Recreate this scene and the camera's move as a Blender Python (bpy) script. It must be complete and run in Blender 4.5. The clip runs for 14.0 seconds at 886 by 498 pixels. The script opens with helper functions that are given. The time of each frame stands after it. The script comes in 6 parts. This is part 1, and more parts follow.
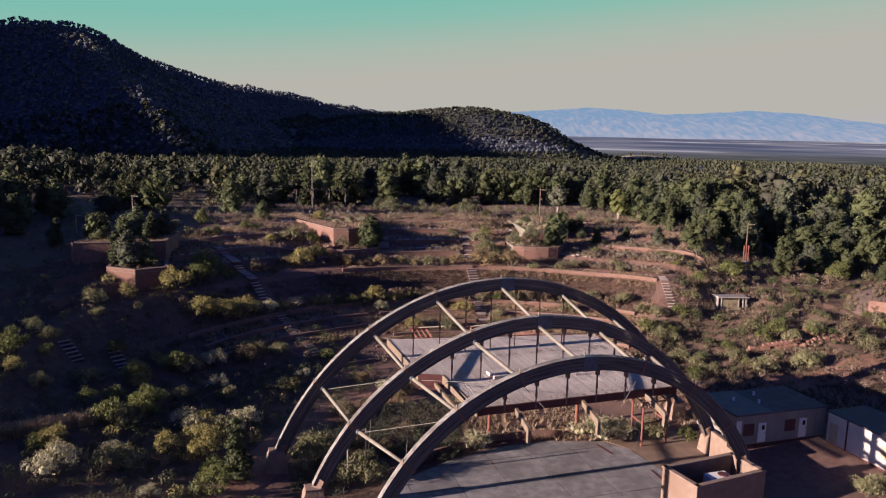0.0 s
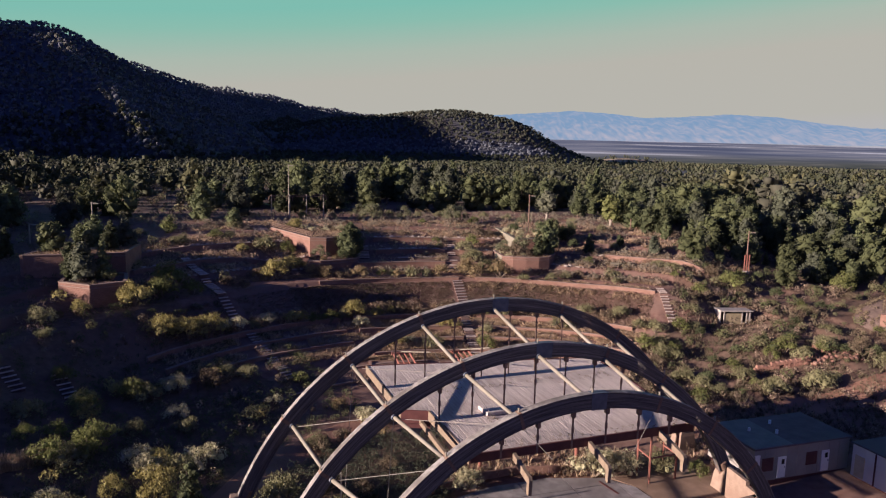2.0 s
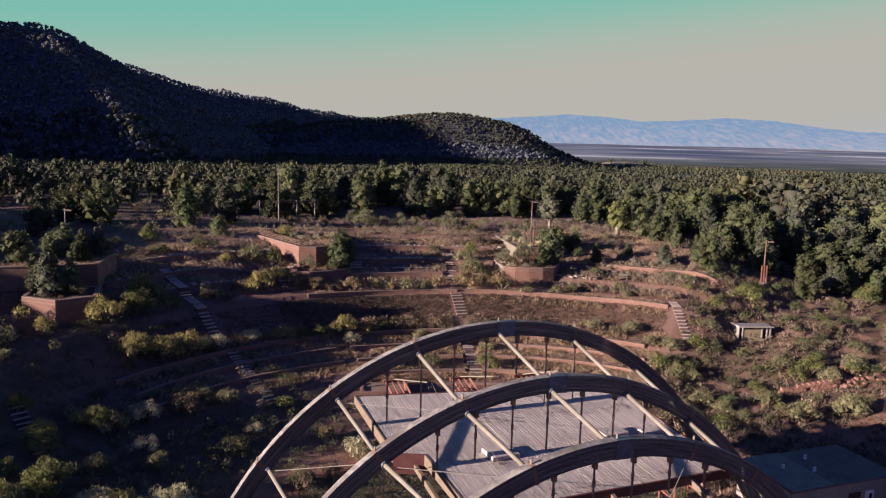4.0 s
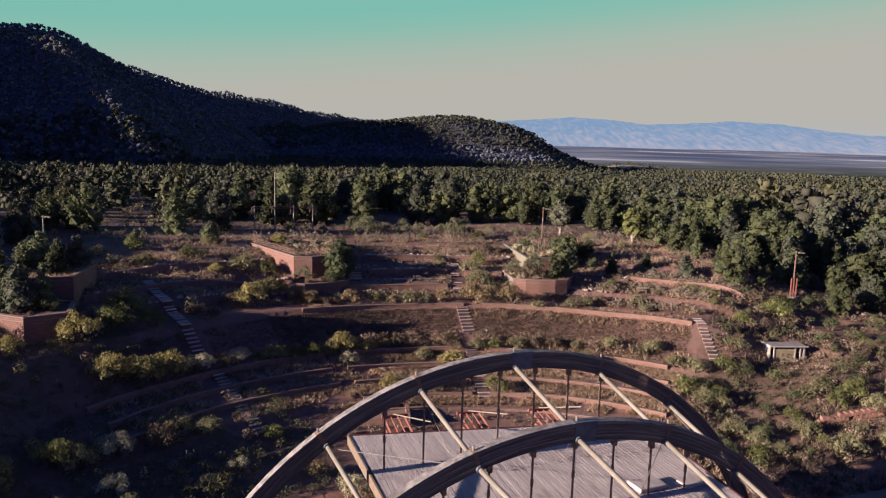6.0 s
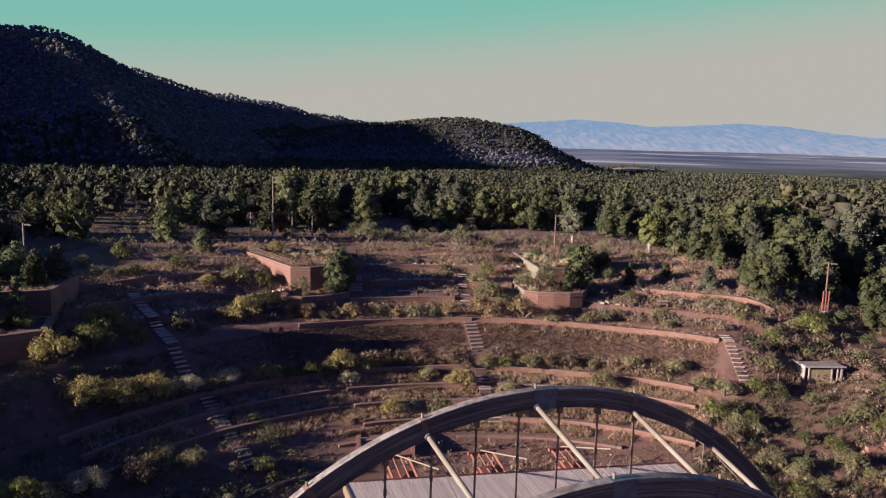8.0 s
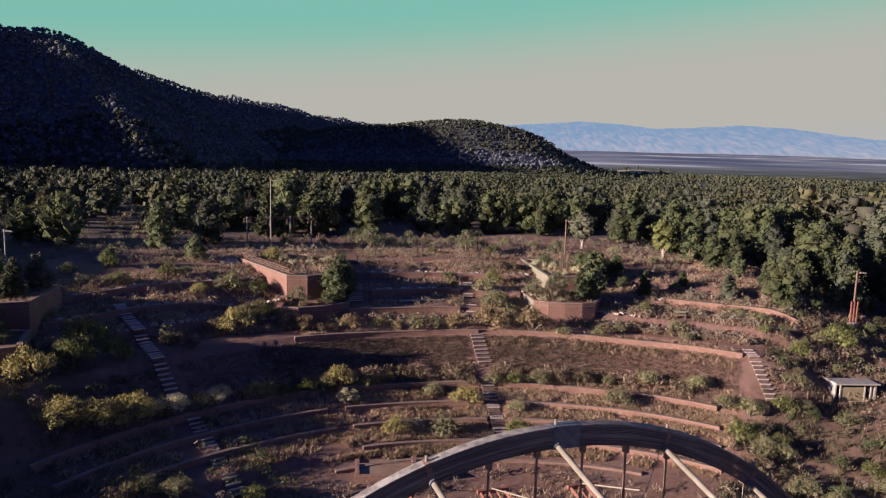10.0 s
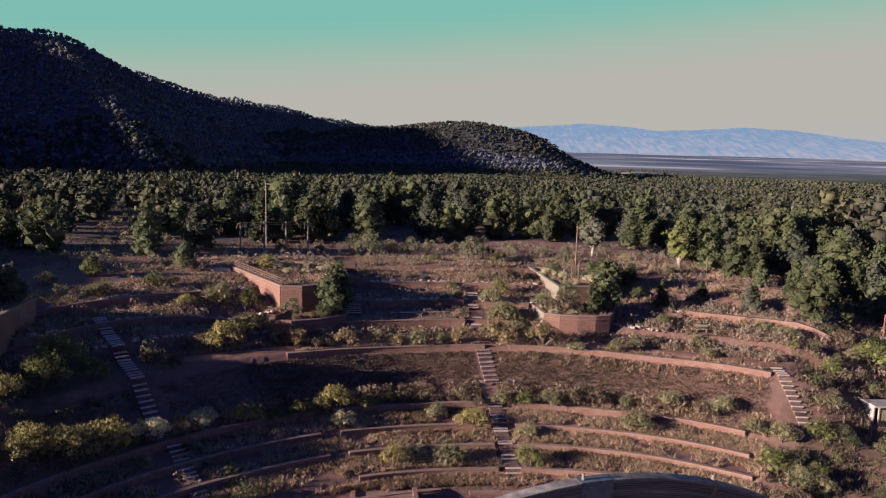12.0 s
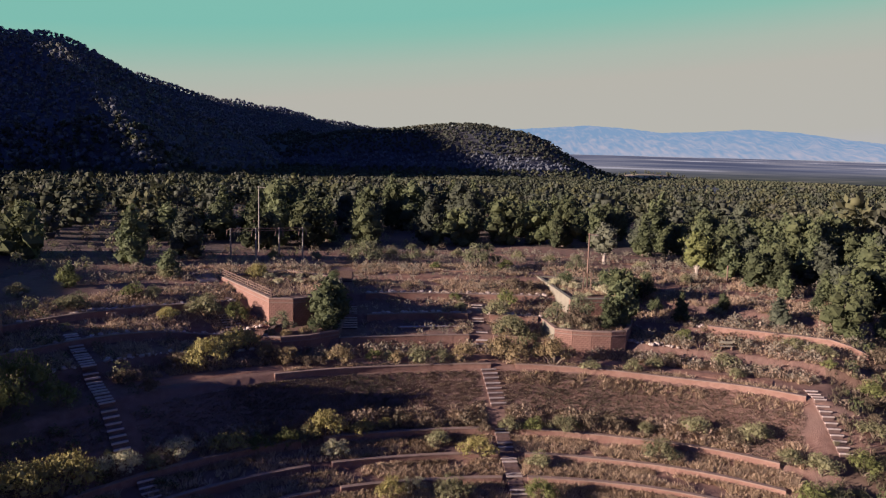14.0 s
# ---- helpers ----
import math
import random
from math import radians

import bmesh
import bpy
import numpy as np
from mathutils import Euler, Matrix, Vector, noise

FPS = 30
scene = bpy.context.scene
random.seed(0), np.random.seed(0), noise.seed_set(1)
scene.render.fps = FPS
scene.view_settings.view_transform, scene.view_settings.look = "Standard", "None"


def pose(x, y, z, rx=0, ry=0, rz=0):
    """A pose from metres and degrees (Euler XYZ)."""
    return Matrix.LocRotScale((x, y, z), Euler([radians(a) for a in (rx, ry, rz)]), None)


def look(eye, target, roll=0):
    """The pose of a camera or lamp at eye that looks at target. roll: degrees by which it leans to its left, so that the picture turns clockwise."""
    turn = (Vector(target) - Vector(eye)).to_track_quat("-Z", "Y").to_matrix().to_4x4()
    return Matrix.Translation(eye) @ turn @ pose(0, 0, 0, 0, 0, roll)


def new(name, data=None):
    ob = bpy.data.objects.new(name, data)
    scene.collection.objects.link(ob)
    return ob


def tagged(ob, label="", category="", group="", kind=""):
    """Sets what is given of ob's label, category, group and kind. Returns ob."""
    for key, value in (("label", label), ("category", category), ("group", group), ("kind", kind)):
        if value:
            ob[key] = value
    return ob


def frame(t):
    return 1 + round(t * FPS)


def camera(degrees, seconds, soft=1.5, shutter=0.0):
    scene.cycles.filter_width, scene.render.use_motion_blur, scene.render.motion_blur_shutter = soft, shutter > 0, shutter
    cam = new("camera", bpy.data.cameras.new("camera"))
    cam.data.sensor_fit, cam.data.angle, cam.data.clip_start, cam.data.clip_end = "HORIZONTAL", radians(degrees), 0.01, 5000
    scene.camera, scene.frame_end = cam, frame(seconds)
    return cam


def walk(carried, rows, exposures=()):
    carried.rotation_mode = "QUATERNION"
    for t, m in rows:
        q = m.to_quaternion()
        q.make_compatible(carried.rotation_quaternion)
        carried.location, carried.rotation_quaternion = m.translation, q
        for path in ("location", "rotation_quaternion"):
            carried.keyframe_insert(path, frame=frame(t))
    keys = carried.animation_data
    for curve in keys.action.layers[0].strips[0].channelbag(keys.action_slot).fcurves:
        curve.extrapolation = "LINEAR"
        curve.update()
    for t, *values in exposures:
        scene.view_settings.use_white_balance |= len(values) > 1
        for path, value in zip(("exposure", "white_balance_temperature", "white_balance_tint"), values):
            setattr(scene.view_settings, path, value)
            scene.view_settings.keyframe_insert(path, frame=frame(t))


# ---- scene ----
import itertools
import functools

cam = camera(64.5, 14.0, soft=1.2)
METRES, EYE, TILT, LEAN, TURN = 48.0, 32.0, -9.0, -1.2, 0.0
ROWS = [
    (0.0, 0.0, 0.0, 0.0, 0.0, 0.0, 0.0),
    (0.5, -0.0024, 0.0417, 0.007, -0.4, 0.05, 0.04),
    (1.0, -0.004, 0.0828, 0.0132, -0.77, 0.12, 0.07),
    (1.5, -0.0047, 0.1233, 0.0195, -1.12, 0.18, 0.11),
    (2.0, -0.0053, 0.1624, 0.0259, -1.42, 0.24, 0.14),
    (2.5, -0.0051, 0.2014, 0.0317, -1.64, 0.3, 0.16),
    (3.0, -0.0047, 0.2398, 0.0377, -1.76, 0.36, 0.14),
    (5.5, -0.003, 0.4346, 0.0678, -1.42, 0.67, -0.03),
    (6.0, -0.0034, 0.4748, 0.075, -1.36, 0.71, -0.06),
    (6.5, -0.0042, 0.5136, 0.0814, -1.28, 0.77, -0.08),
    (7.0, -0.0061, 0.5499, 0.0878, -1.2, 0.81, -0.1),
    (7.5, -0.0075, 0.5833, 0.0944, -1.12, 0.85, -0.12),
    (8.0, -0.008, 0.614, 0.0999, -1.03, 0.89, -0.13),
    (10.5, -0.0105, 0.7538, 0.122, -0.71, 1.09, -0.18),
    (11.0, -0.0103, 0.7856, 0.1273, -0.65, 1.13, -0.2),
    (11.5, -0.011, 0.8171, 0.1324, -0.6, 1.18, -0.2),
    (12.0, -0.0118, 0.8492, 0.137, -0.56, 1.22, -0.21),
    (12.5, -0.0115, 0.8803, 0.1416, -0.51, 1.26, -0.22),
    (13.0, -0.0111, 0.9149, 0.1468, -0.47, 1.3, -0.23),
    (13.5, -0.0107, 0.9503, 0.1527, -0.42, 1.33, -0.25),
    (14.0, -0.0104, 0.987, 0.1588, -0.36, 1.37, -0.28),
]
walk(cam, [(t, pose(0, 0, EYE, TILT, LEAN, TURN) @ pose(METRES * x, METRES * y, METRES * z, 90 + pitch, roll, yaw)) for t, x, y, z, yaw, pitch, roll in ROWS],
     exposures=[(0.0, 1.35, 5950, 27), (14.0, 1.35, 5950, 27)])

# ---- light: low evening sun from behind and left, along the line of the arches ----
SUN_EL, SUN_X, SUN_Y = 12.2, -0.953, -0.303
world = bpy.data.worlds.new("sky")
scene.world = world
world.use_nodes = True
wn, wl = world.node_tree.nodes, world.node_tree.links
sky = wn.new("ShaderNodeTexSky")
sky.sky_type = "NISHITA"
sky.sun_disc = False
sky.sun_elevation = radians(SUN_EL)
sky.sun_rotation = math.atan2(SUN_X, SUN_Y)
sky.air_density = 1.4
sky.dust_density = 0.0
sky.ozone_density = 7.0
wn["Background"].inputs["Strength"].default_value = 0.026
hue = wn.new("ShaderNodeMix")
hue.data_type = "RGBA"
hue.blend_type = "MULTIPLY"
hue.inputs["Factor"].default_value = 1.0
hue.inputs[7].default_value = (1.34, 0.87, 1.34, 1)
wl.new(sky.outputs["Color"], hue.inputs[6])
wl.new(hue.outputs[2], wn["Background"].inputs["Color"])
sun = new("sun", bpy.data.lights.new("sun", "SUN"))
sun.data.energy = 5.0
sun.data.angle = radians(0.6)
sun.data.color = (1.0, 0.82, 0.595)
cosel = math.cos(radians(SUN_EL))
sun.matrix_world = look((SUN_X * cosel * 100, SUN_Y * cosel * 100, 100 * math.sin(radians(SUN_EL))), (0, 0, 0))

# ---- materials ----


def material(name, base, second=None, scale=1.0, rough=0.85, metal=0.0, bump=0.0, bump_scale=20.0, third=None, vary=0.0, stretch=None, translucent=0.0, island=0.0):
    """Base colour mottled with a second at `scale` metres and a third as large stains; fine bump."""
    m = bpy.data.materials.new(name)
    m.use_nodes = True
    n, l = m.node_tree.nodes, m.node_tree.links
    b = n["Principled BSDF"]
    b.inputs["Roughness"].default_value = rough
    b.inputs["Metallic"].default_value = metal
    b.inputs["Specular IOR Level"].default_value = 0.25
    tc = n.new("ShaderNodeTexCoord")
    vec = tc.outputs["Object"]
    if stretch:
        mp = n.new("ShaderNodeMapping")
        mp.inputs["Scale"].default_value = stretch
        l.new(vec, mp.inputs["Vector"])
        vec = mp.outputs["Vector"]

    def mottled(size, lo, hi, detail=4.0):
        t = n.new("ShaderNodeTexNoise")
        t.inputs["Scale"].default_value = 1.0 / size
        t.inputs["Detail"].default_value = detail
        l.new(vec, t.inputs["Vector"])
        r = n.new("ShaderNodeMapRange")
        r.inputs["From Min"].default_value, r.inputs["From Max"].default_value = lo, hi
        l.new(t.outputs["Fac"], r.inputs["Value"])
        return r.outputs["Result"]

    def mix(fac, a, c):
        x = n.new("ShaderNodeMix")
        x.data_type = "RGBA"
        if isinstance(fac, float):
            x.inputs["Factor"].default_value = fac
        else:
            l.new(fac, x.inputs["Factor"])
        for s, v in ((x.inputs[6], a), (x.inputs[7], c)):
            if isinstance(v, tuple):
                s.default_value = (*v, 1)
            else:
                l.new(v, s)
        return x.outputs[2]

    colour = base
    if second:
        colour = mix(mottled(scale, 0.35, 0.65), colour, second)
    if third:
        colour = mix(mottled(scale * 6.3, 0.48, 0.68, 3.0), colour, third)
    if vary or island:
        if island:
            src = n.new("ShaderNodeNewGeometry").outputs["Random Per Island"]
        else:
            src = n.new("ShaderNodeObjectInfo").outputs["Random"]
        r = n.new("ShaderNodeMapRange")
        a = vary or island
        r.inputs["To Min"].default_value, r.inputs["To Max"].default_value = 1 - a, 1 + a
        l.new(src, r.inputs["Value"])
        h = n.new("ShaderNodeHueSaturation")
        l.new(r.outputs["Result"], h.inputs["Value"])
        if isinstance(colour, tuple):
            h.inputs["Color"].default_value = (*colour, 1)
        else:
            l.new(colour, h.inputs["Color"])
        colour = h.outputs["Color"]
    if isinstance(colour, tuple):
        b.inputs["Base Color"].default_value = (*colour, 1)
    else:
        l.new(colour, b.inputs["Base Color"])
    if bump:
        t = n.new("ShaderNodeTexNoise")
        t.inputs["Scale"].default_value = bump_scale
        t.inputs["Detail"].default_value = 5.0
        l.new(vec, t.inputs["Vector"])
        p = n.new("ShaderNodeBump")
        p.inputs["Strength"].default_value = bump
        p.inputs["Distance"].default_value = 1.0 / bump_scale
        l.new(t.outputs["Fac"], p.inputs["Height"])
        l.new(p.outputs["Normal"], b.inputs["Normal"])
    if translucent:
        tr = n.new("ShaderNodeBsdfTranslucent")
        if isinstance(colour, tuple):
            tr.inputs["Color"].default_value = (*colour, 1)
        else:
            l.new(colour, tr.inputs["Color"])
        ms = n.new("ShaderNodeMixShader")
        ms.inputs["Fac"].default_value = translucent
        l.new(b.outputs["BSDF"], ms.inputs[1])
        l.new(tr.outputs["BSDF"], ms.inputs[2])
        l.new(ms.outputs["Shader"], n["Material Output"].inputs["Surface"])
    return m


def curved_grain(name, dark, light):
    """Weathered wood whose grain runs round the object's own y axis."""
    m = bpy.data.materials.new(name)
    m.use_nodes = True
    n, l = m.node_tree.nodes, m.node_tree.links
    b = n["Principled BSDF"]
    b.inputs["Roughness"].default_value = 0.82
    b.inputs["Specular IOR Level"].default_value = 0.2
    tc = n.new("ShaderNodeTexCoord")
    sp = n.new("ShaderNodeSeparateXYZ")
    l.new(tc.outputs["Object"], sp.inputs["Vector"])

    def op(kind, a, c):
        x = n.new("ShaderNodeMath")
        x.operation = kind
        for sock, v in ((x.inputs[0], a), (x.inputs[1], c)):
            if isinstance(v, float):
                sock.default_value = v
            else:
                l.new(v, sock)
        return x.outputs["Value"]

    radius = op("POWER", op("ADD", op("MULTIPLY", sp.outputs["X"], sp.outputs["X"]), op("MULTIPLY", sp.outputs["Z"], sp.outputs["Z"])), 0.5)
    angle = op("ARCTAN2", sp.outputs["X"], sp.outputs["Z"])
    cb = n.new("ShaderNodeCombineXYZ")
    l.new(op("MULTIPLY", radius, 22.0), cb.inputs["X"])
    l.new(op("MULTIPLY", angle, 9.0), cb.inputs["Y"])
    l.new(op("MULTIPLY", sp.outputs["Y"], 9.0), cb.inputs["Z"])
    t = n.new("ShaderNodeTexNoise")
    t.inputs["Scale"].default_value = 1.0
    t.inputs["Detail"].default_value = 5.0
    t.inputs["Roughness"].default_value = 0.65
    l.new(cb.outputs["Vector"], t.inputs["Vector"])
    r = n.new("ShaderNodeValToRGB")
    r.color_ramp.elements[0].position, r.color_ramp.elements[1].position = 0.36, 0.64
    r.color_ramp.elements[0].color, r.color_ramp.elements[1].color = (*dark, 1), (*light, 1)
    l.new(t.outputs["Fac"], r.inputs["Fac"])
    oi = n.new("ShaderNodeObjectInfo")
    mr = n.new("ShaderNodeMapRange")
    mr.inputs["To Min"].default_value, mr.inputs["To Max"].default_value = 0.68, 1.32
    l.new(oi.outputs["Random"], mr.inputs["Value"])
    h = n.new("ShaderNodeHueSaturation")
    l.new(mr.outputs["Result"], h.inputs["Value"])
    l.new(r.outputs["Color"], h.inputs["Color"])
    l.new(h.outputs["Color"], b.inputs["Base Color"])
    p = n.new("ShaderNodeBump")
    p.inputs["Strength"].default_value = 0.6
    p.inputs["Distance"].default_value = 0.04
    l.new(t.outputs["Fac"], p.inputs["Height"])
    l.new(p.outputs["Normal"], b.inputs["Normal"])
    return m


M_SOIL = material("red_soil", (0.142, 0.082, 0.064), (0.192, 0.118, 0.094), 0.7, 0.95, bump=0.5, bump_scale=9.0, third=(0.165, 0.108, 0.088))
M_LITTER = material("forest_litter", (0.070, 0.052, 0.046), (0.105, 0.076, 0.066), 2.5, 0.95, bump=0.5, bump_scale=2.0, third=(0.150, 0.092, 0.074))
M_FLANK = material("brown_soil_and_shade", (0.092, 0.062, 0.046), (0.135, 0.092, 0.068), 0.9, 0.95, bump=0.5, bump_scale=8.0, third=(0.155, 0.096, 0.070))
# haze over the hill is put into this bluish floor colour
M_HILLFLOOR = material("hazed_hill_floor", (0.060, 0.068, 0.092), (0.074, 0.082, 0.100), 14.0, 0.95, bump=0.5, bump_scale=0.5, third=(0.055, 0.050, 0.048))
M_DRYRISE = material("dry_rise", (0.30, 0.235, 0.165), (0.36, 0.29, 0.21), 9.0, 0.95, bump=0.4, bump_scale=0.6, third=(0.20, 0.16, 0.11))
M_CONCRETE = material("concrete", (0.175, 0.163, 0.172), (0.265, 0.250, 0.256), 0.9, 0.8, bump=0.25, bump_scale=9, third=(0.135, 0.122, 0.128), vary=0.10)
M_PAVING = material("red_paving", (0.205, 0.142, 0.105), (0.255, 0.180, 0.135), 0.9, 0.85, bump=0.2, bump_scale=10, third=(0.175, 0.118, 0.086))
M_WALL = material("red_block", (0.210, 0.122, 0.094), (0.262, 0.160, 0.124), 0.5, 0.9, bump=0.4, bump_scale=6, third=(0.195, 0.108, 0.084))
M_BLOCK = material("split_face_block", (0.182, 0.100, 0.078), (0.235, 0.136, 0.106), 0.3, 0.92, bump=0.6, bump_scale=8, vary=0.09)
M_CAP = material("wall_cap", (0.198, 0.140, 0.114), (0.245, 0.178, 0.146), 0.8, 0.85, bump=0.2, bump_scale=9)
M_PALE = material("pale_render", (0.165, 0.150, 0.115), (0.205, 0.188, 0.145), 0.9, 0.9, bump=0.2, bump_scale=8)
M_TIMBER = material("grey_step_timber", (0.40, 0.335, 0.30), (0.48, 0.41, 0.37), 0.4, 0.85, bump=0.3, bump_scale=9, vary=0.12)
M_GLULAM = curved_grain("weathered_glulam", (0.050, 0.048, 0.051), (0.188, 0.172, 0.164))
M_CAPMETAL = material("flashing", (0.13, 0.122, 0.120), (0.30, 0.28, 0.265), 0.45, 0.75, bump=0.2, bump_scale=8, third=(0.11, 0.098, 0.092))
M_BOARD = material("grey_deck_board", (0.395, 0.347, 0.326), (0.485, 0.430, 0.408), 0.5, 0.85, bump=0.35, bump_scale=7, third=(0.36, 0.312, 0.293), vary=0.09, stretch=(3.0, 0.4, 1.0))
M_REDSTEEL = material("red_oxide_steel", (0.185, 0.070, 0.054), (0.235, 0.098, 0.074), 0.5, 0.7, bump=0.15, bump_scale=8)
M_FASCIA = material("dark_red_fascia", (0.078, 0.029, 0.030), (0.108, 0.042, 0.041), 0.8, 0.7, bump=0.15, bump_scale=6)
M_TANWOOD = material("tan_painted_beam", (0.160, 0.122, 0.088), (0.205, 0.158, 0.115), 0.5, 0.8, bump=0.2, bump_scale=8)
M_PIPE = material("tan_pipe_paint", (0.205, 0.186, 0.150), (0.26, 0.236, 0.192), 0.6, 0.55, bump=0.05, bump_scale=10)
M_RUST = material("rusty_post", (0.145, 0.092, 0.072), (0.205, 0.137, 0.102), 0.25, 0.7, bump=0.2, bump_scale=12)
M_PLATE = material("galvanised_plate", (0.085, 0.104, 0.14), (0.13, 0.15, 0.185), 0.4, 0.6, metal=0.3)
M_WIRE = material("steel_cable", (0.20, 0.185, 0.165), (0.26, 0.24, 0.215), 0.5, 0.6)
M_TRAILER = material("trailer_siding", (0.215, 0.20, 0.19), (0.25, 0.235, 0.22), 1.5, 0.75, bump=0.1, bump_scale=6)
M_TRAILER_PALE = material("pale_trailer_siding", (0.56, 0.52, 0.47), (0.62, 0.58, 0.53), 1.5, 0.7, bump=0.1, bump_scale=6)
M_ROOFMEMB = material("dark_roof_membrane", (0.088, 0.066, 0.080), (0.124, 0.096, 0.112), 1.4, 0.8, bump=0.1, bump_scale=5, third=(0.10, 0.086, 0.092))
M_ROOFGREY = material("sunlit_grey_sheet", (0.135, 0.128, 0.132), (0.175, 0.166, 0.168), 0.9, 0.75, bump=0.1, bump_scale=5)
M_WHITE = material("white_paint", (0.66, 0.66, 0.65), (0.72, 0.72, 0.71), 0.8, 0.6)
M_DARKGLASS = material("dark_glass", (0.02, 0.022, 0.026), None, 1.0, 0.12)
M_TANDOOR = material("tan_panel", (0.46, 0.38, 0.24), (0.52, 0.44, 0.29), 0.5, 0.7)
M_TREE = material("pine_foliage", (0.061, 0.076, 0.037), (0.100, 0.117, 0.055), 2.0, 0.9, vary=0.40, third=(0.122, 0.134, 0.063), translucent=0.24)
M_TREE_FAR = material("woodland_foliage", (0.043, 0.053, 0.033), (0.070, 0.079, 0.046), 9.0, 0.9, third=(0.090, 0.091, 0.055), translucent=0.2, island=0.28)
M_OLIVE = material("olive_foliage", (0.062, 0.075, 0.034), (0.096, 0.109, 0.048), 2.0, 0.9, vary=0.3, third=(0.114, 0.122, 0.057), translucent=0.24)
M_GREYTREE = material("grey_green_foliage", (0.055, 0.065, 0.043), (0.086, 0.096, 0.063), 2.0, 0.9, vary=0.3, third=(0.105, 0.103, 0.068), translucent=0.24)
M_OLIVE_FAR = material("olive_woodland", (0.060, 0.066, 0.032), (0.089, 0.093, 0.044), 9.0, 0.9, third=(0.102, 0.100, 0.051), translucent=0.2, island=0.22)
M_GREYTREE_FAR = material("grey_woodland", (0.049, 0.057, 0.043), (0.073, 0.080, 0.057), 9.0, 0.9, third=(0.085, 0.083, 0.060), translucent=0.2, island=0.22)
# paler foliage: dim light on the spur's trees is put into the colour
M_SPUR = material("dimly_lit_foliage", (0.112, 0.120, 0.100), (0.150, 0.156, 0.130), 9.0, 0.9, third=(0.125, 0.126, 0.100), translucent=0.05, island=0.3)
# distance haze is put into this bluish foliage colour
M_PINE = material("hazed_pine_foliage", (0.108, 0.124, 0.156), (0.128, 0.142, 0.166), 9.0, 0.9, third=(0.130, 0.138, 0.148), translucent=0.05, island=0.12)
M_SAGE = material("sage_foliage", (0.150, 0.148, 0.076), (0.222, 0.214, 0.118), 0.7, 0.9, vary=0.25, translucent=0.2)
M_SAGETREE = material("grey_green_leaf", (0.128, 0.134, 0.076), (0.180, 0.186, 0.108), 0.7, 0.9, vary=0.15, translucent=0.2)
M_PALELEAF = material("pale_leaf", (0.074, 0.079, 0.053), (0.105, 0.111, 0.075), 0.7, 0.9, vary=0.2, translucent=0.12)
M_YELLOW = material("yellow_foliage", (0.262, 0.232, 0.084), (0.350, 0.312, 0.124), 0.7, 0.9, vary=0.18, translucent=0.2)
M_TAN = material("tan_foliage", (0.205, 0.158, 0.082), (0.275, 0.216, 0.118), 0.7, 0.9, vary=0.15, translucent=0.2)
M_GREEN = material("green_foliage", (0.112, 0.126, 0.042), (0.168, 0.182, 0.066), 0.7, 0.9, vary=0.25, translucent=0.2)
M_PALEFLOWER = material("pale_blossom", (0.36, 0.34, 0.20), (0.48, 0.455, 0.31), 0.5, 0.9, vary=0.1, translucent=0.2)
M_BROWNBUSH = material("dry_brush", (0.117, 0.091, 0.060), (0.163, 0.131, 0.088), 0.6, 0.95, vary=0.2, translucent=0.15)
M_GRASS = material("dry_grass", (0.36, 0.262, 0.172), (0.46, 0.350, 0.240), 1.5, 0.95, third=(0.25, 0.182, 0.118), translucent=0.25, island=0.3)
M_WEED = material("dark_weeds", (0.205, 0.150, 0.112), (0.275, 0.208, 0.155), 1.5, 0.95, third=(0.125, 0.112, 0.072), translucent=0.12, island=0.3)
M_FLANKGRASS = material("flank_grass", (0.104, 0.084, 0.056), (0.150, 0.122, 0.082), 1.5, 0.95, third=(0.100, 0.092, 0.054), translucent=0.12, island=0.3)
M_ASHEN = material("ashen_brush", (0.165, 0.145, 0.110), (0.235, 0.208, 0.160), 0.7, 0.95, third=(0.130, 0.122, 0.080), translucent=0.15, island=0.25)
M_BARK = material("bark", (0.11, 0.085, 0.065), (0.17, 0.135, 0.105), 0.3, 0.95, bump=0.5, bump_scale=10)
M_WHITEBARK = material("pale_bark", (0.26, 0.225, 0.19), (0.33, 0.29, 0.245), 0.3, 0.9, bump=0.3, bump_scale=10)
M_EDGESTONE = material("pale_edging_stone", (0.36, 0.30, 0.26), (0.46, 0.39, 0.34), 0.5, 0.9, bump=0.3, bump_scale=8, island=0.25)
M_ROCK = material("red_sandstone", (0.205, 0.108, 0.082), (0.275, 0.155, 0.118), 0.6, 0.92, bump=0.5, bump_scale=5, vary=0.15)

# ---- geometry helpers ----


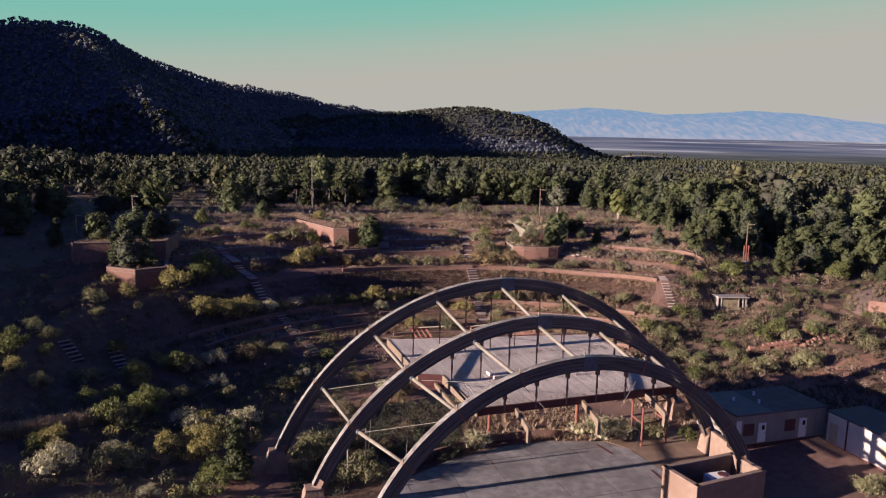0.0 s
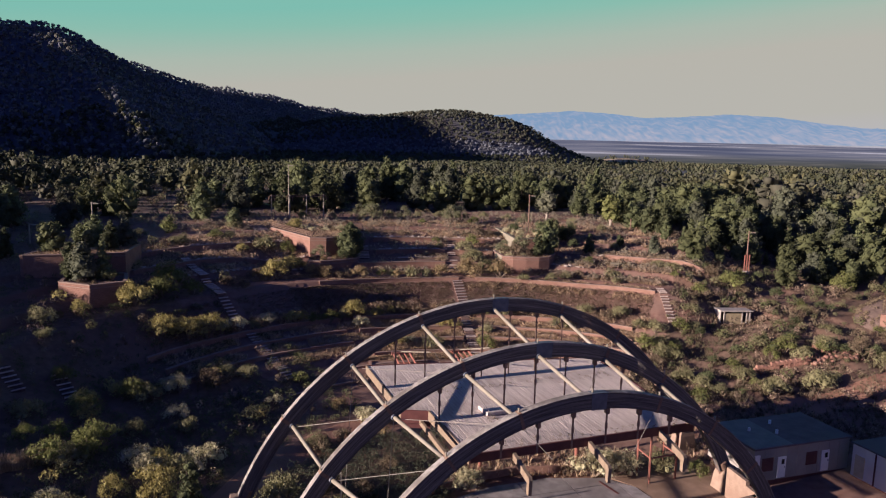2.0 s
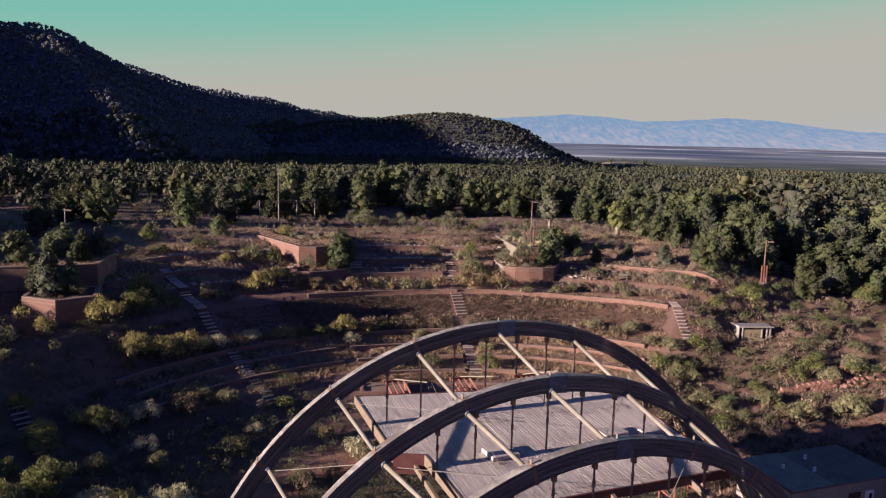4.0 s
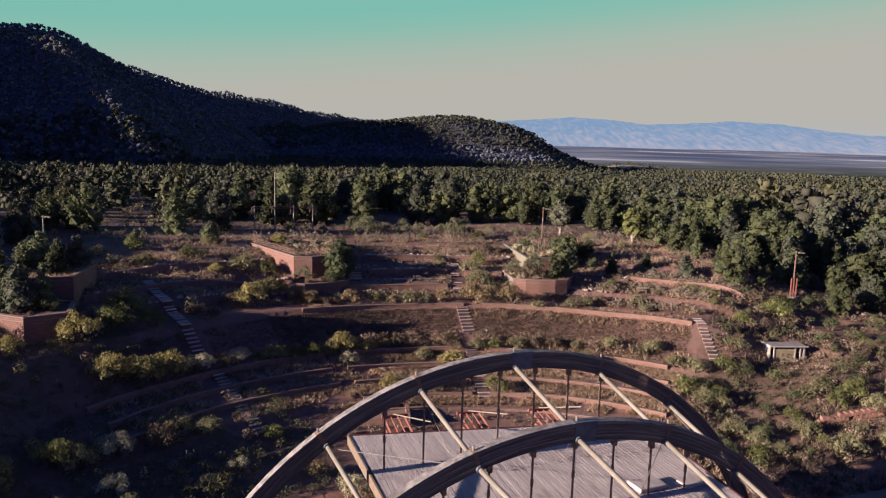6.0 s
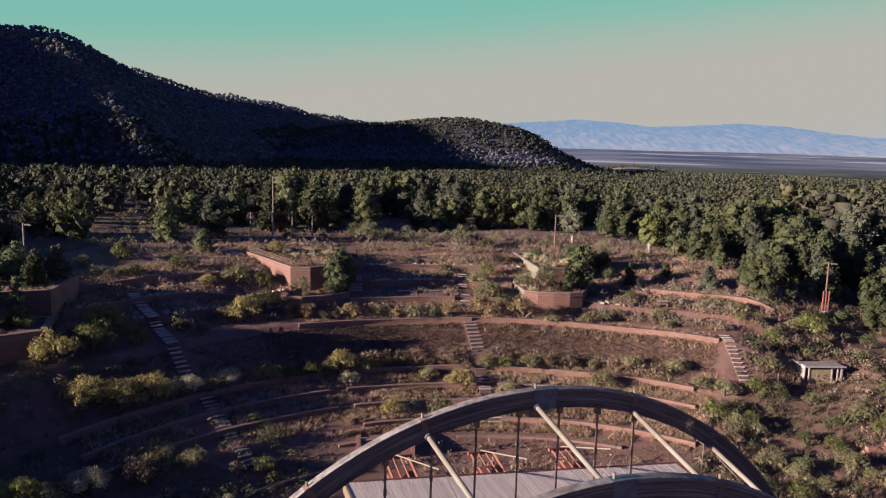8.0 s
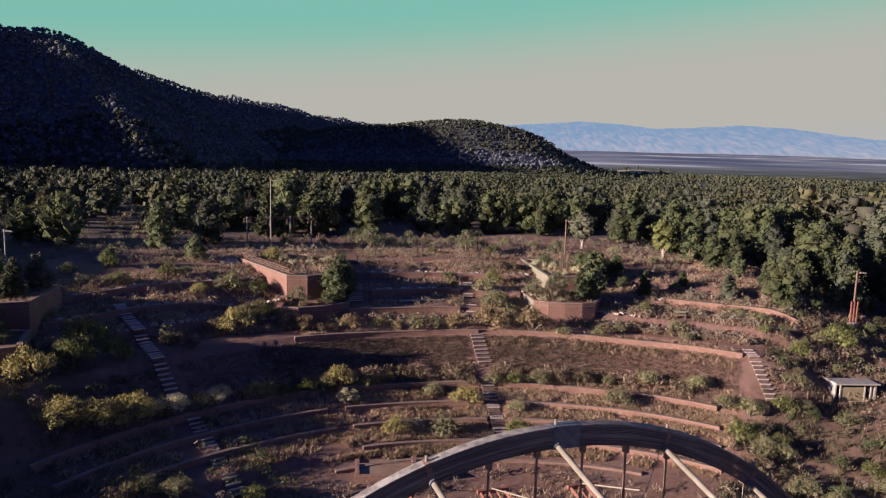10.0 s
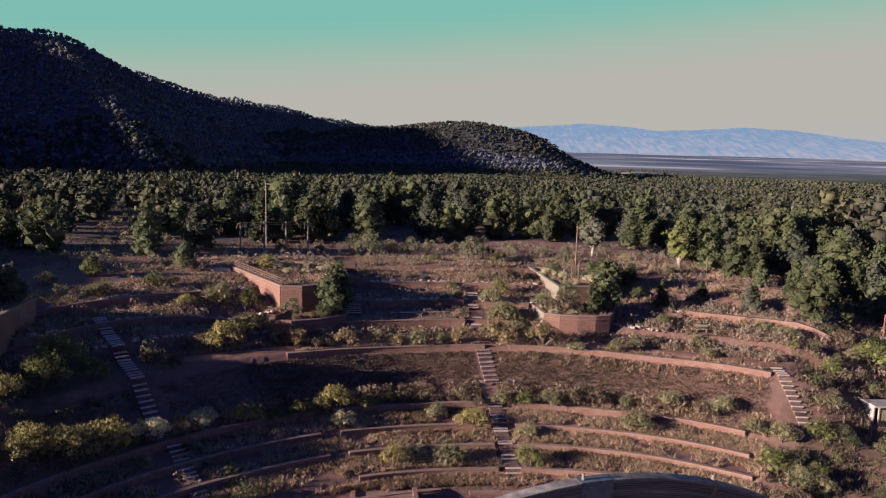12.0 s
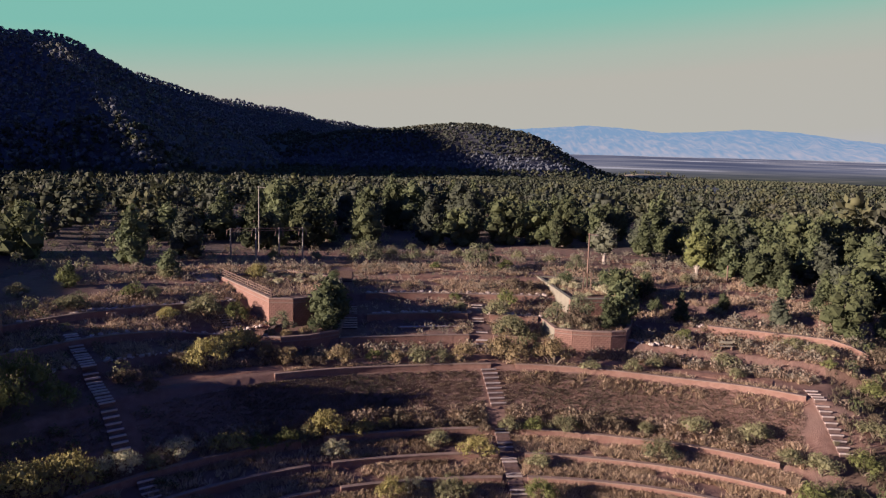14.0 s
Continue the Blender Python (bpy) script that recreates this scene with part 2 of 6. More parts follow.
class Geo:
    """Vertices and faces that grow piece by piece."""

    def __init__(self):
        self.v, self.f = [], []

    def add(self, verts, faces):
        k = len(self.v)
        self.v += [tuple(p) for p in verts]
        self.f += [tuple(i + k for i in f) for f in faces]
        return self

    def box(self, c, size, ax=(1, 0), c_in=0.0):
        """A box at centre c with its x side along the plan direction ax; c_in chamfers its edges."""
        ex, ey = Vector((ax[0], ax[1], 0)).normalized(), Vector((-ax[1], ax[0], 0)).normalized()
        hx, hy, hz = size[0] / 2, size[1] / 2, size[2] / 2
        k = min(c_in, hx * 0.9, hy * 0.9, hz * 0.9)
        c = Vector(c)
        ring = lambda x, y, z: [c + ex * a * x + ey * b * y + Vector((0, 0, z)) for a, b in ((-1, -1), (1, -1), (1, 1), (-1, 1))]
        if k <= 0:
            vs = ring(hx, hy, -hz) + ring(hx, hy, hz)
            return self.add(vs, [(3, 2, 1, 0), (4, 5, 6, 7), (0, 1, 5, 4), (1, 2, 6, 5), (2, 3, 7, 6), (3, 0, 4, 7)])
        vs = ring(hx - k, hy - k, -hz) + ring(hx, hy, -hz + k) + ring(hx, hy, hz - k) + ring(hx - k, hy - k, hz)
        fs = [(3, 2, 1, 0), (12, 13, 14, 15)]
        for r in range(3):
            for i in range(4):
                j = (i + 1) % 4
                fs.append((r * 4 + i, r * 4 + j, r * 4 + 4 + j, r * 4 + 4 + i))
        return self.add(vs, fs)

    def tube(self, pts, rad, n=8, closed=True):
        """A round bar along pts; rad a number or one for each point."""
        pts = [Vector(p) for p in pts]
        rads = rad if isinstance(rad, (list, tuple)) else [rad] * len(pts)
        vs, fs = [], []
        for i, p in enumerate(pts):
            d = (pts[min(i + 1, len(pts) - 1)] - pts[max(i - 1, 0)]).normalized()
            s = d.orthogonal().normalized() if abs(d.z) > 0.95 else d.cross(Vector((0, 0, 1))).normalized()
            u = s.cross(d)
            vs += [p + (s * math.cos(a) + u * math.sin(a)) * rads[i] for a in (2 * math.pi * j / n for j in range(n))]
        for i in range(len(pts) - 1):
            for j in range(n):
                q = (j + 1) % n
                fs.append((i * n + j, i * n + q, i * n + n + q, i * n + n + j))
        if closed:
            fs += [tuple(range(n))[::-1], tuple((len(pts) - 1) * n + j for j in range(n))]
        return self.add(vs, fs)

    def prism(self, poly, z0, z1):
        """A plan polygon (anticlockwise) drawn up from z0 to z1."""
        n = len(poly)
        vs = [(x, y, z0) for x, y in poly] + [(x, y, z1) for x, y in poly]
        fs = [tuple(range(n))[::-1], tuple(range(n, 2 * n))] + [(i, (i + 1) % n, n + (i + 1) % n, n + i) for i in range(n)]
        return self.add(vs, fs)

    def sweep(self, frames):
        """Joins equal rings of points, first to last, and closes the ends."""
        n = len(frames[0])
        vs = [p for r in frames for p in r]
        fs = []
        for i in range(len(frames) - 1):
            for j in range(n):
                q = (j + 1) % n
                fs.append((i * n + j, i * n + q, (i + 1) * n + q, (i + 1) * n + j))
        fs += [tuple(range(n))[::-1], tuple((len(frames) - 1) * n + j for j in range(n))]
        return self.add(vs, fs)

    def mesh(self, name, mat, smooth=False):
        me = bpy.data.meshes.new(name)
        me.from_pydata(self.v, [], self.f)
        me.materials.append(mat)
        if smooth:
            me.shade_smooth()
        me.update()
        return me


def part(name, geo, mat, parent, label="", smooth=False):
    ob = new(name, geo.mesh(name, mat, smooth))
    ob.parent = parent
    if label:
        ob["label"] = label
    return ob


def thing(name, label, category, group="", kind="", at=(0, 0, 0)):
    ob = new(name)
    ob.empty_display_size = 0.3
    ob.location = at
    return tagged(ob, label, category, group, kind)


def solid(name, geo, mat, label, category, group="", kind="", smooth=False):
    return tagged(new(name, geo.mesh(name, mat, smooth)), label, category, group, kind)


def soft_step(a, b, v):
    t = np.clip((v - a) / (b - a), 0, 1)
    return t * t * (3 - 2 * t)


# ---- the lie of the land ----
BX, BY = 7.0, 66.0          # middle of the bowl
TERRACES = ((37.6, 0.5), (41.3, 0.55), (44.6, 0.55), (48.0, 0.5))
R_KNOTS = (0, 20, 30, 34, 37.5, 37.7, 41.2, 41.4, 44.5, 44.7, 47.9, 48.1, 55.4, 55.6, 61.7, 61.9, 67.4, 67.6, 73.9, 74.1, 84, 100, 130)
Z_KNOTS = (0, 0, 1.3, 2.0, 2.5, 3.0, 3.2, 3.75, 3.95, 4.5, 4.8, 5.3, 9.3, 9.75, 10.2, 11.3, 11.7, 12.5, 13.0, 13.7, 14.8, 15.3, 15.3)
A_KNOTS = (-180, -120, -88, -56, -40, 33, 42, 60, 90, 130, 180)
G_KNOTS = (0.1, 0.42, 0.78, 0.92, 1.0, 1.0, 0.70, 0.52, 0.25, 0.1, 0.1)


# crest lines of the hill: ends, heights along them, grade of the flanks
HILL_LINES = (
    ((-1300.0, 860.0), (-466.0, 900.0), (0, 0.6, 0.8, 1), (138, 142, 146, 148), 0.55),
    ((-466.0, 900.0), (-128.0, 1900.0), (0, 0.051, 0.117, 0.208, 0.301, 0.432, 0.594, 0.801, 1), (147, 134, 118, 107, 99, 91, 82, 78, 75), 0.46),
    ((-466.0, 900.0), (-215.0, 560.0), (0, 0.5, 1), (142, 80, 14), 0.40),
    # an unseen hill beyond the left edge, added to shade the spur
    ((-1038.0, 718.0), (-787.0, 378.0), (0, 0.5, 1), (284, 222, 157), 0.50),
)


def ripple(x, y, s):
    return np.sin(x / s + 1.3 * np.sin(y / s * 0.7)) * np.cos(y / s * 1.1 + 0.8 * np.sin(x / s * 0.6))


def ground(x, y):
    """Height of the land at plan points (arrays)."""
    x, y = np.asarray(x, float), np.asarray(y, float)
    r = np.hypot(x - BX, y - BY)
    a = np.degrees(np.arctan2(x - BX, y - BY))
    g = np.interp(a, A_KNOTS, G_KNOTS)
    far = soft_step(75, 130, r)
    g = g + (1 - g) * far * soft_step(-60, 40, y) * 0.9
    z = np.interp(r, R_KNOTS, Z_KNOTS)
    plain_slope = np.interp(r, (0, 20, 34, 48, 55, 84, 100, 130), (0, 0, 2.0, 5.0, 9.2, 14.8, 15.3, 15.3))
    z = (z + (plain_slope - z) * np.maximum(soft_step(68, 82, -a), soft_step(50, 75, a))) * g
    # the plateau falls away to the right
    z = z - soft_step(60, 260, x) * 7.0 * soft_step(60, 200, r)
    z = z + far * (0.9 * ripple(x, y, 31.0) + 0.25 * ripple(x, y, 9.0)) + soft_step(24, 40, r) * 0.12 * ripple(x, y, 5.3)
    # an unseen shoulder of the hill at the left, added to shade the bowl
    z = np.maximum(z, np.interp(y, (-163, -23, 2, 17, 27, 37, 52, 69, 79, 87, 95, 105, 113, 137, 167), (0, 18.4, 22.4, 25.2, 26.9, 28.8, 31.4, 33.6, 35.9, 36.8, 38.0, 38.4, 37.5, 33, 18)) * soft_step(72, 150, -x) * soft_step(420, 260, -x))
    # the same unseen shoulder further on, added to shade the woods at its foot
    z = np.maximum(z, np.interp(y, (120, 170, 260, 360, 520, 640), (12, 42, 52, 57, 61, 48)) * soft_step(20, 110, -x - 0.68 * y) * soft_step(420, 260, -x - 0.3 * y))
    # the wooded hill: a level shoulder, a ridge that runs away and sinks, and a spur towards the clearing
    hill = 0 * x
    for (xa, ya), (xb, yb), at, heights, fall in HILL_LINES:
        ux, uy = xb - xa, yb - ya
        s = np.clip(((x - xa) * ux + (y - ya) * uy) / (ux * ux + uy * uy), 0, 1)
        hill = np.maximum(hill, np.interp(s, at, heights) - fall * np.hypot(x - xa - s * ux, y - ya - s * uy))
    knoll = np.interp(x, (-272, -125, -39, 12, 47, 82, 124, 155, 190, 236, 285), (10, 46, 54, 58, 58, 54, 49, 39, 22, 8, 0))
    hill = np.maximum(hill, knoll * np.exp(-(np.abs(y - 1090) / 125.0) ** 2.4))
    hill = hill * (1 + 0.06 * ripple(x, y, 60.0) + 0.03 * ripple(x, y, 23.0))
    # the woods lie lower than the clearing
    z = z - 9.5 * soft_step(205, 430, y) * soft_step(380, 120, x) * (1 - np.clip(hill / 22, 0, 1))
    z = z + hill
    # hollow below the bastion
    z = z - 1.5 * np.exp(-(((x + 23.5) / 6.0) ** 2 + ((y - 125.0) / 5.0) ** 2))
    # level ground cut for the small shed
    z = z - 1.25 * np.exp(-((x - 45.9) / 4.6) ** 4 - ((y - 107.9) / 2.6) ** 4)
    # a low bare rise at the edge of the plain
    z = z + 13 * np.exp(-((x - 350) / 75.0) ** 2 - ((y - 1250) / 70.0) ** 2)
    # the plain beyond
    z = z - 34 * soft_step(700, 2300, np.hypot(x, y)) * (1 - np.clip(hill / 30, 0, 1)) - soft_step(300, 1500, x) * 16
    return z


def at_ground(x, y):
    return float(ground(x, y))


def knots(spans):
    out = []
    for a, b, step in spans:
        out += list(np.arange(a, b, step))
    return np.array(out)


gx = knots(((-5000, -1200, 190), (-1200, -200, 25), (-200, -66, 4), (-66, 66, 0.55), (66, 120, 2), (120, 300, 6), (300, 1000, 28), (1000, 5001, 200)))
gy = knots(((-1500, -150, 90), (-150, 20, 6), (20, 84, 1.0), (84, 152, 0.5), (152, 260, 2.5), (260, 2100, 20), (2100, 5001, 175)))
GX, GY = np.meshgrid(gx, gy)
GZ = ground(GX, GY)
nx, ny = len(gx), len(gy)
me = bpy.data.meshes.new("ground")
idx = np.arange(nx * ny).reshape(ny, nx)
quads = np.stack([idx[:-1, :-1], idx[:-1, 1:], idx[1:, 1:], idx[1:, :-1]], -1).reshape(-1, 4)
me.from_pydata(np.stack([GX, GY, GZ], -1).reshape(-1, 3).tolist(), [], quads.tolist())
me.materials.append(M_SOIL)
me.materials.append(M_LITTER)
me.materials.append(M_DRYRISE)
me.materials.append(M_HILLFLOOR)
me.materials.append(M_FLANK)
me.shade_smooth()
cx, cy = (GX[:-1, :-1] + GX[1:, 1:]) / 2, (GY[:-1, :-1] + GY[1:, 1:]) / 2
edge = np.interp(cx, (-140, -90, -72, -58, -30, 0, 25, 38, 44, 50, 57, 65, 75, 90, 120), (70, 98, 114, 134, 176, 186, 182, 168, 152, 141, 132, 125, 118, 104, 84))
cover_kind = (cy + 6 * ripple(cx, cy, 9.0) > edge).astype(np.int32)
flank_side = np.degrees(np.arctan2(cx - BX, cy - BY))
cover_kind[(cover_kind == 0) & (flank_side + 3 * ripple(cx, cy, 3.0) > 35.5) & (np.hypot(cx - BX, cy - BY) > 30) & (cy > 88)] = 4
# on the left slope this darker soil stands in for deeper shade
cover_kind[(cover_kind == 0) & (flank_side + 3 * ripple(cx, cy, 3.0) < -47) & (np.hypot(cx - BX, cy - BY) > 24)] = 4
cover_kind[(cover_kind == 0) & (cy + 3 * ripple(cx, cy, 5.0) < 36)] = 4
# the yard by the stage gets its shade from the same darker soil
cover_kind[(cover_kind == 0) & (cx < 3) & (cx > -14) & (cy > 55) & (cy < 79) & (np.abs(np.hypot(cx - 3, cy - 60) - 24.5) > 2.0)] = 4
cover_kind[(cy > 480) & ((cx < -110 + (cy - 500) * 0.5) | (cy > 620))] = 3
cover_kind[((cx - 350) / 95.0) ** 2 + ((cy - 1250) / 95.0) ** 2 < 1] = 2
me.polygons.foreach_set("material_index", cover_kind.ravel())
tagged(new("ground", me), "bare red soil of a terraced hillside under low sun", "ground", kind="structure")

# ---- walls that follow the curves of the bowl ----


def polar(r, deg):
    return BX + r * math.sin(radians(deg)), BY + r * math.cos(radians(deg))


def arc_wall(name, r, a0, a1, rise, thick=0.35, step=1.5, mat=None, cap=None, label="", lift=0.08):
    """A low retaining wall on an arc about the middle of the bowl, with a cap course that stands proud."""
    wall, top = Geo(), Geo()
    n = max(3, int(abs(a1 - a0) / step))
    rows, caps = [], []
    for i in range(n + 1):
        a = a0 + (a1 - a0) * i / n
        (xi, yi), (xo, yo) = polar(r - thick / 2, a), polar(r + thick / 2, a)
        zt = at_ground(*polar(r + 0.5, a)) + lift
        zb = min(at_ground(*polar(r - 0.6, a)), zt - rise) - 0.5
        rows.append([(xi, yi, zb), (xo, yo, zb), (xo, yo, zt), (xi, yi, zt)])
        (xi, yi), (xo, yo) = polar(r - thick / 2 - 0.05, a), polar(r + thick / 2 + 0.05, a)
        caps.append([(xi, yi, zt), (xo, yo, zt), (xo, yo, zt + 0.09), (xi, yi, zt + 0.09)])
    wall.sweep(rows)
    top.sweep(caps)
    ob = solid(name, wall, mat or M_WALL, label or "low curved red block retaining wall of a seating terrace", "wall", kind="structure")
    part("wall_cap", top, cap or M_CAP, ob)
    return ob


TERR_SPANS = ((-58, -24), (-21.5, -1.6), (1.6, 33))
for r_t, rise in TERRACES:
    for a0, a1 in TERR_SPANS:
        if r_t < 39 and a0 < -30:
            continue
        arc_wall("terrace_wall", r_t, a0, a1 if a1 < 30 else a1 - (r_t - 37) * 0.3, rise)
arc_wall("terrace_wall", 55.5, -25, -1.4, 0.75, label="long curved red retaining wall below the walkway")
arc_wall("terrace_wall", 55.5, 1.4, 31.2, 0.75, label="long curved red retaining wall with pale cap below the walkway")
arc_wall("terrace_wall", 64.8, -10.5, -3.4, 0.5, cap=M_TIMBER, label="low wall with a pale timber edge beside dry grass")
arc_wall("terrace_wall", 61.8, -17.0, -3.2, 1.1)
arc_wall("terrace_wall", 61.8, -0.6, 5.5, 1.1)
arc_wall("terrace_wall", 67.5, -13.5, -2.9, 0.8)
arc_wall("terrace_wall", 67.5, -0.6, 4.5, 0.8)
arc_wall("terrace_wall", 74.0, -13.0, 5.0, 0.7)
arc_wall("terrace_wall", 85.4, -11.6, 3.6, 0.3, lift=0.14, thick=0.25, label="low red ledge along the top terrace")
arc_wall("terrace_wall", 67.5, -48, -27, 0.8)
arc_wall("terrace_wall", 74.0, -50, -27, 0.7)
arc_wall("terrace_wall", 68.0, 21.5, 35.5, 1.0, lift=0.30, thick=0.6, label="curved red retaining wall with a pale cap, beside dry grass")

# ---- planters built of block ----


def block_planter(name, poly, z0, z1, label, cap_mat=M_CAP, rail_sides=(), faces=(), pale=()):
    """A bastion of coursed block walls round earth; poly anticlockwise in plan."""
    ob = thing(name, label, "planter wall", kind="structure")
    n = len(poly)
    t = 0.4
    for i in range(n):
        a, b = Vector(poly[i]), Vector(poly[(i + 1) % n])
        d = (b - a).normalized()
        inward = Vector((-d.y, d.x))
        c = (a + b) / 2 + inward * (t / 2)
        ln = (b - a).length
        w = Geo().box((c.x, c.y, (z0 + z1) / 2), (ln, t, z1 - z0), (d.x, d.y))
        part("wall", w, M_PALE if i in pale else M_WALL, ob)
        cp = Geo().box((c.x, c.y, z1 + 0.08), (ln + 0.1, t + 0.12, 0.16), (d.x, d.y), 0.03)
        part("cap", cp, cap_mat, ob)
        if i in faces:
            q = c - inward * (t / 2 + 0.03)
            part("cap_course", Geo().box((q.x, q.y, z1 - 0.34), (ln + 0.06, 0.16, 0.12), (d.x, d.y), 0.02), cap_mat, ob)
        if i in faces:
            BLOCK_FACES.append((ob, a.copy(), d, -inward, ln, z0, z1))
        if i in rail_sides:
            posts = int(ln / 1.8) + 1
            for k in range(posts):
                p = a + d * (ln * k / (posts - 1)) + inward * 0.2
                part("rail_post", Geo().tube([(p.x, p.y, z1 + 0.1), (p.x, p.y, z1 + 1.05)], 0.05, 6), M_RUST, ob)
            for h in (0.45, 0.75, 1.05):
                p, q = a + inward * 0.2, b + inward * 0.2
                part("rail", Geo().tube([(p.x, p.y, z1 + h), (q.x, q.y, z1 + h)], 0.045, 6), M_RUST, ob)
    part("earth", Geo().prism([(Vector(p) * 0.96 + Vector((sum(q[0] for q in poly) / n, sum(q[1] for q in poly) / n)) * 0.04).to_tuple() for p in poly], z0, z1 - 0.18), M_SOIL, ob, "dry soil filling the planter")
    return ob


BLOCK_FACES = []
block_planter("planter", [(-19.7, 128.0), (-17.0, 128.0), (-14.2, 130.0), (-12.6, 133.2), (-13.4, 143.0), (-22.0, 148.0), (-29.5, 141.5)], 10.5, 15.0,
              "tall red block bastion planter with rusty pipe railing", rail_sides=(6,), faces=(0, 1, 2, 6))
block_planter("planter", [(-19.2, 122.1), (-17.1, 122.0), (-14.2, 123.2), (-11.4, 125.7), (-11.2, 133.0), (-19.2, 127.6)], 9.4, 12.0, "low curved red block planter wall under juniper bushes", faces=(0, 1, 2, 5))
block_planter("planter", [(13.2, 126.1), (15.1, 125.3), (17.2, 125.0), (19.4, 125.0), (21.2, 125.5), (22.2, 127.5), (23.4, 131.0), (12.4, 131.1)], 9.2, 12.75, "curved red block planter with corbelled cap full of bushes", faces=(0, 1, 2, 3), pale=(7,))
block_planter("planter", [(16.2, 133.2), (24.5, 134.6), (25.5, 149.0), (14.3, 149.6)], 11.5, 14.75, "upper planter with pale rendered side wall", cap_mat=M_PALE, faces=(0,), pale=(3,))
block_planter("planter", [(-43.6, 98.7), (-40.0, 101.6), (-42.5, 107.8), (-50.0, 105.6), (-48.6, 100.6)], 7.5, 12.3, "red block planter wall beside yellowing bushes", faces=(0, 4))
block_planter("planter", [(-50.3, 106.4), (-43.2, 109.0), (-44.5, 118.0), (-56.0, 118.0), (-56.0, 105.0)], 9.5, 15.0, "tall shaded upper planter wall behind juniper trees", faces=(0,))

# ---- stairs ----


M_TREAD = material("trodden_soil", (0.125, 0.082, 0.072), (0.165, 0.112, 0.098), 0.5, 0.95, bump=0.3, bump_scale=6)


# shade on the treads is put into this dark colour
M_DARKTREAD = material("shaded_dark_tread", (0.052, 0.038, 0.036), (0.075, 0.054, 0.050), 0.5, 0.95, bump=0.3, bump_scale=6)


M_OLDSLEEPER = material("weathered_sleeper", (0.31, 0.265, 0.255), (0.39, 0.335, 0.32), 0.5, 0.9, bump=0.3, bump_scale=8, vary=0.2)


def stair(name, top, bottom, width, steps, label, mat=M_TIMBER, group="hillside stairs", thick=0.10, tread_mat=None, even=False, high=0.25):
    """Timber-edged steps up the slope: steps is their number, or where each one lies between bottom and top."""
    ob = thing(name, label, "stairs", group)
    tp, bt = Vector((*top[:2], 0)), Vector((*bottom[:2], 0))
    flat = tp - bt
    d = flat.normalized()
    at = [k / steps for k in range(steps)] if isinstance(steps, int) else list(steps)
    for f, g_ in zip(at, at[1:] + [1.0]):
        p = bt.lerp(tp, f)
        span = flat.length * (g_ - f)
        n = max(1, round(span / 0.9))
        low_z, high_z = at_ground(bt.x, bt.y) + 0.20, at_ground(tp.x, tp.y) + high
        if even:
            lift = lambda q: low_z + (high_z - low_z) * (q - bt).dot(d) / flat.length
            n = 1
        else:
            lift = lambda q: max(at_ground(q.x, q.y) + 0.10, sum(at_ground(q.x + d.x * w_, q.y + d.y * w_) for w_ in (-1.6, -0.8, 0, 0.8, 1.6)) / 5 + 0.18)
        for k in range(n):
            c = p + d * (span * (k + 0.5) / n)
            part("tread", Geo().box((c.x, c.y, lift(c) - (0.52 if even else 0.20)), (span / n + 0.02, width, 0.96 if even else 0.36), (d.x, d.y)), tread_mat or (M_DARKTREAD if even else M_TREAD), ob)
        z = lift(p + d * (span / n * 0.5))
        part("sleeper", Geo().box((p.x, p.y, z - 0.03), (thick, width + 0.15, 0.14), (d.x, d.y), 0.015), mat, ob)
    return ob


def gz(x, y, d=0.0):
    return (x, y, at_ground(x, y) + d)


PAIRS = [f + o for f in (0.02, 0.21, 0.40, 0.59, 0.78, 0.95) for o in (0.0, 0.04)]
stair("hillside_stair", (5.3, 121.6), (6.2, 116.8), 1.5, 8, "straight flight of pale timber steps up the bare slope")
stair("hillside_stair", (6.3, 114.2), (7.4, 103.0), 1.3, PAIRS, "lower flight of paired timber steps through the seating terraces", thick=0.16)
stair("hillside_stair", (4.9, 137.9), (4.8, 132.5), 1.25, 7, "upper flight of pale timber steps between terrace walls", even=True)
stair("hillside_stair", (5.1, 129.4), (5.0, 127.2), 1.2, 4, "short flight of pale timber steps below a terrace wall", M_OLDSLEEPER, even=True)
stair("hillside_stair", (36.9, 115.2), (36.6, 107.6), 1.05, 13, "flight of pale timber steps beside the curved wall")
stair("hillside_stair", (-38.5, 119.4), (-26.4, 104.2), 1.2, 30, "long flight of weathered timber steps up the shaded slope", M_TIMBER, thick=0.22)
stair("hillside_stair", (-24.4, 103.2), (-16.6, 92.4), 1.2, 20, "lower flight of weathered timber steps in shade", M_TIMBER, thick=0.16, tread_mat=M_TREAD)
stair("hillside_stair", (-11.4, 134.9), (-10.6, 128.6), 1.9, 10, "short steep flight of thin timber steps beside the planter", M_TIMBER, even=True, thick=0.14)
# timber sleepers in the darker post colour, to stand in for shade here
stair("hillside_stair", (-14.1, 149.4), (-13.3, 143.4), 2.4, 10, "wide flight of thin timber steps beside the bastion", M_RUST, even=True, thick=0.12, high=0.25)
stair("hillside_stair", (-25.6, 130.5), (-23.0, 126.5), 1.9, 9, "short flight of timber steps below the railing", M_OLDSLEEPER, even=True)
stair("hillside_stair", (-33.0, 144.0), (-30.4, 139.2), 2.4, 9, "wide flight of timber steps at the top of the slope", M_OLDSLEEPER, even=True)
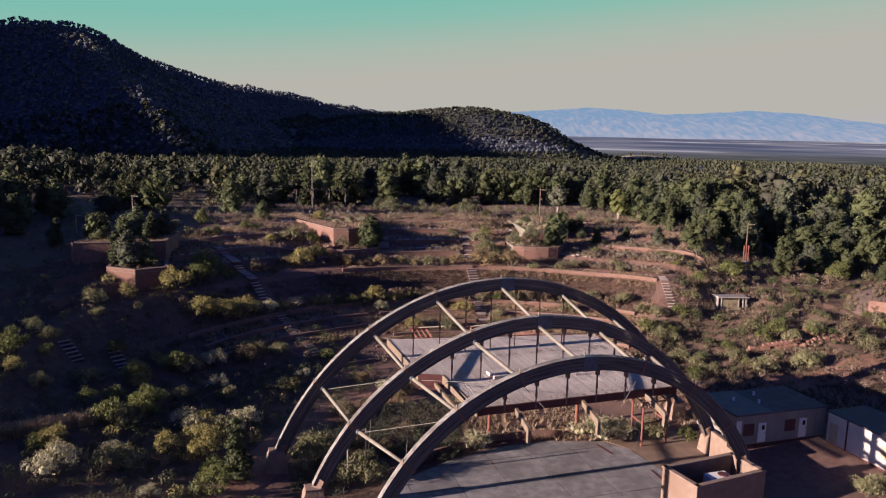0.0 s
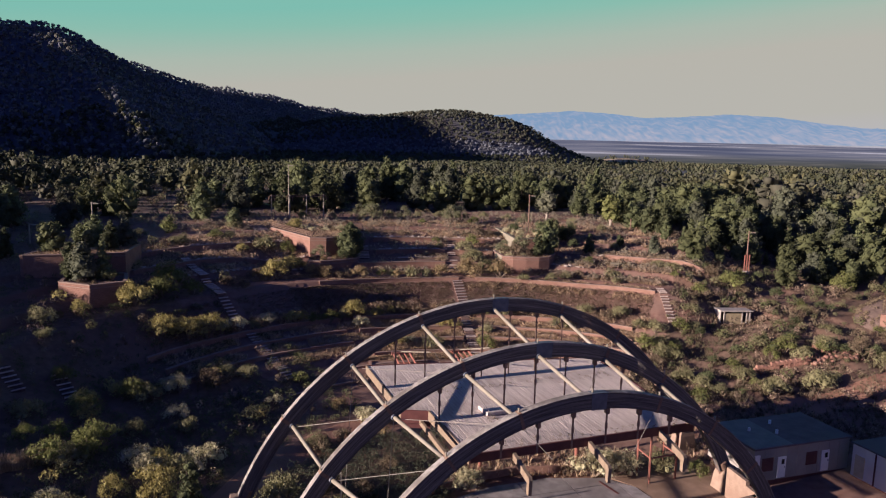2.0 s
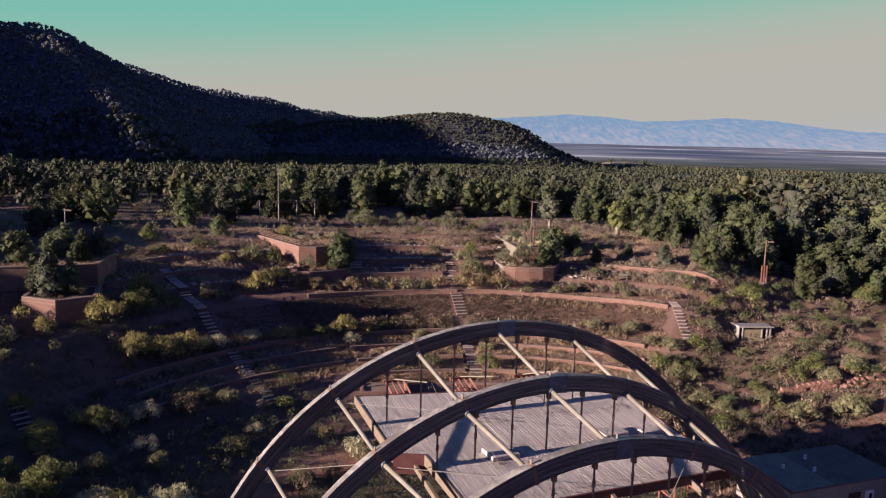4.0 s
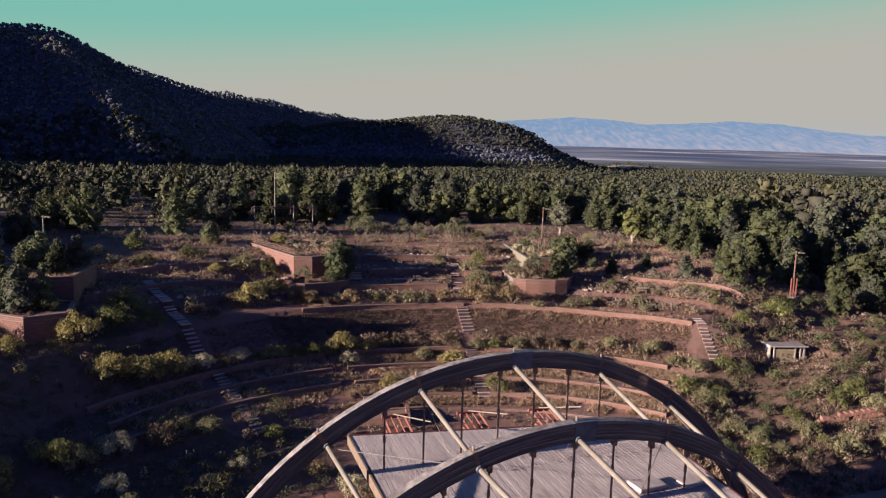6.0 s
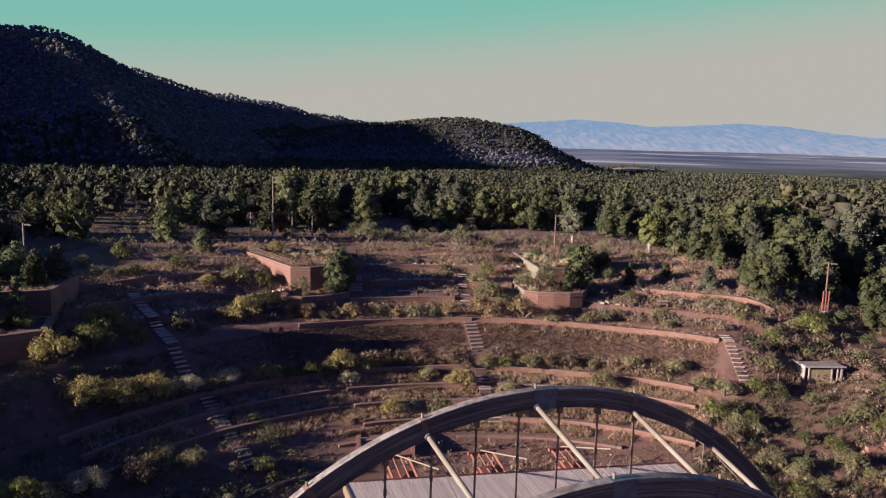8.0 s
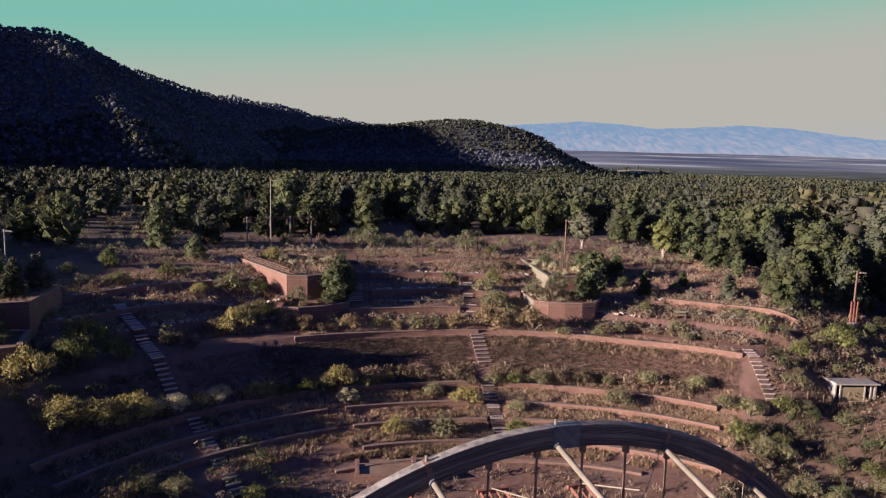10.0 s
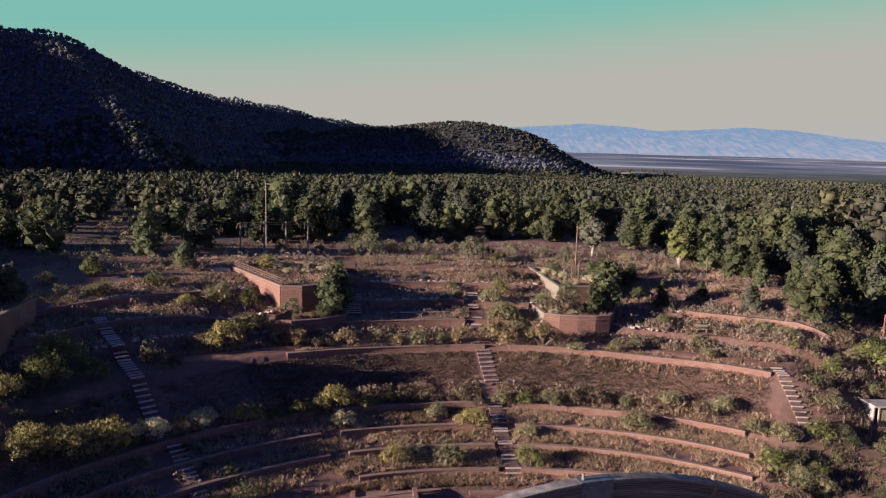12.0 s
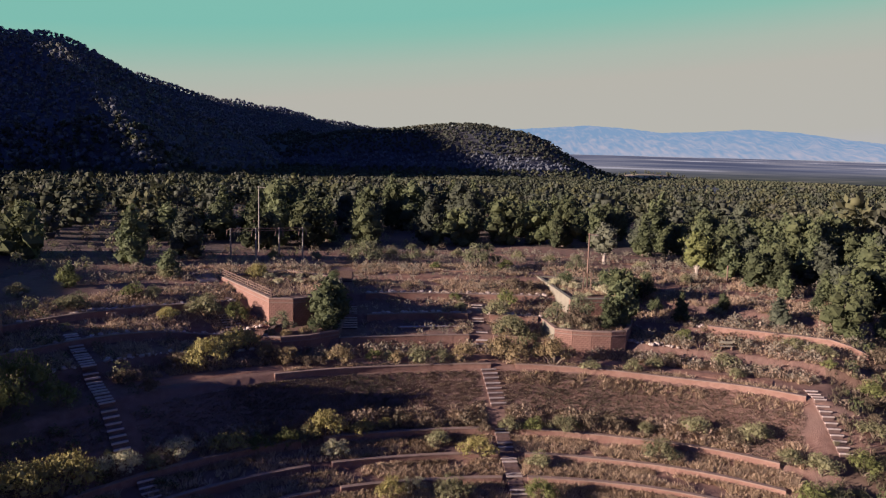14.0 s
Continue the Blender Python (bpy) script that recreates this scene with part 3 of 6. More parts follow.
for top_, bottom_, n_ in (((-51.5, 84.0), (-47.5, 81.0), 5), ((-45.0, 81.0), (-41.8, 78.4), 6), ((-40.6, 83.6), (-37.4, 80.4), 6)):
    stair("hillside_stair", top_, bottom_, 1.3, n_, "short flight of weathered steps in the shaded lower slope", M_OLDSLEEPER, thick=0.12, tread_mat=M_DARKTREAD)

# ---- the stage and its roof ----
E1, E2 = Vector((0.956, 0.292)), Vector((-0.292, 0.956))
DX, DY = 3.3, 54.0


def local(a, b, z):
    p = Vector((DX, DY)) + E1 * a + E2 * b
    return (p.x, p.y, z)


def local2(a, b):
    return local(a, b, 0)[:2]


ZD = 10.5
# stage slab: bays of poured concrete with open joints
stage = thing("stage_floor", "grey concrete stage slab with joints and arch shadows across it", "stage", kind="structure")
STAGE_POLY = [(-9.0, 40.0), (26.0, 40.0), (22.6, 64.0), (20.2, 69.6), (17.6, 71.3), (12.0, 71.2), (6.3, 69.3), (1.2, 66.0), (-3.2, 61.8), (-7.0, 55.0)]
part("footing", Geo().prism(STAGE_POLY, -0.6, 0.06), M_ROOFMEMB, stage, "dark bed below the slabs")
# dark pit and its low curved wall behind the slab
pit = [(-4.6, 62.5), (-0.4, 67.0), (4.6, 70.6), (9.0, 72.2), (13.5, 72.6)]
ring = [[(x - 0.12, y + 0.1, 0.0), (x + 0.12, y - 0.1, 0.0), (x + 0.12, y - 0.1, 0.75), (x - 0.12, y + 0.1, 0.75)] for x, y in pit]
solid("pit_wall", Geo().sweep(ring), M_WALL, "low curved wall behind the concrete stage", "wall", kind="structure")
plaza = Geo().prism([(20.3, 69.7), (22.8, 63.5), (24.0, 58.0), (34.0, 62.0), (31.5, 70.0), (27.0, 75.0), (18.0, 71.6)], -0.5, 0.10)
solid("pavement", plaza, M_PAVING, "reddish paved yard beside the concrete stage", "pavement", kind="structure")

roof = thing("stage_roof", "large weathered timber roof deck hung beneath the arches", "roof deck")
ROOF_POLY = [(3.3, 54.0), (21.2, 60.1), (17.5, 76.7), (-5.4, 73.0), (-1.7, 62.0), (0.5, 61.8)]
part("roof_frame", Geo().prism([(x * 0.985 + 0.12, y * 0.985 + 0.98) for x, y in ROOF_POLY], ZD - 0.55, ZD - 0.06), M_FASCIA, roof)
sides = ((0, 1, M_FASCIA, 0.68), (1, 2, M_FASCIA, 0.8), (2, 3, M_FASCIA, 0.6), (3, 4, M_TANWOOD, 0.75), (4, 5, M_FASCIA, 1.5), (5, 0, M_TANWOOD, 0.8))
for i, j, mt, hgt in sides:
    a, b = Vector(ROOF_POLY[i]), Vector(ROOF_POLY[j])
    d = (b - a).normalized()
    o = Vector((d.y, -d.x)) * 0.08
    c = (a + b) / 2 + o
    part("fascia", Geo().box((c.x, c.y, ZD + 0.05 - hgt / 2), ((b - a).length + 0.16, 0.16, hgt), (d.x, d.y), 0.02), mt, roof)
# stub beams that run out past the front edge
for a0, ln in ((3.3, 2.8), (9.5, 2.7), (15.8, 2.7)):
    outline = ((0.5, -0.15), (0.5, -0.62), (-ln + 0.30, -1.35), (-ln + 0.30, -2.15), (-ln - 0.02, -2.15), (-ln - 0.08, -1.05), (-ln + 0.05, -0.85))
    part("beam", Geo().sweep([[local(a0 + w_, b_, ZD + z_) for b_, z_ in outline] for w_ in (-0.13, 0.13)]), M_TANWOOD, roof, "tan beam with a hooked end")
p = local(-1.1, 5.5, ZD - 0.9)
part("beam", Geo().box(p, (0.24, 8.5, 0.4), E1.to_tuple(), 0.02), M_TANWOOD, roof)
# slatted red frames that run out past the back edge, each with a brace to its post
for x0, y0, post in ((-0.6, 73.8, 0.6), (5.4, 74.8, 6.2), (11.3, 75.7, 12.0)):
    for k in range(4):
        p = Vector((x0, y0)) - E1 * (0.55 * k)
        q = p + E2 * 3.0
        g = Geo().tube([(p.x, p.y, ZD - 0.25), (q.x, q.y, ZD + 0.25)], 0.11 if k in (0, 3) else 0.07, 4)
        part("cantilever", g, M_REDSTEEL, roof, "red oxide steel cantilever")
    p = Vector((x0, y0)) - E1 * 0.8 + E2 * 2.95
    part("cross_beam", Geo().box((p.x, p.y, ZD + 0.28), (2.1, 0.25, 0.25), E1.to_tuple()), M_REDSTEEL, roof)
    p = Vector((x0, y0)) - E1 * 0.8 + E2 * 1.0
    part("soffit_board", Geo().box((p.x, p.y, ZD - 0.5), (1.9, 1.8, 0.3), E1.to_tuple()), M_REDSTEEL, roof)
    p = Vector((x0, y0)) - E1 * 0.9 + E2 * 2.9
    q = Vector((post, 70.3 + 0.3 * (post - 0.6)))
    part("brace", Geo().tube([(p.x, p.y, ZD + 0.45), (q.x, q.y, ZD + 2.3)], 0.05, 6), M_PIPE, roof, "tan pipe brace")
# columns beneath
for a0, b0 in ((17.6, 15.8), (8.0, 17.8)):
    x, y, _ = local(a0, b0, 0)
    part("column", Geo().tube([(x, y, min(0.0, at_ground(x, y)) - 0.2), (x, y, ZD - 0.5)], 0.2, 10), M_REDSTEEL, roof)
# low boxes on the deck
for a0, b0, sx, sy, hh in ((4.6, 6.8, 2.1, 1.7, 0.34), (14.2, 7.8, 2.1, 1.4, 0.32), (17.5, 7.4, 1.9, 1.1, 0.16)):
    part("hatch", Geo().box(local(a0, b0, ZD + hh / 2 + 0.03), (sx, sy, hh), (E1 * 0.985 + E2 * 0.1).to_tuple(), 0.05), M_BOARD, roof, "low grey hatch box on the deck")

# ---- the arches ----


class Arch:
    def __init__(self, left, right, zf, zc):
        self.l, self.r = Vector(left), Vector(right)
        self.mid = (self.l + self.r) / 2
        self.half = (self.r - self.l).length / 2
        self.d = (self.r - self.l).normalized()
        self.n = Vector((-self.d.y, self.d.x))
        rise = zc - zf
        self.R = (self.half ** 2 + rise ** 2) / (2 * rise)
        self.zo = zc - self.R
        self.end = math.asin(self.half / self.R) if rise < self.R else math.pi - math.asin(self.half / self.R)

    def at(self, ang, rad=0.0, side=0.0):
        """A point at an angle from the crown, rad metres outside the middle line and side metres to the back."""
        u = (self.R + rad) * math.sin(ang)
        p = self.mid + self.d * u + self.n * side
        return Vector((p.x, p.y, self.zo + (self.R + rad) * math.cos(ang)))


DEPTH, WIDTH = 1.15, 0.55
ARCHES = [Arch((-14.8, 63.3), (27.4, 78.2), 2.2, 17.25), Arch((-10.0, 56.3), (28.3, 69.35), 2.3, 15.4), Arch((-4.3, 50.3), (28.3, 60.9), 3.3, 13.9)]
NODES = [radians(17.0 * k) for k in range(-3, 4)]
POSTS = ((-9.6, 10.2), (-8.6, 10.8), (-7.2, 9.6))
for arch, (u0, u1) in zip(ARCHES, POSTS):
    ob = thing("glulam_arch", "weathered grey glued-laminated timber arch over the stage roof", "arch", "arches over the stage")
    rnd = random.Random(7)
    layers, n_seg = 12, 72
    # the arch's own axes: along the chord, to the back, and up from the centre of its curve
    turn_out = Matrix(((arch.d.x, arch.n.x, 0, arch.mid.x), (arch.d.y, arch.n.y, 0, arch.mid.y), (0, 0, 1, arch.zo), (0, 0, 0, 1)))
    turn_in = turn_out.inverted()
    for k in range(layers):
        h0 = -DEPTH / 2 + DEPTH * k / layers
        h1 = h0 + DEPTH / layers - 0.012
        w = WIDTH / 2 - 0.022 * rnd.random()
        frames = []
        for i in range(n_seg + 1):
            ang = -arch.end + 2 * arch.end * i / n_seg
            frames.append([arch.at(ang, h0, w), arch.at(ang, h1, w), arch.at(ang, h1, -w), arch.at(ang, h0, -w)])
        frames = [[turn_in @ p for p in ring_] for ring_ in frames]
        part("lamination", Geo().sweep(frames), M_GLULAM, ob).matrix_basis = turn_out
    capf = []
    for i in range(n_seg + 1):
        ang = -arch.end + 2 * arch.end * i / n_seg
        capf.append([arch.at(ang, DEPTH / 2 - 0.01, -WIDTH / 2 - 0.03), arch.at(ang, DEPTH / 2 - 0.01, WIDTH / 2 + 0.03),
                     arch.at(ang, DEPTH / 2 + 0.05, WIDTH / 2 + 0.03), arch.at(ang, DEPTH / 2 + 0.05, -WIDTH / 2 - 0.03)])
    part("cap_flashing", Geo().sweep(capf), M_CAPMETAL, ob, "weathered metal flashing on the arch")
    for ang in NODES:
        crown = abs(ang) < 0.01
        w = 0.066 if crown else 0.012
        seg = []
        for i in range(5):
            q = ang + (i / 4 - 0.5) * w + (w * 0.35 if crown else 0)
            seg.append([arch.at(q, h, s) for h, s in ((-DEPTH / 2 - 0.04, -WIDTH / 2 - 0.03), (DEPTH / 2 + 0.07, -WIDTH / 2 - 0.03), (DEPTH / 2 + 0.07, WIDTH / 2 + 0.03), (-DEPTH / 2 - 0.04, WIDTH / 2 + 0.03))])
        part("bracket", Geo().sweep(seg), M_PLATE if crown else M_RUST, ob, "galvanised steel splice plate" if crown else "rusty steel strap")
        top = arch.at(ang, DEPTH / 2, 0)
        part("pin", Geo().tube([top, top + Vector((0, 0, 0.38))], 0.07, 6), M_PIPE, ob, "pale cap of a lifting pin")
    for foot, sgn in ((-arch.end, -1), (arch.end, 1)):
        p, q = arch.at(foot, 0, 0), arch.at(foot - sgn * 0.05, 0, 0)
        d = (p - q).normalized()
        part("shoe", Geo().tube([p - d * 0.7, p + d * 0.45], 0.62, 4), M_RUST, ob, "steel shoe at the arch foot")
    # hangers down to the deck
    u = u0
    while u <= u1 + 0.01:
        ang = math.asin(u / arch.R)
        top = arch.at(ang, -DEPTH / 2, 0)
        thick = 0.07
        if top.z > ZD + 0.6:
            g = Geo().tube([(top.x, top.y, top.z + 0.1), (top.x, top.y, ZD)], thick, 7)
            part("hanger_post", g, M_RUST, ob, "rusty steel hanger post")
            part("hanger_bracket", Geo().box((top.x, top.y, top.z - 0.25), (0.26, WIDTH * 0.6, 0.5), arch.d.to_tuple(), 0.05), M_RUST, ob)
            part("turnbuckle", Geo().tube([(top.x, top.y, ZD + (top.z - ZD) * 0.5 - 0.2), (top.x, top.y, ZD + (top.z - ZD) * 0.5 + 0.2)], 0.105, 7), M_RUST, ob)
        u += 2.85

# pipe struts from arch to arch
for near, far_ in ((1, 0), (2, 1)):
    for ang in NODES:
        p = ARCHES[far_].at(ang, -DEPTH * 0.35, -WIDTH / 2)
        q = ARCHES[near].at(ang, -0.1, WIDTH / 2)
        st = thing("pipe_strut", "tan painted steel pipe strut between two timber arches", "strut", "struts between arches")
        part("pipe", Geo().tube([p, q], 0.155, 10), M_PIPE, st, smooth=True)
        d = (q - p).normalized()
        part("end_plate", Geo().tube([p + d * 0.02, p + d * 0.16], 0.24, 8), M_PLATE, st)
        part("end_plate", Geo().tube([q - d * 0.16, q - d * 0.02], 0.24, 8), M_PLATE, st)


def cable(points, label="thin steel bracing cable", r=0.022):
    g = Geo().tube(points, r, 5)
    return solid("bracing_cable", g, M_WIRE, label, "cable", "bracing cables")


for k, (i, j) in enumerate(((0, 1), (1, 2), (5, 6))):
    cable([ARCHES[0].at(NODES[i], -0.6, -0.3), ARCHES[1].at(NODES[j], -0.6, 0.3)], r=0.024)
    cable([ARCHES[1].at(NODES[i], -0.6, -0.3), ARCHES[2].at(NODES[j], -0.6, 0.3)], r=0.024)
for k in (1, 5):
    for ar in ARCHES[:2]:
        p = ar.at(NODES[k], -0.6, 0)
        cable([p, (p.x - 0.6, p.y - 1.0, 1.0 if k == 1 else 2.0)])
for ar in ARCHES:
    for k in (2, 4):
        p = ar.at(NODES[k], -0.6, 0)
        q = ar.at(NODES[3], -0.6, 0)
        m_ = (p + q) / 2
        cable([p, (m_.x + (p.x - q.x) * 0.1, m_.y - 1.5, ZD + 0.02)])


def pier(name, p, size, z0, z1, label):
    ob = thing(name, label, "pier", "arch piers")
    ex, ey = E1, E2
    rings = []
    for z, k in ((z0, 1.0), (z1 - 0.5, 0.78), (z1, 0.62)):
        rings.append([(p[0] + ex.x * a * size[0] * k / 2 + ey.x * b * size[1] * k / 2, p[1] + ex.y * a * size[0] * k / 2 + ey.y * b * size[1] * k / 2, z) for a, b in ((-1, -1), (1, -1), (1, 1), (-1, 1))])
    part("body", Geo().sweep(rings), M_PIERS, ob)
    part("cap", Geo().box((p[0], p[1], z1 + 0.06), (size[0] * 0.66, size[1] * 0.66, 0.14), E1.to_tuple(), 0.03), M_CAP, ob)
    return ob


M_PIERS = material("pier_block", (0.205, 0.148, 0.115), (0.25, 0.185, 0.146), 0.6, 0.9, bump=0.3, bump_scale=6, third=(0.19, 0.128, 0.098))
for arch in ARCHES:
    for foot in (arch.l, arch.r):
        out = arch.d * (0.5 if foot is arch.r else -0.5)
        g0 = at_ground(foot.x, foot.y)
        pier("arch_pier", (foot.x + out.x, foot.y + out.y), (2.2, 1.9), g0 - 0.6, 2.2, "block pier that carries the foot of an arch")

# ---- roofless block enclosure with a machine inside ----
encl = thing("enclosure", "roofless block enclosure with pale walls beside the stage", "enclosure")
ENC = [(20.4, 58.6), (22.0, 55.2), (28.9, 58.3), (27.5, 61.5)]
for i in range(4):
    a, b = Vector(ENC[i]), Vector(ENC[(i + 1) % 4])
    d = (b - a).normalized()
    c = (a + b) / 2
    part("wall", Geo().box((c.x, c.y, 1.6), ((b - a).length + 0.35, 0.35, 3.7), (d.x, d.y)), M_PIERS, encl)
    part("coping", Geo().box((c.x, c.y, 3.53), ((b - a).length + 0.45, 0.45, 0.16), (d.x, d.y), 0.02), M_CAP, encl)
unit = thing("air_unit", "white rooftop air unit with a round fan grille", "air conditioner")
part("casing", Geo().box((25.2, 58.6, 1.9), (2.2, 1.4, 1.9), E1.to_tuple(), 0.05), M_WHITE, unit)
fan = [(25.6 + 0.45 * math.cos(t), 58.75 + 0.45 * math.sin(t)) for t in (2 * math.pi * i / 16 for i in range(16))]
part("fan_grille", Geo().prism(fan, 2.85, 2.92), M_FASCIA, unit, "dark round fan grille")
part("base", Geo().box((25.2, 58.6, 0.5), (1.9, 1.1, 1.0), E1.to_tuple()), M_CONCRETE, unit)
# stepped wall between enclosure and pier
w_ = thing("wall_link", "stepped block wall joining the enclosure to the arch pier", "wall", kind="structure")
for (xa, ya), (xb, yb), zt in (((29.2, 61.9), (28.7, 65.2), 2.6), ((28.7, 65.2), (28.2, 68.0), 3.0)):
    a, b = Vector((xa, ya)), Vector((xb, yb))
    d = (b - a).normalized()
    part("wall", Geo().box(((xa + xb) / 2, (ya + yb) / 2, zt / 2 - 0.2), ((b - a).length, 0.35, zt + 0.4), (d.x, d.y)), M_PIERS, w_)

# ---- site trailers ----


def trailer(name, corner, ax, length, width, z0, z1, wall_mat, label, openings):
    """A long low cabin on a skirt: corner is its front left foot, ax its long side."""
    ob = thing(name, label, "trailer", "site trailers")
    ax = Vector(ax).normalized()
    ay = Vector((-ax.y, ax.x))
    c = Vector(corner) + ax * length / 2 + ay * width / 2
    part("body", Geo().box((c.x, c.y, (z0 + z1) / 2), (length, width, z1 - z0), ax.to_tuple(), 0.03), wall_mat, ob)
    part("skirt", Geo().box((c.x, c.y, z0 - 0.4), (length - 0.3, width - 0.3, 0.9), ax.to_tuple()), M_FASCIA, ob, "dark skirt below the cabin")
    part("roof", Geo().box((c.x, c.y, z1 + 0.08), (length + 0.3, width + 0.3, 0.16), ax.to_tuple(), 0.04), M_ROOFMEMB, ob)
    ribs = int(length / 1.2)
    for k in range(1, ribs):
        p = Vector(corner) + ax * (length * k / ribs) - ay * 0.012
        part("siding_rib", Geo().box((p.x, p.y, (z0 + z1) / 2), (0.05, 0.03, z1 - z0 - 0.1), ax.to_tuple()), wall_mat, ob)
    for kind, u, w, zb, zt, mt in openings:
        p = Vector(corner) + ax * u - ay * 0.03
        o = part(kind, Geo().box((p.x, p.y, (zb + zt) / 2), (w, 0.08, zt - zb), ax.to_tuple(), 0.01), mt, ob)
        if kind == "door":
            q = p - ay * 0.05 + ax * (w * 0.1)
            part("door_pane", Geo().box((q.x, q.y, zt - 0.5), (w * 0.35, 0.03, 0.5), ax.to_tuple()), M_DARKGLASS, o)
            q = p - ay * 0.07 + ax * (w * 0.36)
            part("door_handle", Geo().box((q.x, q.y, (zb + zt) / 2), (0.06, 0.08, 0.14), ax.to_tuple()), M_PLATE, o)
    return ob, ax, ay


tr1, tx, ty = trailer("site_trailer", (31.0, 69.0), E1.to_tuple(), 11.6, 6.2, 0.9, 4.1, M_TRAILER, "long grey site trailer with flat dark roof and white doors",
                      [("door", 3.3, 0.95, 1.05, 3.15, M_WHITE), ("window", 1.6, 1.3, 1.9, 3.2, M_FASCIA), ("door", 8.6, 0.95, 1.05, 3.15, M_WHITE), ("window", 6.9, 1.3, 1.9, 3.2, M_FASCIA), ("panel", 0.35, 0.6, 1.6, 3.6, M_WHITE)])
# added paler sheet: sunlight on the roof's left end as a colour
p = Vector((31.0, 69.0)) + tx * 2.2 + ty * 3.1
part("roof_sheet", Geo().box((p.x, p.y, 4.29), (4.5, 6.4, 0.06), tx.to_tuple(), 0.02), M_ROOFGREY, tr1, "grey sheet standing in for sunlight on the roof")
for u, v in ((2.5, 3.6), (4.8, 2.4), (6.0, 4.6)):
    p = Vector((31.0, 69.0)) + tx * u + ty * v
    part("roof_vent", Geo().tube([(p.x, p.y, 4.2), (p.x, p.y, 4.65)], 0.14, 8), M_WHITE, tr1)
C2 = Vector((41.6, 71.0)) + E1 * 0.0
tr2, _, _ = trailer("site_trailer", C2.to_tuple(), (-E2).to_tuple(), 11.8, 5.2, 0.9, 4.1, M_TRAILER_PALE, "cream site trailer with flat dark roof beside a grey one", [])
for u, w, zb, zt, nm in ((0.9, 1.0, 1.05, 3.15, "door"), (2.5, 0.12, 0.9, 4.05, "drainpipe"), (7.2, 1.3, 1.9, 3.2, "window")):
    p = C2 - E2 * u - E1 * 0.04
    part(nm, Geo().box((p.x, p.y, (zb + zt) / 2), (w, 0.1, zt - zb), (-E2).to_tuple(), 0.01), M_FASCIA if nm == "drainpipe" else M_TANDOOR, tr2)

# ---- plants ----


def leaf_cloud(rng, clumps, leaves, size, core=0.72, squash=1.0, spray=0.2, solid_core=None):
    """Leaf sprigs that lie like shingles on the skin of a few round clumps, with some sprays standing out, round cores. clumps: rows of x, y, z, radius."""
    vs, fs = [], []
    k = 0
    total = sum(c[3] ** 2 for c in clumps)
    core_v, core_f = solid_core or ICO
    for cx, cy, cz, cr in clumps:
        n = int(leaves * cr * cr / total)
        d = rng.normal(size=(n, 3))
        d[:, 2] = np.where(rng.random(n) < 0.7, np.abs(d[:, 2]), d[:, 2])
        d /= np.linalg.norm(d, axis=1)[:, None]
        out = rng.random((n, 1)) < spray
        rad = cr * (0.74 + 0.32 * rng.random((n, 1)) + 0.26 * out * rng.random((n, 1)))
        p = np.array((cx, cy, cz)) + d * rad * (1, 1, squash)
        face = d + 0.42 * rng.normal(size=(n, 3))
        a = np.cross(face, rng.normal(size=(n, 3)))
        a = np.where(out, 0.8 * d + 0.4 * rng.normal(size=(n, 3)) + (0, 0, 0.7), a)
        a /= np.linalg.norm(a, axis=1)[:, None]
        b = np.cross(face, a)
        b /= np.linalg.norm(b, axis=1)[:, None] + 1e-9
        s = size * (0.6 + 0.8 * rng.random((n, 1)))
        w = np.where(out, 0.30, 0.56)
        q = np.stack([p - a * s, p + b * s * w, p + a * s, p - b * s * w], 1).reshape(-1, 3)
        vs.append(q)
        fs += [(k + 4 * i, k + 4 * i + 1, k + 4 * i + 2, k + 4 * i + 3) for i in range(n)]
        k += 4 * n
        if core:
            w = 1 + 0.22 * rng.normal(size=(len(core_v), 1)).clip(-1, 1)
            vs.append(np.array((cx, cy, cz)) + core_v * w * cr * core * (1, 1, squash))
            fs += [tuple(k + i for i in f) for f in core_f]
            k += len(core_v)
    g = Geo()
    g.v = [tuple(p) for p in np.concatenate(vs).tolist()]
    g.f = fs
    return g


def ico():
    bm = bmesh.new()
    bmesh.ops.create_icosphere(bm, subdivisions=1, radius=1.0)
    v = np.array([p.co[:] for p in bm.verts])
    f = [tuple(p.index for p in q.verts) for q in bm.faces]
    bm.free()
    return v, f


ICO = ico()
# a rounded block of six sides, for the cores of trees far off
LUMP = (np.array([(x, y, z) for x in (-1, 1) for y in (-1, 1) for z in (-1, 1)]) * 0.62, [(0, 1, 3, 2), (4, 6, 7, 5), (0, 4, 5, 1), (2, 3, 7, 6), (0, 2, 6, 4), (1, 5, 7, 3)])


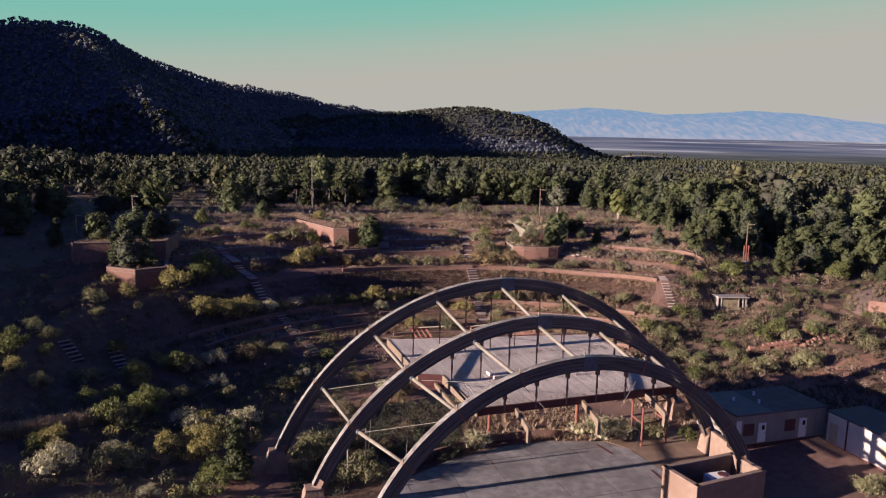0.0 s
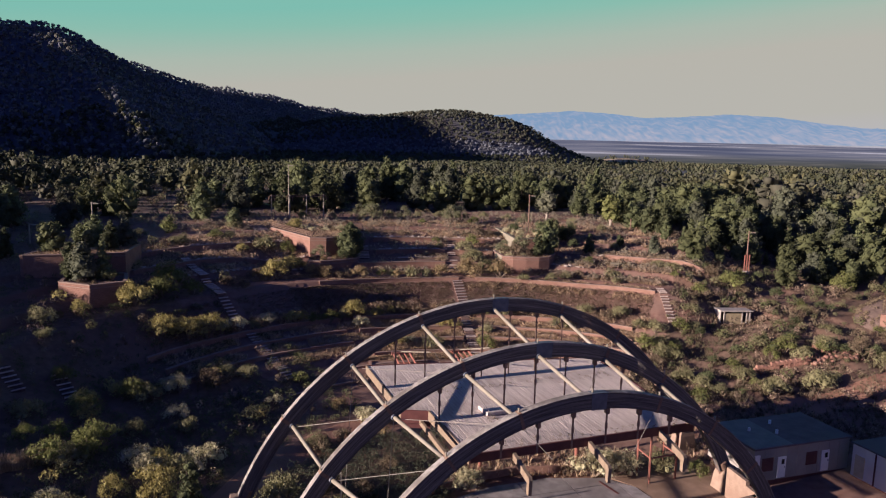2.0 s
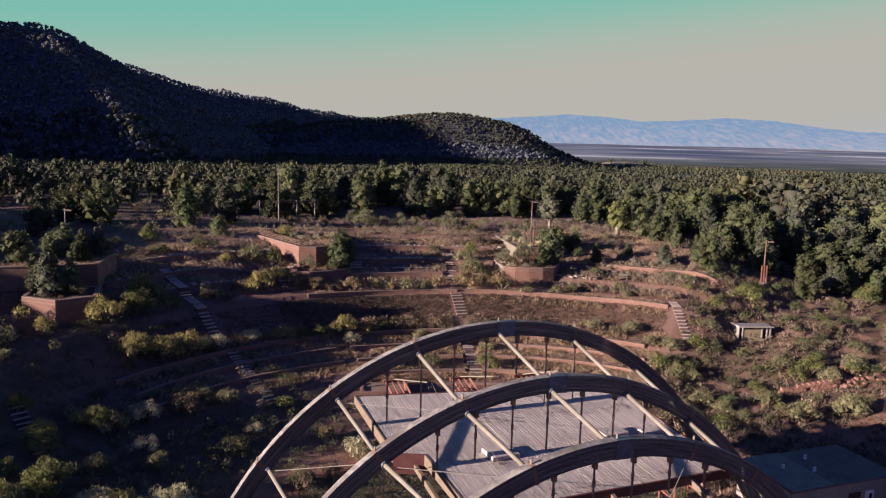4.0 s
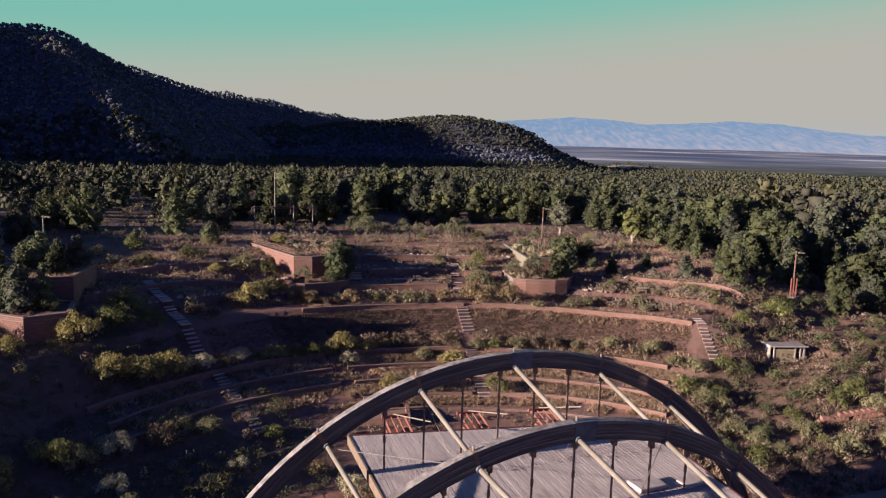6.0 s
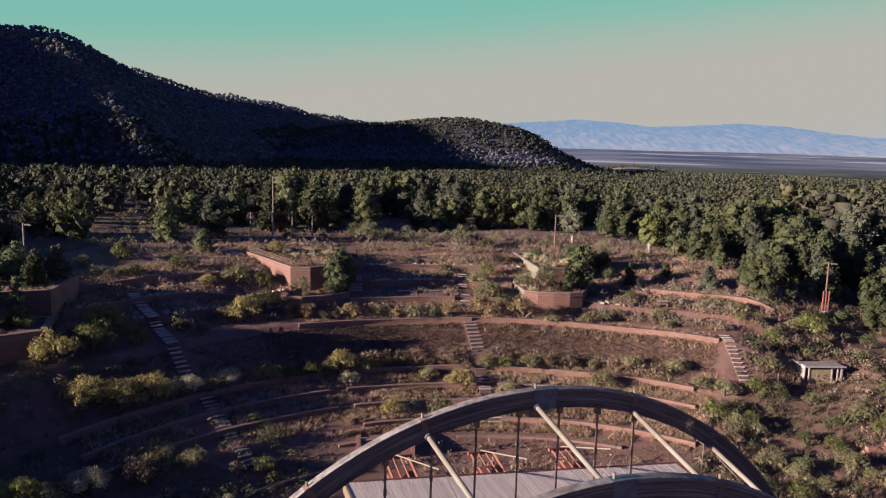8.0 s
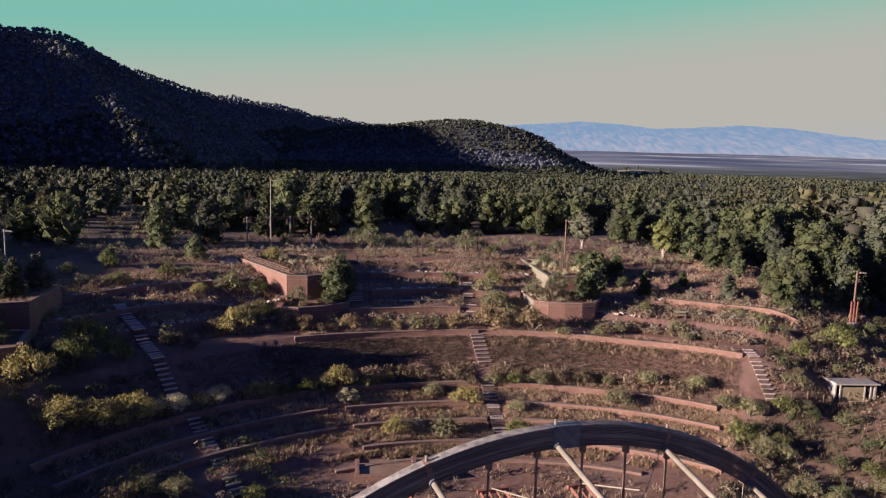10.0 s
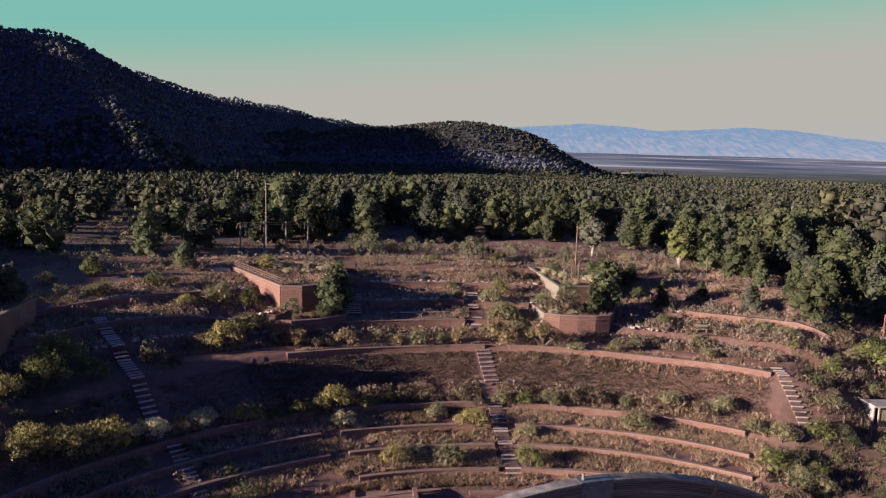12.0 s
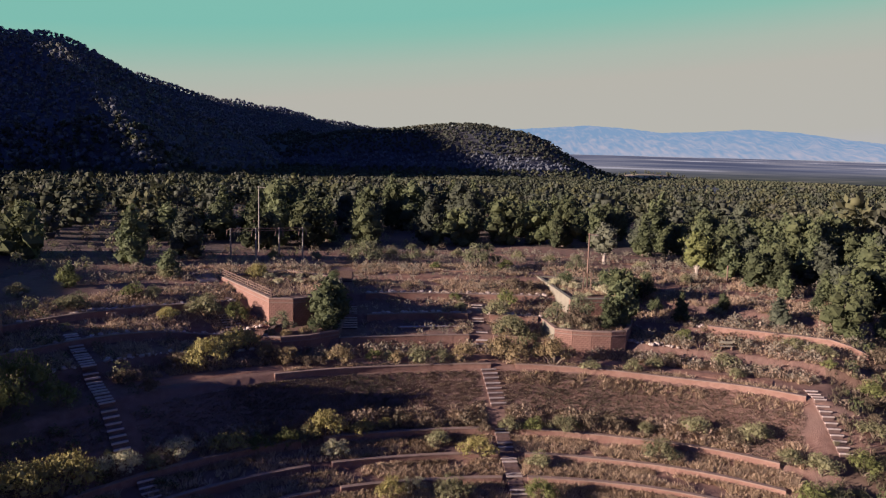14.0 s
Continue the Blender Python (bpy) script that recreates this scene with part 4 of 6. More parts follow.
def tree_proto(seed, height, spread, conic, leaves=1250, size=0.20, mat=None, bark=None, trunk_h=0.07):
    """Meshes of a tree: tapered trunk with limbs, and a crown of leaf clumps; foot at the origin."""
    rng = np.random.default_rng(seed)
    clumps = []
    n = 20
    for i in range(n):
        f = (i + 0.5) / n
        z = height * (trunk_h + (0.92 - trunk_h) * f)
        reach = spread * ((1 - f) ** 0.75 * conic + (1 - conic) * math.sin(math.pi * (0.16 + 0.78 * f)) ** 0.7)
        a = i * 2.4 + rng.random() * 1.2
        rr = reach * (0.12 + 0.50 * rng.random())
        clumps.append((rr * math.cos(a), rr * math.sin(a), z, max(0.5, reach * (0.42 + 0.24 * rng.random()))))
    crown = leaf_cloud(rng, clumps, leaves, size, 0.70, 0.80, 0.3)
    trunk = Geo()
    lean = rng.normal(size=2) * 0.04 * height
    pts = [(lean[0] * f * f, lean[1] * f * f, -0.3 + (height * 0.86 + 0.3) * f) for f in (0, 0.15, 0.4, 0.7, 1.0)]
    base = 0.028 * height + 0.05
    trunk.tube(pts, [base * 1.35, base, base * 0.8, base * 0.5, base * 0.15], 7)
    for cx, cy, cz, cr in clumps[:9]:
        f = max(0.1, cz / height - 0.18)
        trunk.tube([(lean[0] * f * f, lean[1] * f * f, height * 0.86 * f), (cx * 0.6, cy * 0.6, cz - cr * 0.35), (cx, cy, cz)], [base * 0.45, base * 0.28, base * 0.1], 5)
    return trunk.mesh("trunk", bark or M_BARK), crown.mesh("crown", mat or M_TREE)


def bush_proto(seed, n, leaves, size, mat, tall=0.8, stems=5, loose=0.6):
    """Meshes of a shrub about 1 m in radius: stems from the root, uneven leafy clumps and feathery sprays."""
    rng = np.random.default_rng(seed)
    clumps = []
    n = n + 7
    for i in range(n):
        a, q = i * 2.4 + rng.random(), math.sqrt((i + 0.4) / n)
        r = (loose + 0.12) * q * (0.75 + 0.5 * rng.random())
        clumps.append((r * math.cos(a), r * math.sin(a), tall * (0.28 + 0.55 * (1 - q * 0.75)) * (0.7 + 0.6 * rng.random()), 0.15 + 0.20 * rng.random()))
    crown = leaf_cloud(rng, clumps, int(leaves * 1.15), size * 0.82, 0.42, 1.0, 0.72)
    st = Geo()
    for i in range(stems):
        cx, cy, cz, cr = clumps[i * len(clumps) // stems]
        st.tube([(0.06 * math.cos(i * 2.4), 0.06 * math.sin(i * 2.4), -0.15), (cx * 0.5, cy * 0.5, cz * 0.55), (cx, cy, cz)], [0.05, 0.035, 0.012], 5)
    return st.mesh("woody_base", M_BARK), crown.mesh("crown", mat)


def plant(name, meshes, p, scale, turn, label, category, group, flat=1.0):
    ob = thing(name, label, category, group)
    for nm, m_ in zip(("trunk" if category == "tree" else "woody_base", "crown"), meshes):
        o = new(nm, m_)
        o.parent = ob
    ob.matrix_basis = Matrix.LocRotScale(p, Euler((0, 0, turn)), (scale, scale, scale * flat))
    return ob


TREES = [tree_proto(11 + i, 7.0, s, c, mat=m_) for i, (s, c, m_) in enumerate(((3.1, 0.2, M_TREE), (2.7, 0.7, M_TREE), (3.4, 0.1, M_OLIVE), (2.3, 0.9, M_TREE), (3.2, 0.4, M_GREYTREE)))]
PALE_TREE = tree_proto(31, 5.5, 2.2, 0.1, 1100, 0.16, M_PALELEAF, M_WHITEBARK, 0.30)
PALE_GREEN = tree_proto(32, 5.5, 2.2, 0.1, 1100, 0.16, M_GREEN, M_WHITEBARK, 0.28)
KINDS = {
    "sage": ([bush_proto(41 + i, 10, 1700, 0.050, M_SAGE) for i in range(3)], "grey-green sagebrush shrub on red soil"),
    "yellow": ([bush_proto(51 + i, 10, 1700, 0.050, M_YELLOW, 0.95) for i in range(2)], "yellowing autumn shrub on the slope"),
    "tan": ([bush_proto(111 + i, 10, 1900, 0.046, M_TAN, 1.05) for i in range(2)], "feathery tan autumn shrub on the walkway"),
    "green": ([bush_proto(61 + i, 9, 1700, 0.050, M_GREEN, 1.1) for i in range(2)], "small bright green shrub on red soil"),
    "pale": ([bush_proto(71 + i, 12, 1800, 0.042, M_PALEFLOWER, 0.9) for i in range(2)], "pale rabbitbrush shrub covered in cream blossom"),
    "brown": ([bush_proto(81 + i, 9, 1500, 0.052, M_BROWNBUSH, 0.8) for i in range(2)], "dry brown brush on red soil"),
    "tall": ([bush_proto(101 + i, 12, 2000, 0.050, M_SAGETREE, 1.65, loose=0.62) for i in range(2)], "tall rounded grey-green bush on the top terrace"),
    "juniper": ([bush_proto(91 + i, 11, 1800, 0.048, M_TREE, 1.5, loose=0.5) for i in range(3)], "dense dark green juniper bush"),
}


def bushes(kind, rows, group="shrubs on the slopes", z=None):
    protos, label = KINDS[kind]
    for i, (x, y, s) in enumerate(rows):
        plant("shrub", protos[i % len(protos)], (x, y, at_ground(x, y) - 0.05 if z is None else z), s, i * 1.7, label, "shrub", group, 0.9 + 0.3 * ((i * 37) % 10) / 10)


def clone_many(name, proto, pts, scales, turns, mat, label, category):
    """Joins many copies of one small mesh into a single object for what nobody could count."""
    v, f = np.array(proto.v), np.array(proto.f)
    c, s = np.cos(turns), np.sin(turns)
    sx = scales[:, None]
    X = (v[None, :, 0] * c[:, None] - v[None, :, 1] * s[:, None]) * sx + pts[:, 0:1]
    Y = (v[None, :, 0] * s[:, None] + v[None, :, 1] * c[:, None]) * sx + pts[:, 1:2]
    Z = v[None, :, 2] * sx + pts[:, 2:3]
    V = np.stack([X, Y, Z], -1).reshape(-1, 3)
    F = (f[None] + (np.arange(len(pts)) * len(v))[:, None, None]).reshape(-1, f.shape[1])
    me = bpy.data.meshes.new(name)
    me.vertices.add(len(V))
    me.vertices.foreach_set("co", V.ravel())
    k = F.shape[1]
    me.loops.add(F.size)
    me.loops.foreach_set("vertex_index", F.ravel().astype(np.int32))
    me.polygons.add(len(F))
    me.polygons.foreach_set("loop_start", np.arange(0, F.size, k, dtype=np.int32))
    me.update(calc_edges=True)
    me.validate()
    me.shade_smooth()
    me.materials.append(mat)
    return tagged(new(name, me), label, category, kind="stuff")


def far_tree(rng, n_quads, size, wide=1.0, lumps=0.0, slim=0.55):
    """A coarse tree of leaf quads, 1 m high, for woods far off."""
    d = rng.normal(size=(n_quads, 3))
    d /= np.linalg.norm(d, axis=1)[:, None]
    lump = 0.74 + 0.30 * np.sin(d[:, :1] * 4.1 + d[:, 2:3] * 3.3 + lumps) * np.cos(d[:, 1:2] * 4.7 + lumps)
    p = d * (0.36 * wide, 0.36 * wide, 0.42) * (lump + 0.22 * rng.random((n_quads, 1))) + (0, 0, 0.50)
    a = np.cross(d, rng.normal(size=(n_quads, 3))) + 0.55 * rng.normal(size=(n_quads, 3))
    a /= np.linalg.norm(a, axis=1)[:, None]
    b = np.cross(d + 0.35 * rng.normal(size=(n_quads, 3)), a)
    b /= np.linalg.norm(b, axis=1)[:, None]
    s = size * (0.7 + 0.6 * rng.random((n_quads, 1)))
    g = Geo()
    q = np.stack([p - a * s, p + b * s * slim, p + a * s, p - b * s * slim], 1).reshape(-1, 3)
    g.v = [tuple(t) for t in q.tolist()]
    g.f = [(4 * i, 4 * i + 1, 4 * i + 2, 4 * i + 3) for i in range(n_quads)]
    return g


def scatter(rng, n, x0, x1, y0, y1, keep, gap=None):
    """Random plan points where keep(x, y) holds, no two in one cell of size gap."""
    x, y = rng.uniform(x0, x1, n), rng.uniform(y0, y1, n)
    m_ = keep(x, y)
    x, y = x[m_], y[m_]
    if gap:
        _, first = np.unique(np.stack([np.floor(x / gap), np.floor(y / gap)]).astype(int), axis=1, return_index=True)
        x, y = x[first], y[first]
    return np.stack([x, y, ground(x, y)], -1)


def forest_edge(x):
    """Where the wood begins behind the clearing."""
    return np.interp(x, (-140, -90, -72, -58, -30, 0, 25, 38, 44, 50, 57, 65, 75, 90, 120), (64, 92, 108, 128, 166, 176, 172, 160, 146, 136, 128, 122, 115, 101, 80))


rng = np.random.default_rng(5)
in_view = lambda x, y: (np.abs(x) < 0.72 * y + 25)
def canopy(seed, n, leaves, size, wide, conic, core=0.8):
    """A tree for woods farther off, 1 m high: a few leafy clumps."""
    r_ = np.random.default_rng(seed)
    clumps = []
    for i in range(n):
        f = (i + 0.5) / n
        reach = wide * ((1 - f) ** 0.75 * conic + (1 - conic) * math.sin(math.pi * (0.18 + 0.74 * f)) ** 0.7)
        a = i * 2.4 + r_.random()
        rr = reach * (0.25 + 0.5 * r_.random()) if n > 1 else 0
        clumps.append((rr * math.cos(a), rr * math.sin(a), 0.16 + 0.68 * f, max(0.15, reach * (0.50 + 0.25 * r_.random()))))
    return leaf_cloud(r_, clumps, leaves, size, core, 0.85, 0.2, LUMP)


# woods close behind the clearing: each tree a thing, thinner at the edge
near = scatter(rng, 6000, -140, 150, 80, 240, lambda x, y: in_view(x, y) & (y > forest_edge(x) + 7 * ripple(x, y, 11.0)) & (y < forest_edge(x) + 44) & (rng.random(len(x)) < 0.03 + (y - forest_edge(x)) / 30.0) & ((x > 20) | (ripple(x, y, 8.5) + 0.5 * ripple(x, y, 4.0) > 0.0)), 6.2)
for i, (x, y, z) in enumerate(near):
    deep = min(1.0, max(0.0, (y - float(forest_edge(x))) / 30.0))
    s = (0.62 + 0.25 * deep + 0.58 * rng.random() ** 1.3) * (1 + 0.38 * math.exp(-((x + 16) / 26.0) ** 2))
    plant("tree", TREES[i % 5], (x + rng.normal() * 0.8, y + rng.normal() * 0.8, z - 0.1), s, rng.random() * 6.3, "dark green pinyon or juniper tree at the wood's edge", "tree", "trees of the near wood", 0.85 + 0.3 * rng.random())
dense = scatter(rng, 4000, 40, 125, 74, 175, lambda x, y: in_view(x, y) & (y > forest_edge(x) - 1) & (y < forest_edge(x) + 26), 5.2)
for i, (x, y, z) in enumerate(dense):
    s = 0.55 + 0.5 * rng.random()
    plant("tree", TREES[(i * 2) % 5], (x + rng.normal() * 0.8, y + rng.normal() * 0.8, z - 0.1), s, rng.random() * 6.3, "small dark green juniper crowding the wood's edge", "tree", "trees of the near wood", 0.9 + 0.25 * rng.random())
mid = scatter(rng, 30000, -420, 520, 110, 620, lambda x, y: in_view(x, y) & (y > forest_edge(x) + 40) & (ripple(x, y, 17.0) + 0.6 * ripple(x, y, 6.0) > np.where(y > 330, -0.95, np.where(x < 10, -0.05, -0.45))), 7.9)
mid += rng.normal(size=mid.shape) * (1.4, 1.4, 0.0)
WOOD_MATS = (M_TREE_FAR, M_GREYTREE_FAR, M_TREE_FAR, M_OLIVE_FAR)
for k in range(4):
    part_ = mid[k::4]
    near_, part_ = part_[part_[:, 1] < 330], part_[part_[:, 1] >= 330]
    clone_many("woods", canopy(201 + k, 8, 130, 0.070, (0.46, 0.54, 0.36, 0.48)[k], (0.2, 0.1, 0.7, 0.3)[k], 0.58), near_, (4.6 + 6.6 * rng.random(len(near_)) ** 1.7) * (1 + 0.16 * ripple(near_[:, 0], near_[:, 1], 33.0)), rng.random(len(near_)) * 6.3, WOOD_MATS[k], "dense green woodland behind the clearing", "woods")
    clone_many("woods", canopy(211 + k, 4, 30, 0.115, (0.46, 0.52, 0.36, 0.46)[k], (0.2, 0.1, 0.7, 0.3)[k]), part_, 4.8 + 5.2 * rng.random(len(part_)) ** 1.4, rng.random(len(part_)) * 6.3, WOOD_MATS[k], "dense green woodland behind the clearing", "woods")
far_p = scatter(rng, 26000, 90, 1200, 560, 1500, lambda x, y: in_view(x, y) & (x > 230 - (y - 560) * 0.15) & (ripple(x, y, 37.0) + 0.7 * ripple(x, y, 14.0) > -0.5) & ((((x - 350) / 90.0) ** 2 + ((y - 1250) / 90.0) ** 2 > 1) | (rng.random(len(x)) < 0.12)), 9.0)
clone_many("plain_woods", canopy(221, 2, 10, 0.17, 0.5, 0.2), far_p, 4.6 + 3.6 * rng.random(len(far_p)), rng.random(len(far_p)) * 6.3, M_TREE_FAR, "woodland thinning out towards the plain", "woods")
far_w = scatter(rng, 160000, -1000, 300, 500, 1960, lambda x, y: in_view(x, y) & (x <= 230 - (y - 560) * 0.15) & ((x < -110 + (y - 500) * 0.5) | (y > 620)) & ((y < 930) | (x > -466 + (y - 900) * 0.338 - 30)) & ((y < 1130) | (x < -200 + (y - 1130) * 0.33) ), 6.0)
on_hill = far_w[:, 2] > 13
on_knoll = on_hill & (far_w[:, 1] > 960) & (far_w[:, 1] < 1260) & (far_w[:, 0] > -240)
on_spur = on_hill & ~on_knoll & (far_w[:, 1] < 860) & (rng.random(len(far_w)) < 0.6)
for sel, mt, lab in ((on_spur, M_SPUR, "trees dotted over the lower hill, paler for dim light on them"), (on_hill & ~on_knoll & ~on_spur, M_PINE, "pine woods on the distant hill with haze in their colour"), (on_knoll, M_GREYTREE_FAR, "olive woodland on the low knoll"), (~on_hill, M_TREE_FAR, "low woodland at the foot of the distant hill")):
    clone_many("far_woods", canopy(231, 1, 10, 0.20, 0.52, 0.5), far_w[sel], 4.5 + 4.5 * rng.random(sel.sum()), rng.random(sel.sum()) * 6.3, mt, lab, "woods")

# ---- shrubs, each where it grows ----
bushes("yellow", [(-31.1, 97.9, 2.90), (-28.8, 99.1, 3.00), (-33.6, 96.6, 2.60), (-18.4, 107.3, 2.00), (-10.5, 111.1, 2.20), (-7.2, 112, 1.48), (-5, 113.4, 0.96), (-3.9, 104.2, 1.66), (-23.7, 117.5, 2.76), (-21.8, 120.9, 2.50), (-21, 123.5, 2.06), (-31.1, 126.5, 1.54), (-25, 142.8, 2.02), (-35.6, 79.3, 1.86), (-26.2, 64.2, 1.67), (-23.1, 65.8, 2.33), (-35.8, 61.9, 1.97), (-38.7, 100.6, 2.89), (-44, 96.5, 1.66)])
bushes("pale", [(-25.7, 102.4, 2.22), (-22, 105.4, 1.70), (-9.4, 108.9, 1.57), (-2.1, 105.8, 1.43), (-28, 85.6, 1.93), (-26.1, 80.1, 1.67), (-25, 69, 1.86), (-20.7, 71, 2.11), (-33.2, 57.5, 2.63), (-24.6, 56.1, 1.22), (4.1, 69.2, 2.14), (16.8, 72, 2.57), (18.6, 72.8, 2.10), (20.6, 73.3, 2.20), (-6.1, 83.2, 1.97), (3.3, 81.7, 1.27)])
bushes("sage", [(-23.6, 103.9, 1.40), (-12, 110.2, 1.46), (1.4, 104.7, 2.03), (0.1, 112.3, 1.54), (7, 114.1, 1.37), (9.5, 109.4, 1.39), (12.6, 114.1, 1.84), (20.2, 113.3, 1.00), (39.8, 60.2, 1.80), (41.6, 61, 1.50), (20.8, 109.9, 2.17), (24.8, 112.5, 1.67), (29.7, 110.6, 1.91), (31.8, 107.8, 1.46), (33.7, 106.3, 1.76), (40.1, 109.4, 1.56), (-5.3, 122.1, 1.18), (-2.1, 121.8, 1.70), (0.4, 122.4, 1.38), (8.2, 128, 2.47), (16.3, 120.8, 1.39), (7.3, 133.7, 1.87), (-48.7, 127.6, 1.69), (-40.8, 124.9, 2.26), (-34.4, 130.9, 1.55), (-27.6, 129.4, 2.61), (-35.8, 139.9, 1.95), (2.7, 134.9, 1.06), (35, 134.2, 1.41), (40.9, 130.8, 1.34)])
bushes("sage", [(41.3, 121.7, 1.69), (47, 128.4, 2.46), (31.1, 122.2, 1.67), (31.1, 118.7, 1.19), (20.7, 120.3, 1.27), (23.5, 121.6, 1.30), (-39.2, 75.2, 2.08), (-30.5, 82.7, 1.97), (-24.4, 77.6, 1.55), (-28.9, 75.5, 1.83), (-31.9, 68.2, 2.23), (-22.6, 69.6, 1.85), (-29.1, 59.4, 2.63), (-18.7, 82.4, 1.60), (-46.6, 92.1, 2.15), (-48.5, 81.4, 1.66), (-45.9, 80.2, 1.63), (23.8, 73.3, 1.94), (-12.3, 65.4, 2.97), (-7, 61.8, 2.82), (-10.8, 77.7, 1.79), (-3.9, 84.3, 1.53), (35.2, 92.3, 1.53), (36.8, 90.3, 1.44), (41.1, 93.4, 1.78), (43.3, 89.6, 2.07), (50.7, 90.6, 1.73), (50.1, 96.2, 1.80)])
bushes("sage", [(57.5, 109.9, 1.71), (58.8, 92.2, 1.88), (46.3, 100.9, 1.66), (54.2, 98.4, 2.04), (34.4, 100, 1.41)])
bushes("green", [(-16, 108.3, 1.29), (-13.9, 109.2, 1.59), (9.4, 114, 1.28), (9, 104.3, 1.90), (37.2, 106, 1.50), (-7.1, 121.5, 1.18), (-36.5, 130.2, 1.63), (-23.8, 129.1, 1.83), (-45.6, 132.9, 1.74), (28.5, 127.3, 1.25), (40.4, 118.1, 0.93), (-36.5, 107.5, 3.41), (-33, 106.9, 1.81), (-44.8, 77.5, 1.19), (-47.1, 74.4, 2.14), (-39.3, 82.4, 1.82), (-31.8, 82.4, 2.05), (-30.9, 70.2, 1.92), (-19.4, 57.5, 2.18), (-36.5, 104.2, 2.87), (-15.2, 91.7, 1.41), (27.2, 71.9, 1.27), (31.2, 102.6, 1.70), (34.4, 101.2, 1.60), (48.6, 98.2, 1.90), (46.6, 97.6, 1.50), (49.6, 118.3, 2.32), (68.3, 118.4, 2.47)])
bushes("brown", [(4.5, 114, 1.21), (14.9, 114.4, 1.55), (17.6, 113.9, 1.71), (28, 110.9, 1.56), (-17.2, 119.8, 1.70), (-14, 119.5, 1.35), (25.8, 122.9, 1.40), (-29.6, 112.2, 1.31), (-26.9, 110.8, 1.22), (-12.8, 119.7, 1.29), (-25.9, 116.6, 1.94), (-25.2, 87.8, 2.24), (57.8, 96.1, 2.44)])
bushes("tan", [(-10.4, 120.4, 1.9), (2.6, 122.5, 1.7), (7.0, 123.4, 2.4), (8.6, 122.4, 2.0), (12.4, 121.6, 2.5), (-16.0, 119.6, 1.7), (-4.6, 121.6, 1.2), (-18.4, 121.0, 1.6)])
bushes("yellow", [(3.8, 110.5, 2.1), (-22.5, 64.2, 1.8), (-45.5, 72.1, 1.5)])
bushes("sage", [(39.5, 124, 1.65), (32.8, 100.4, 1.7), (33.4, 103.4, 1.5), (39.6, 106.2, 1.4), (48.6, 89.8, 2.25), (33.9, 94.6, 1.78), (-21.3, 90.9, 1.7), (-42.3, 71.5, 1.5), (-44.0, 88.0, 1.2)])
bushes("brown", [(-10.7, 77.1, 1.8), (-8.4, 79.4, 1.4), (-5.1, 67.6, 1.6), (-8.6, 69.4, 1.4), (-3.4, 73.0, 1.3)])
bushes("tan", [(-4.8, 81.1, 1.7), (-9.8, 86.4, 1.2)])
bushes("pale", [(-17.1, 86.2, 1.3), (-30.6, 62.4, 1.2)])
bushes("green", [(-36.8, 61.0, 1.3), (-37.2, 70.9, 1.4), (-35.0, 72.4, 1.4), (-20.6, 61.3, 1.6)])
bushes("green", [(-34.9, 78, 2.00), (-31.1, 71.4, 2.40), (-33.4, 67.9, 2.00)])
bushes("sage", [(-24.2, 91.5, 1.60)])
bushes("yellow", [(-24.5, 70.4, 1.90), (-33.1, 83, 1.70), (-34.2, 76.7, 1.50)])
bushes("pale", [(-29, 86.4, 1.60), (-26.3, 70, 1.90)])
bushes("tall", [(-11.5, 155.7, 2.5), (-10.2, 156.6, 2.0), (-4.4, 157.2, 1.9), (5.3, 153.9, 2.5), (7.4, 154.6, 2.0), (-14.2, 160.0, 1.9), (20.5, 152.6, 1.8)])
bushes("sage", [(-20.0, 160.5, 1.3), (-8.0, 163.0, 1.5), (-1.5, 164.5, 1.3), (3.0, 166.0, 1.6), (13.0, 163.0, 1.5), (18.0, 160.5, 1.4), (31.5, 156.0, 1.4), (35.0, 146.0, 1.3), (30.0, 148.0, 1.2)])
bushes("green", [(-26.0, 157.5, 1.5), (9.9, 153, 1.5), (-0.6, 152.6, 1.0), (2.2, 139.0, 1.2), (8.8, 137.6, 1.6)])
bushes("brown", [(-4.6, 141.6, 1.3), (10.2, 143.0, 1.8), (12.4, 142.4, 1.5)])
bushes("sage", [(9.0, 130.6, 2.1), (10.2, 127.6, 2.0), (7.4, 126.0, 1.5), (11.4, 125.2, 1.5)])
bushes("tall", [(-17.6, 125.0, 1.7)], z=11.75)
for x, y, z, s, k in ((-13.3, 129.0, 11.6, 0.92, 0), (-12.9, 126.8, 11.6, 0.66, 1), (-12.4, 131.4, 11.6, 0.72, 2), (19.6, 127.6, 12.4, 0.72, 3), (21.6, 129.6, 12.4, 0.86, 0), (23.4, 136.4, 14.3, 0.62, 2), (26.2, 140.0, 12.6, 0.62, 0)):
    plant("tree", TREES[k], (x, y, z), s, x, "dark green juniper tree growing in a block planter", "tree", "trees in the planters")
bushes("tall", [(13.9, 129.2, 1.8), (16.9, 129.6, 2.0)], z=12.5)
bushes("brown", [(15.4, 128.2, 2.6), (17.8, 127.6, 1.7)], z=12.5)
bushes("juniper", [(17.4, 143.6, 1.7), (22.0, 139.0, 2.1), (24.0, 143.0, 1.9), (23.6, 137.6, 1.9)], z=14.4)
bushes("juniper", [(26.8, 138, 2.20), (29.8, 132.3, 1.40), (28, 141.5, 1.80), (27, 134, 1.60)])
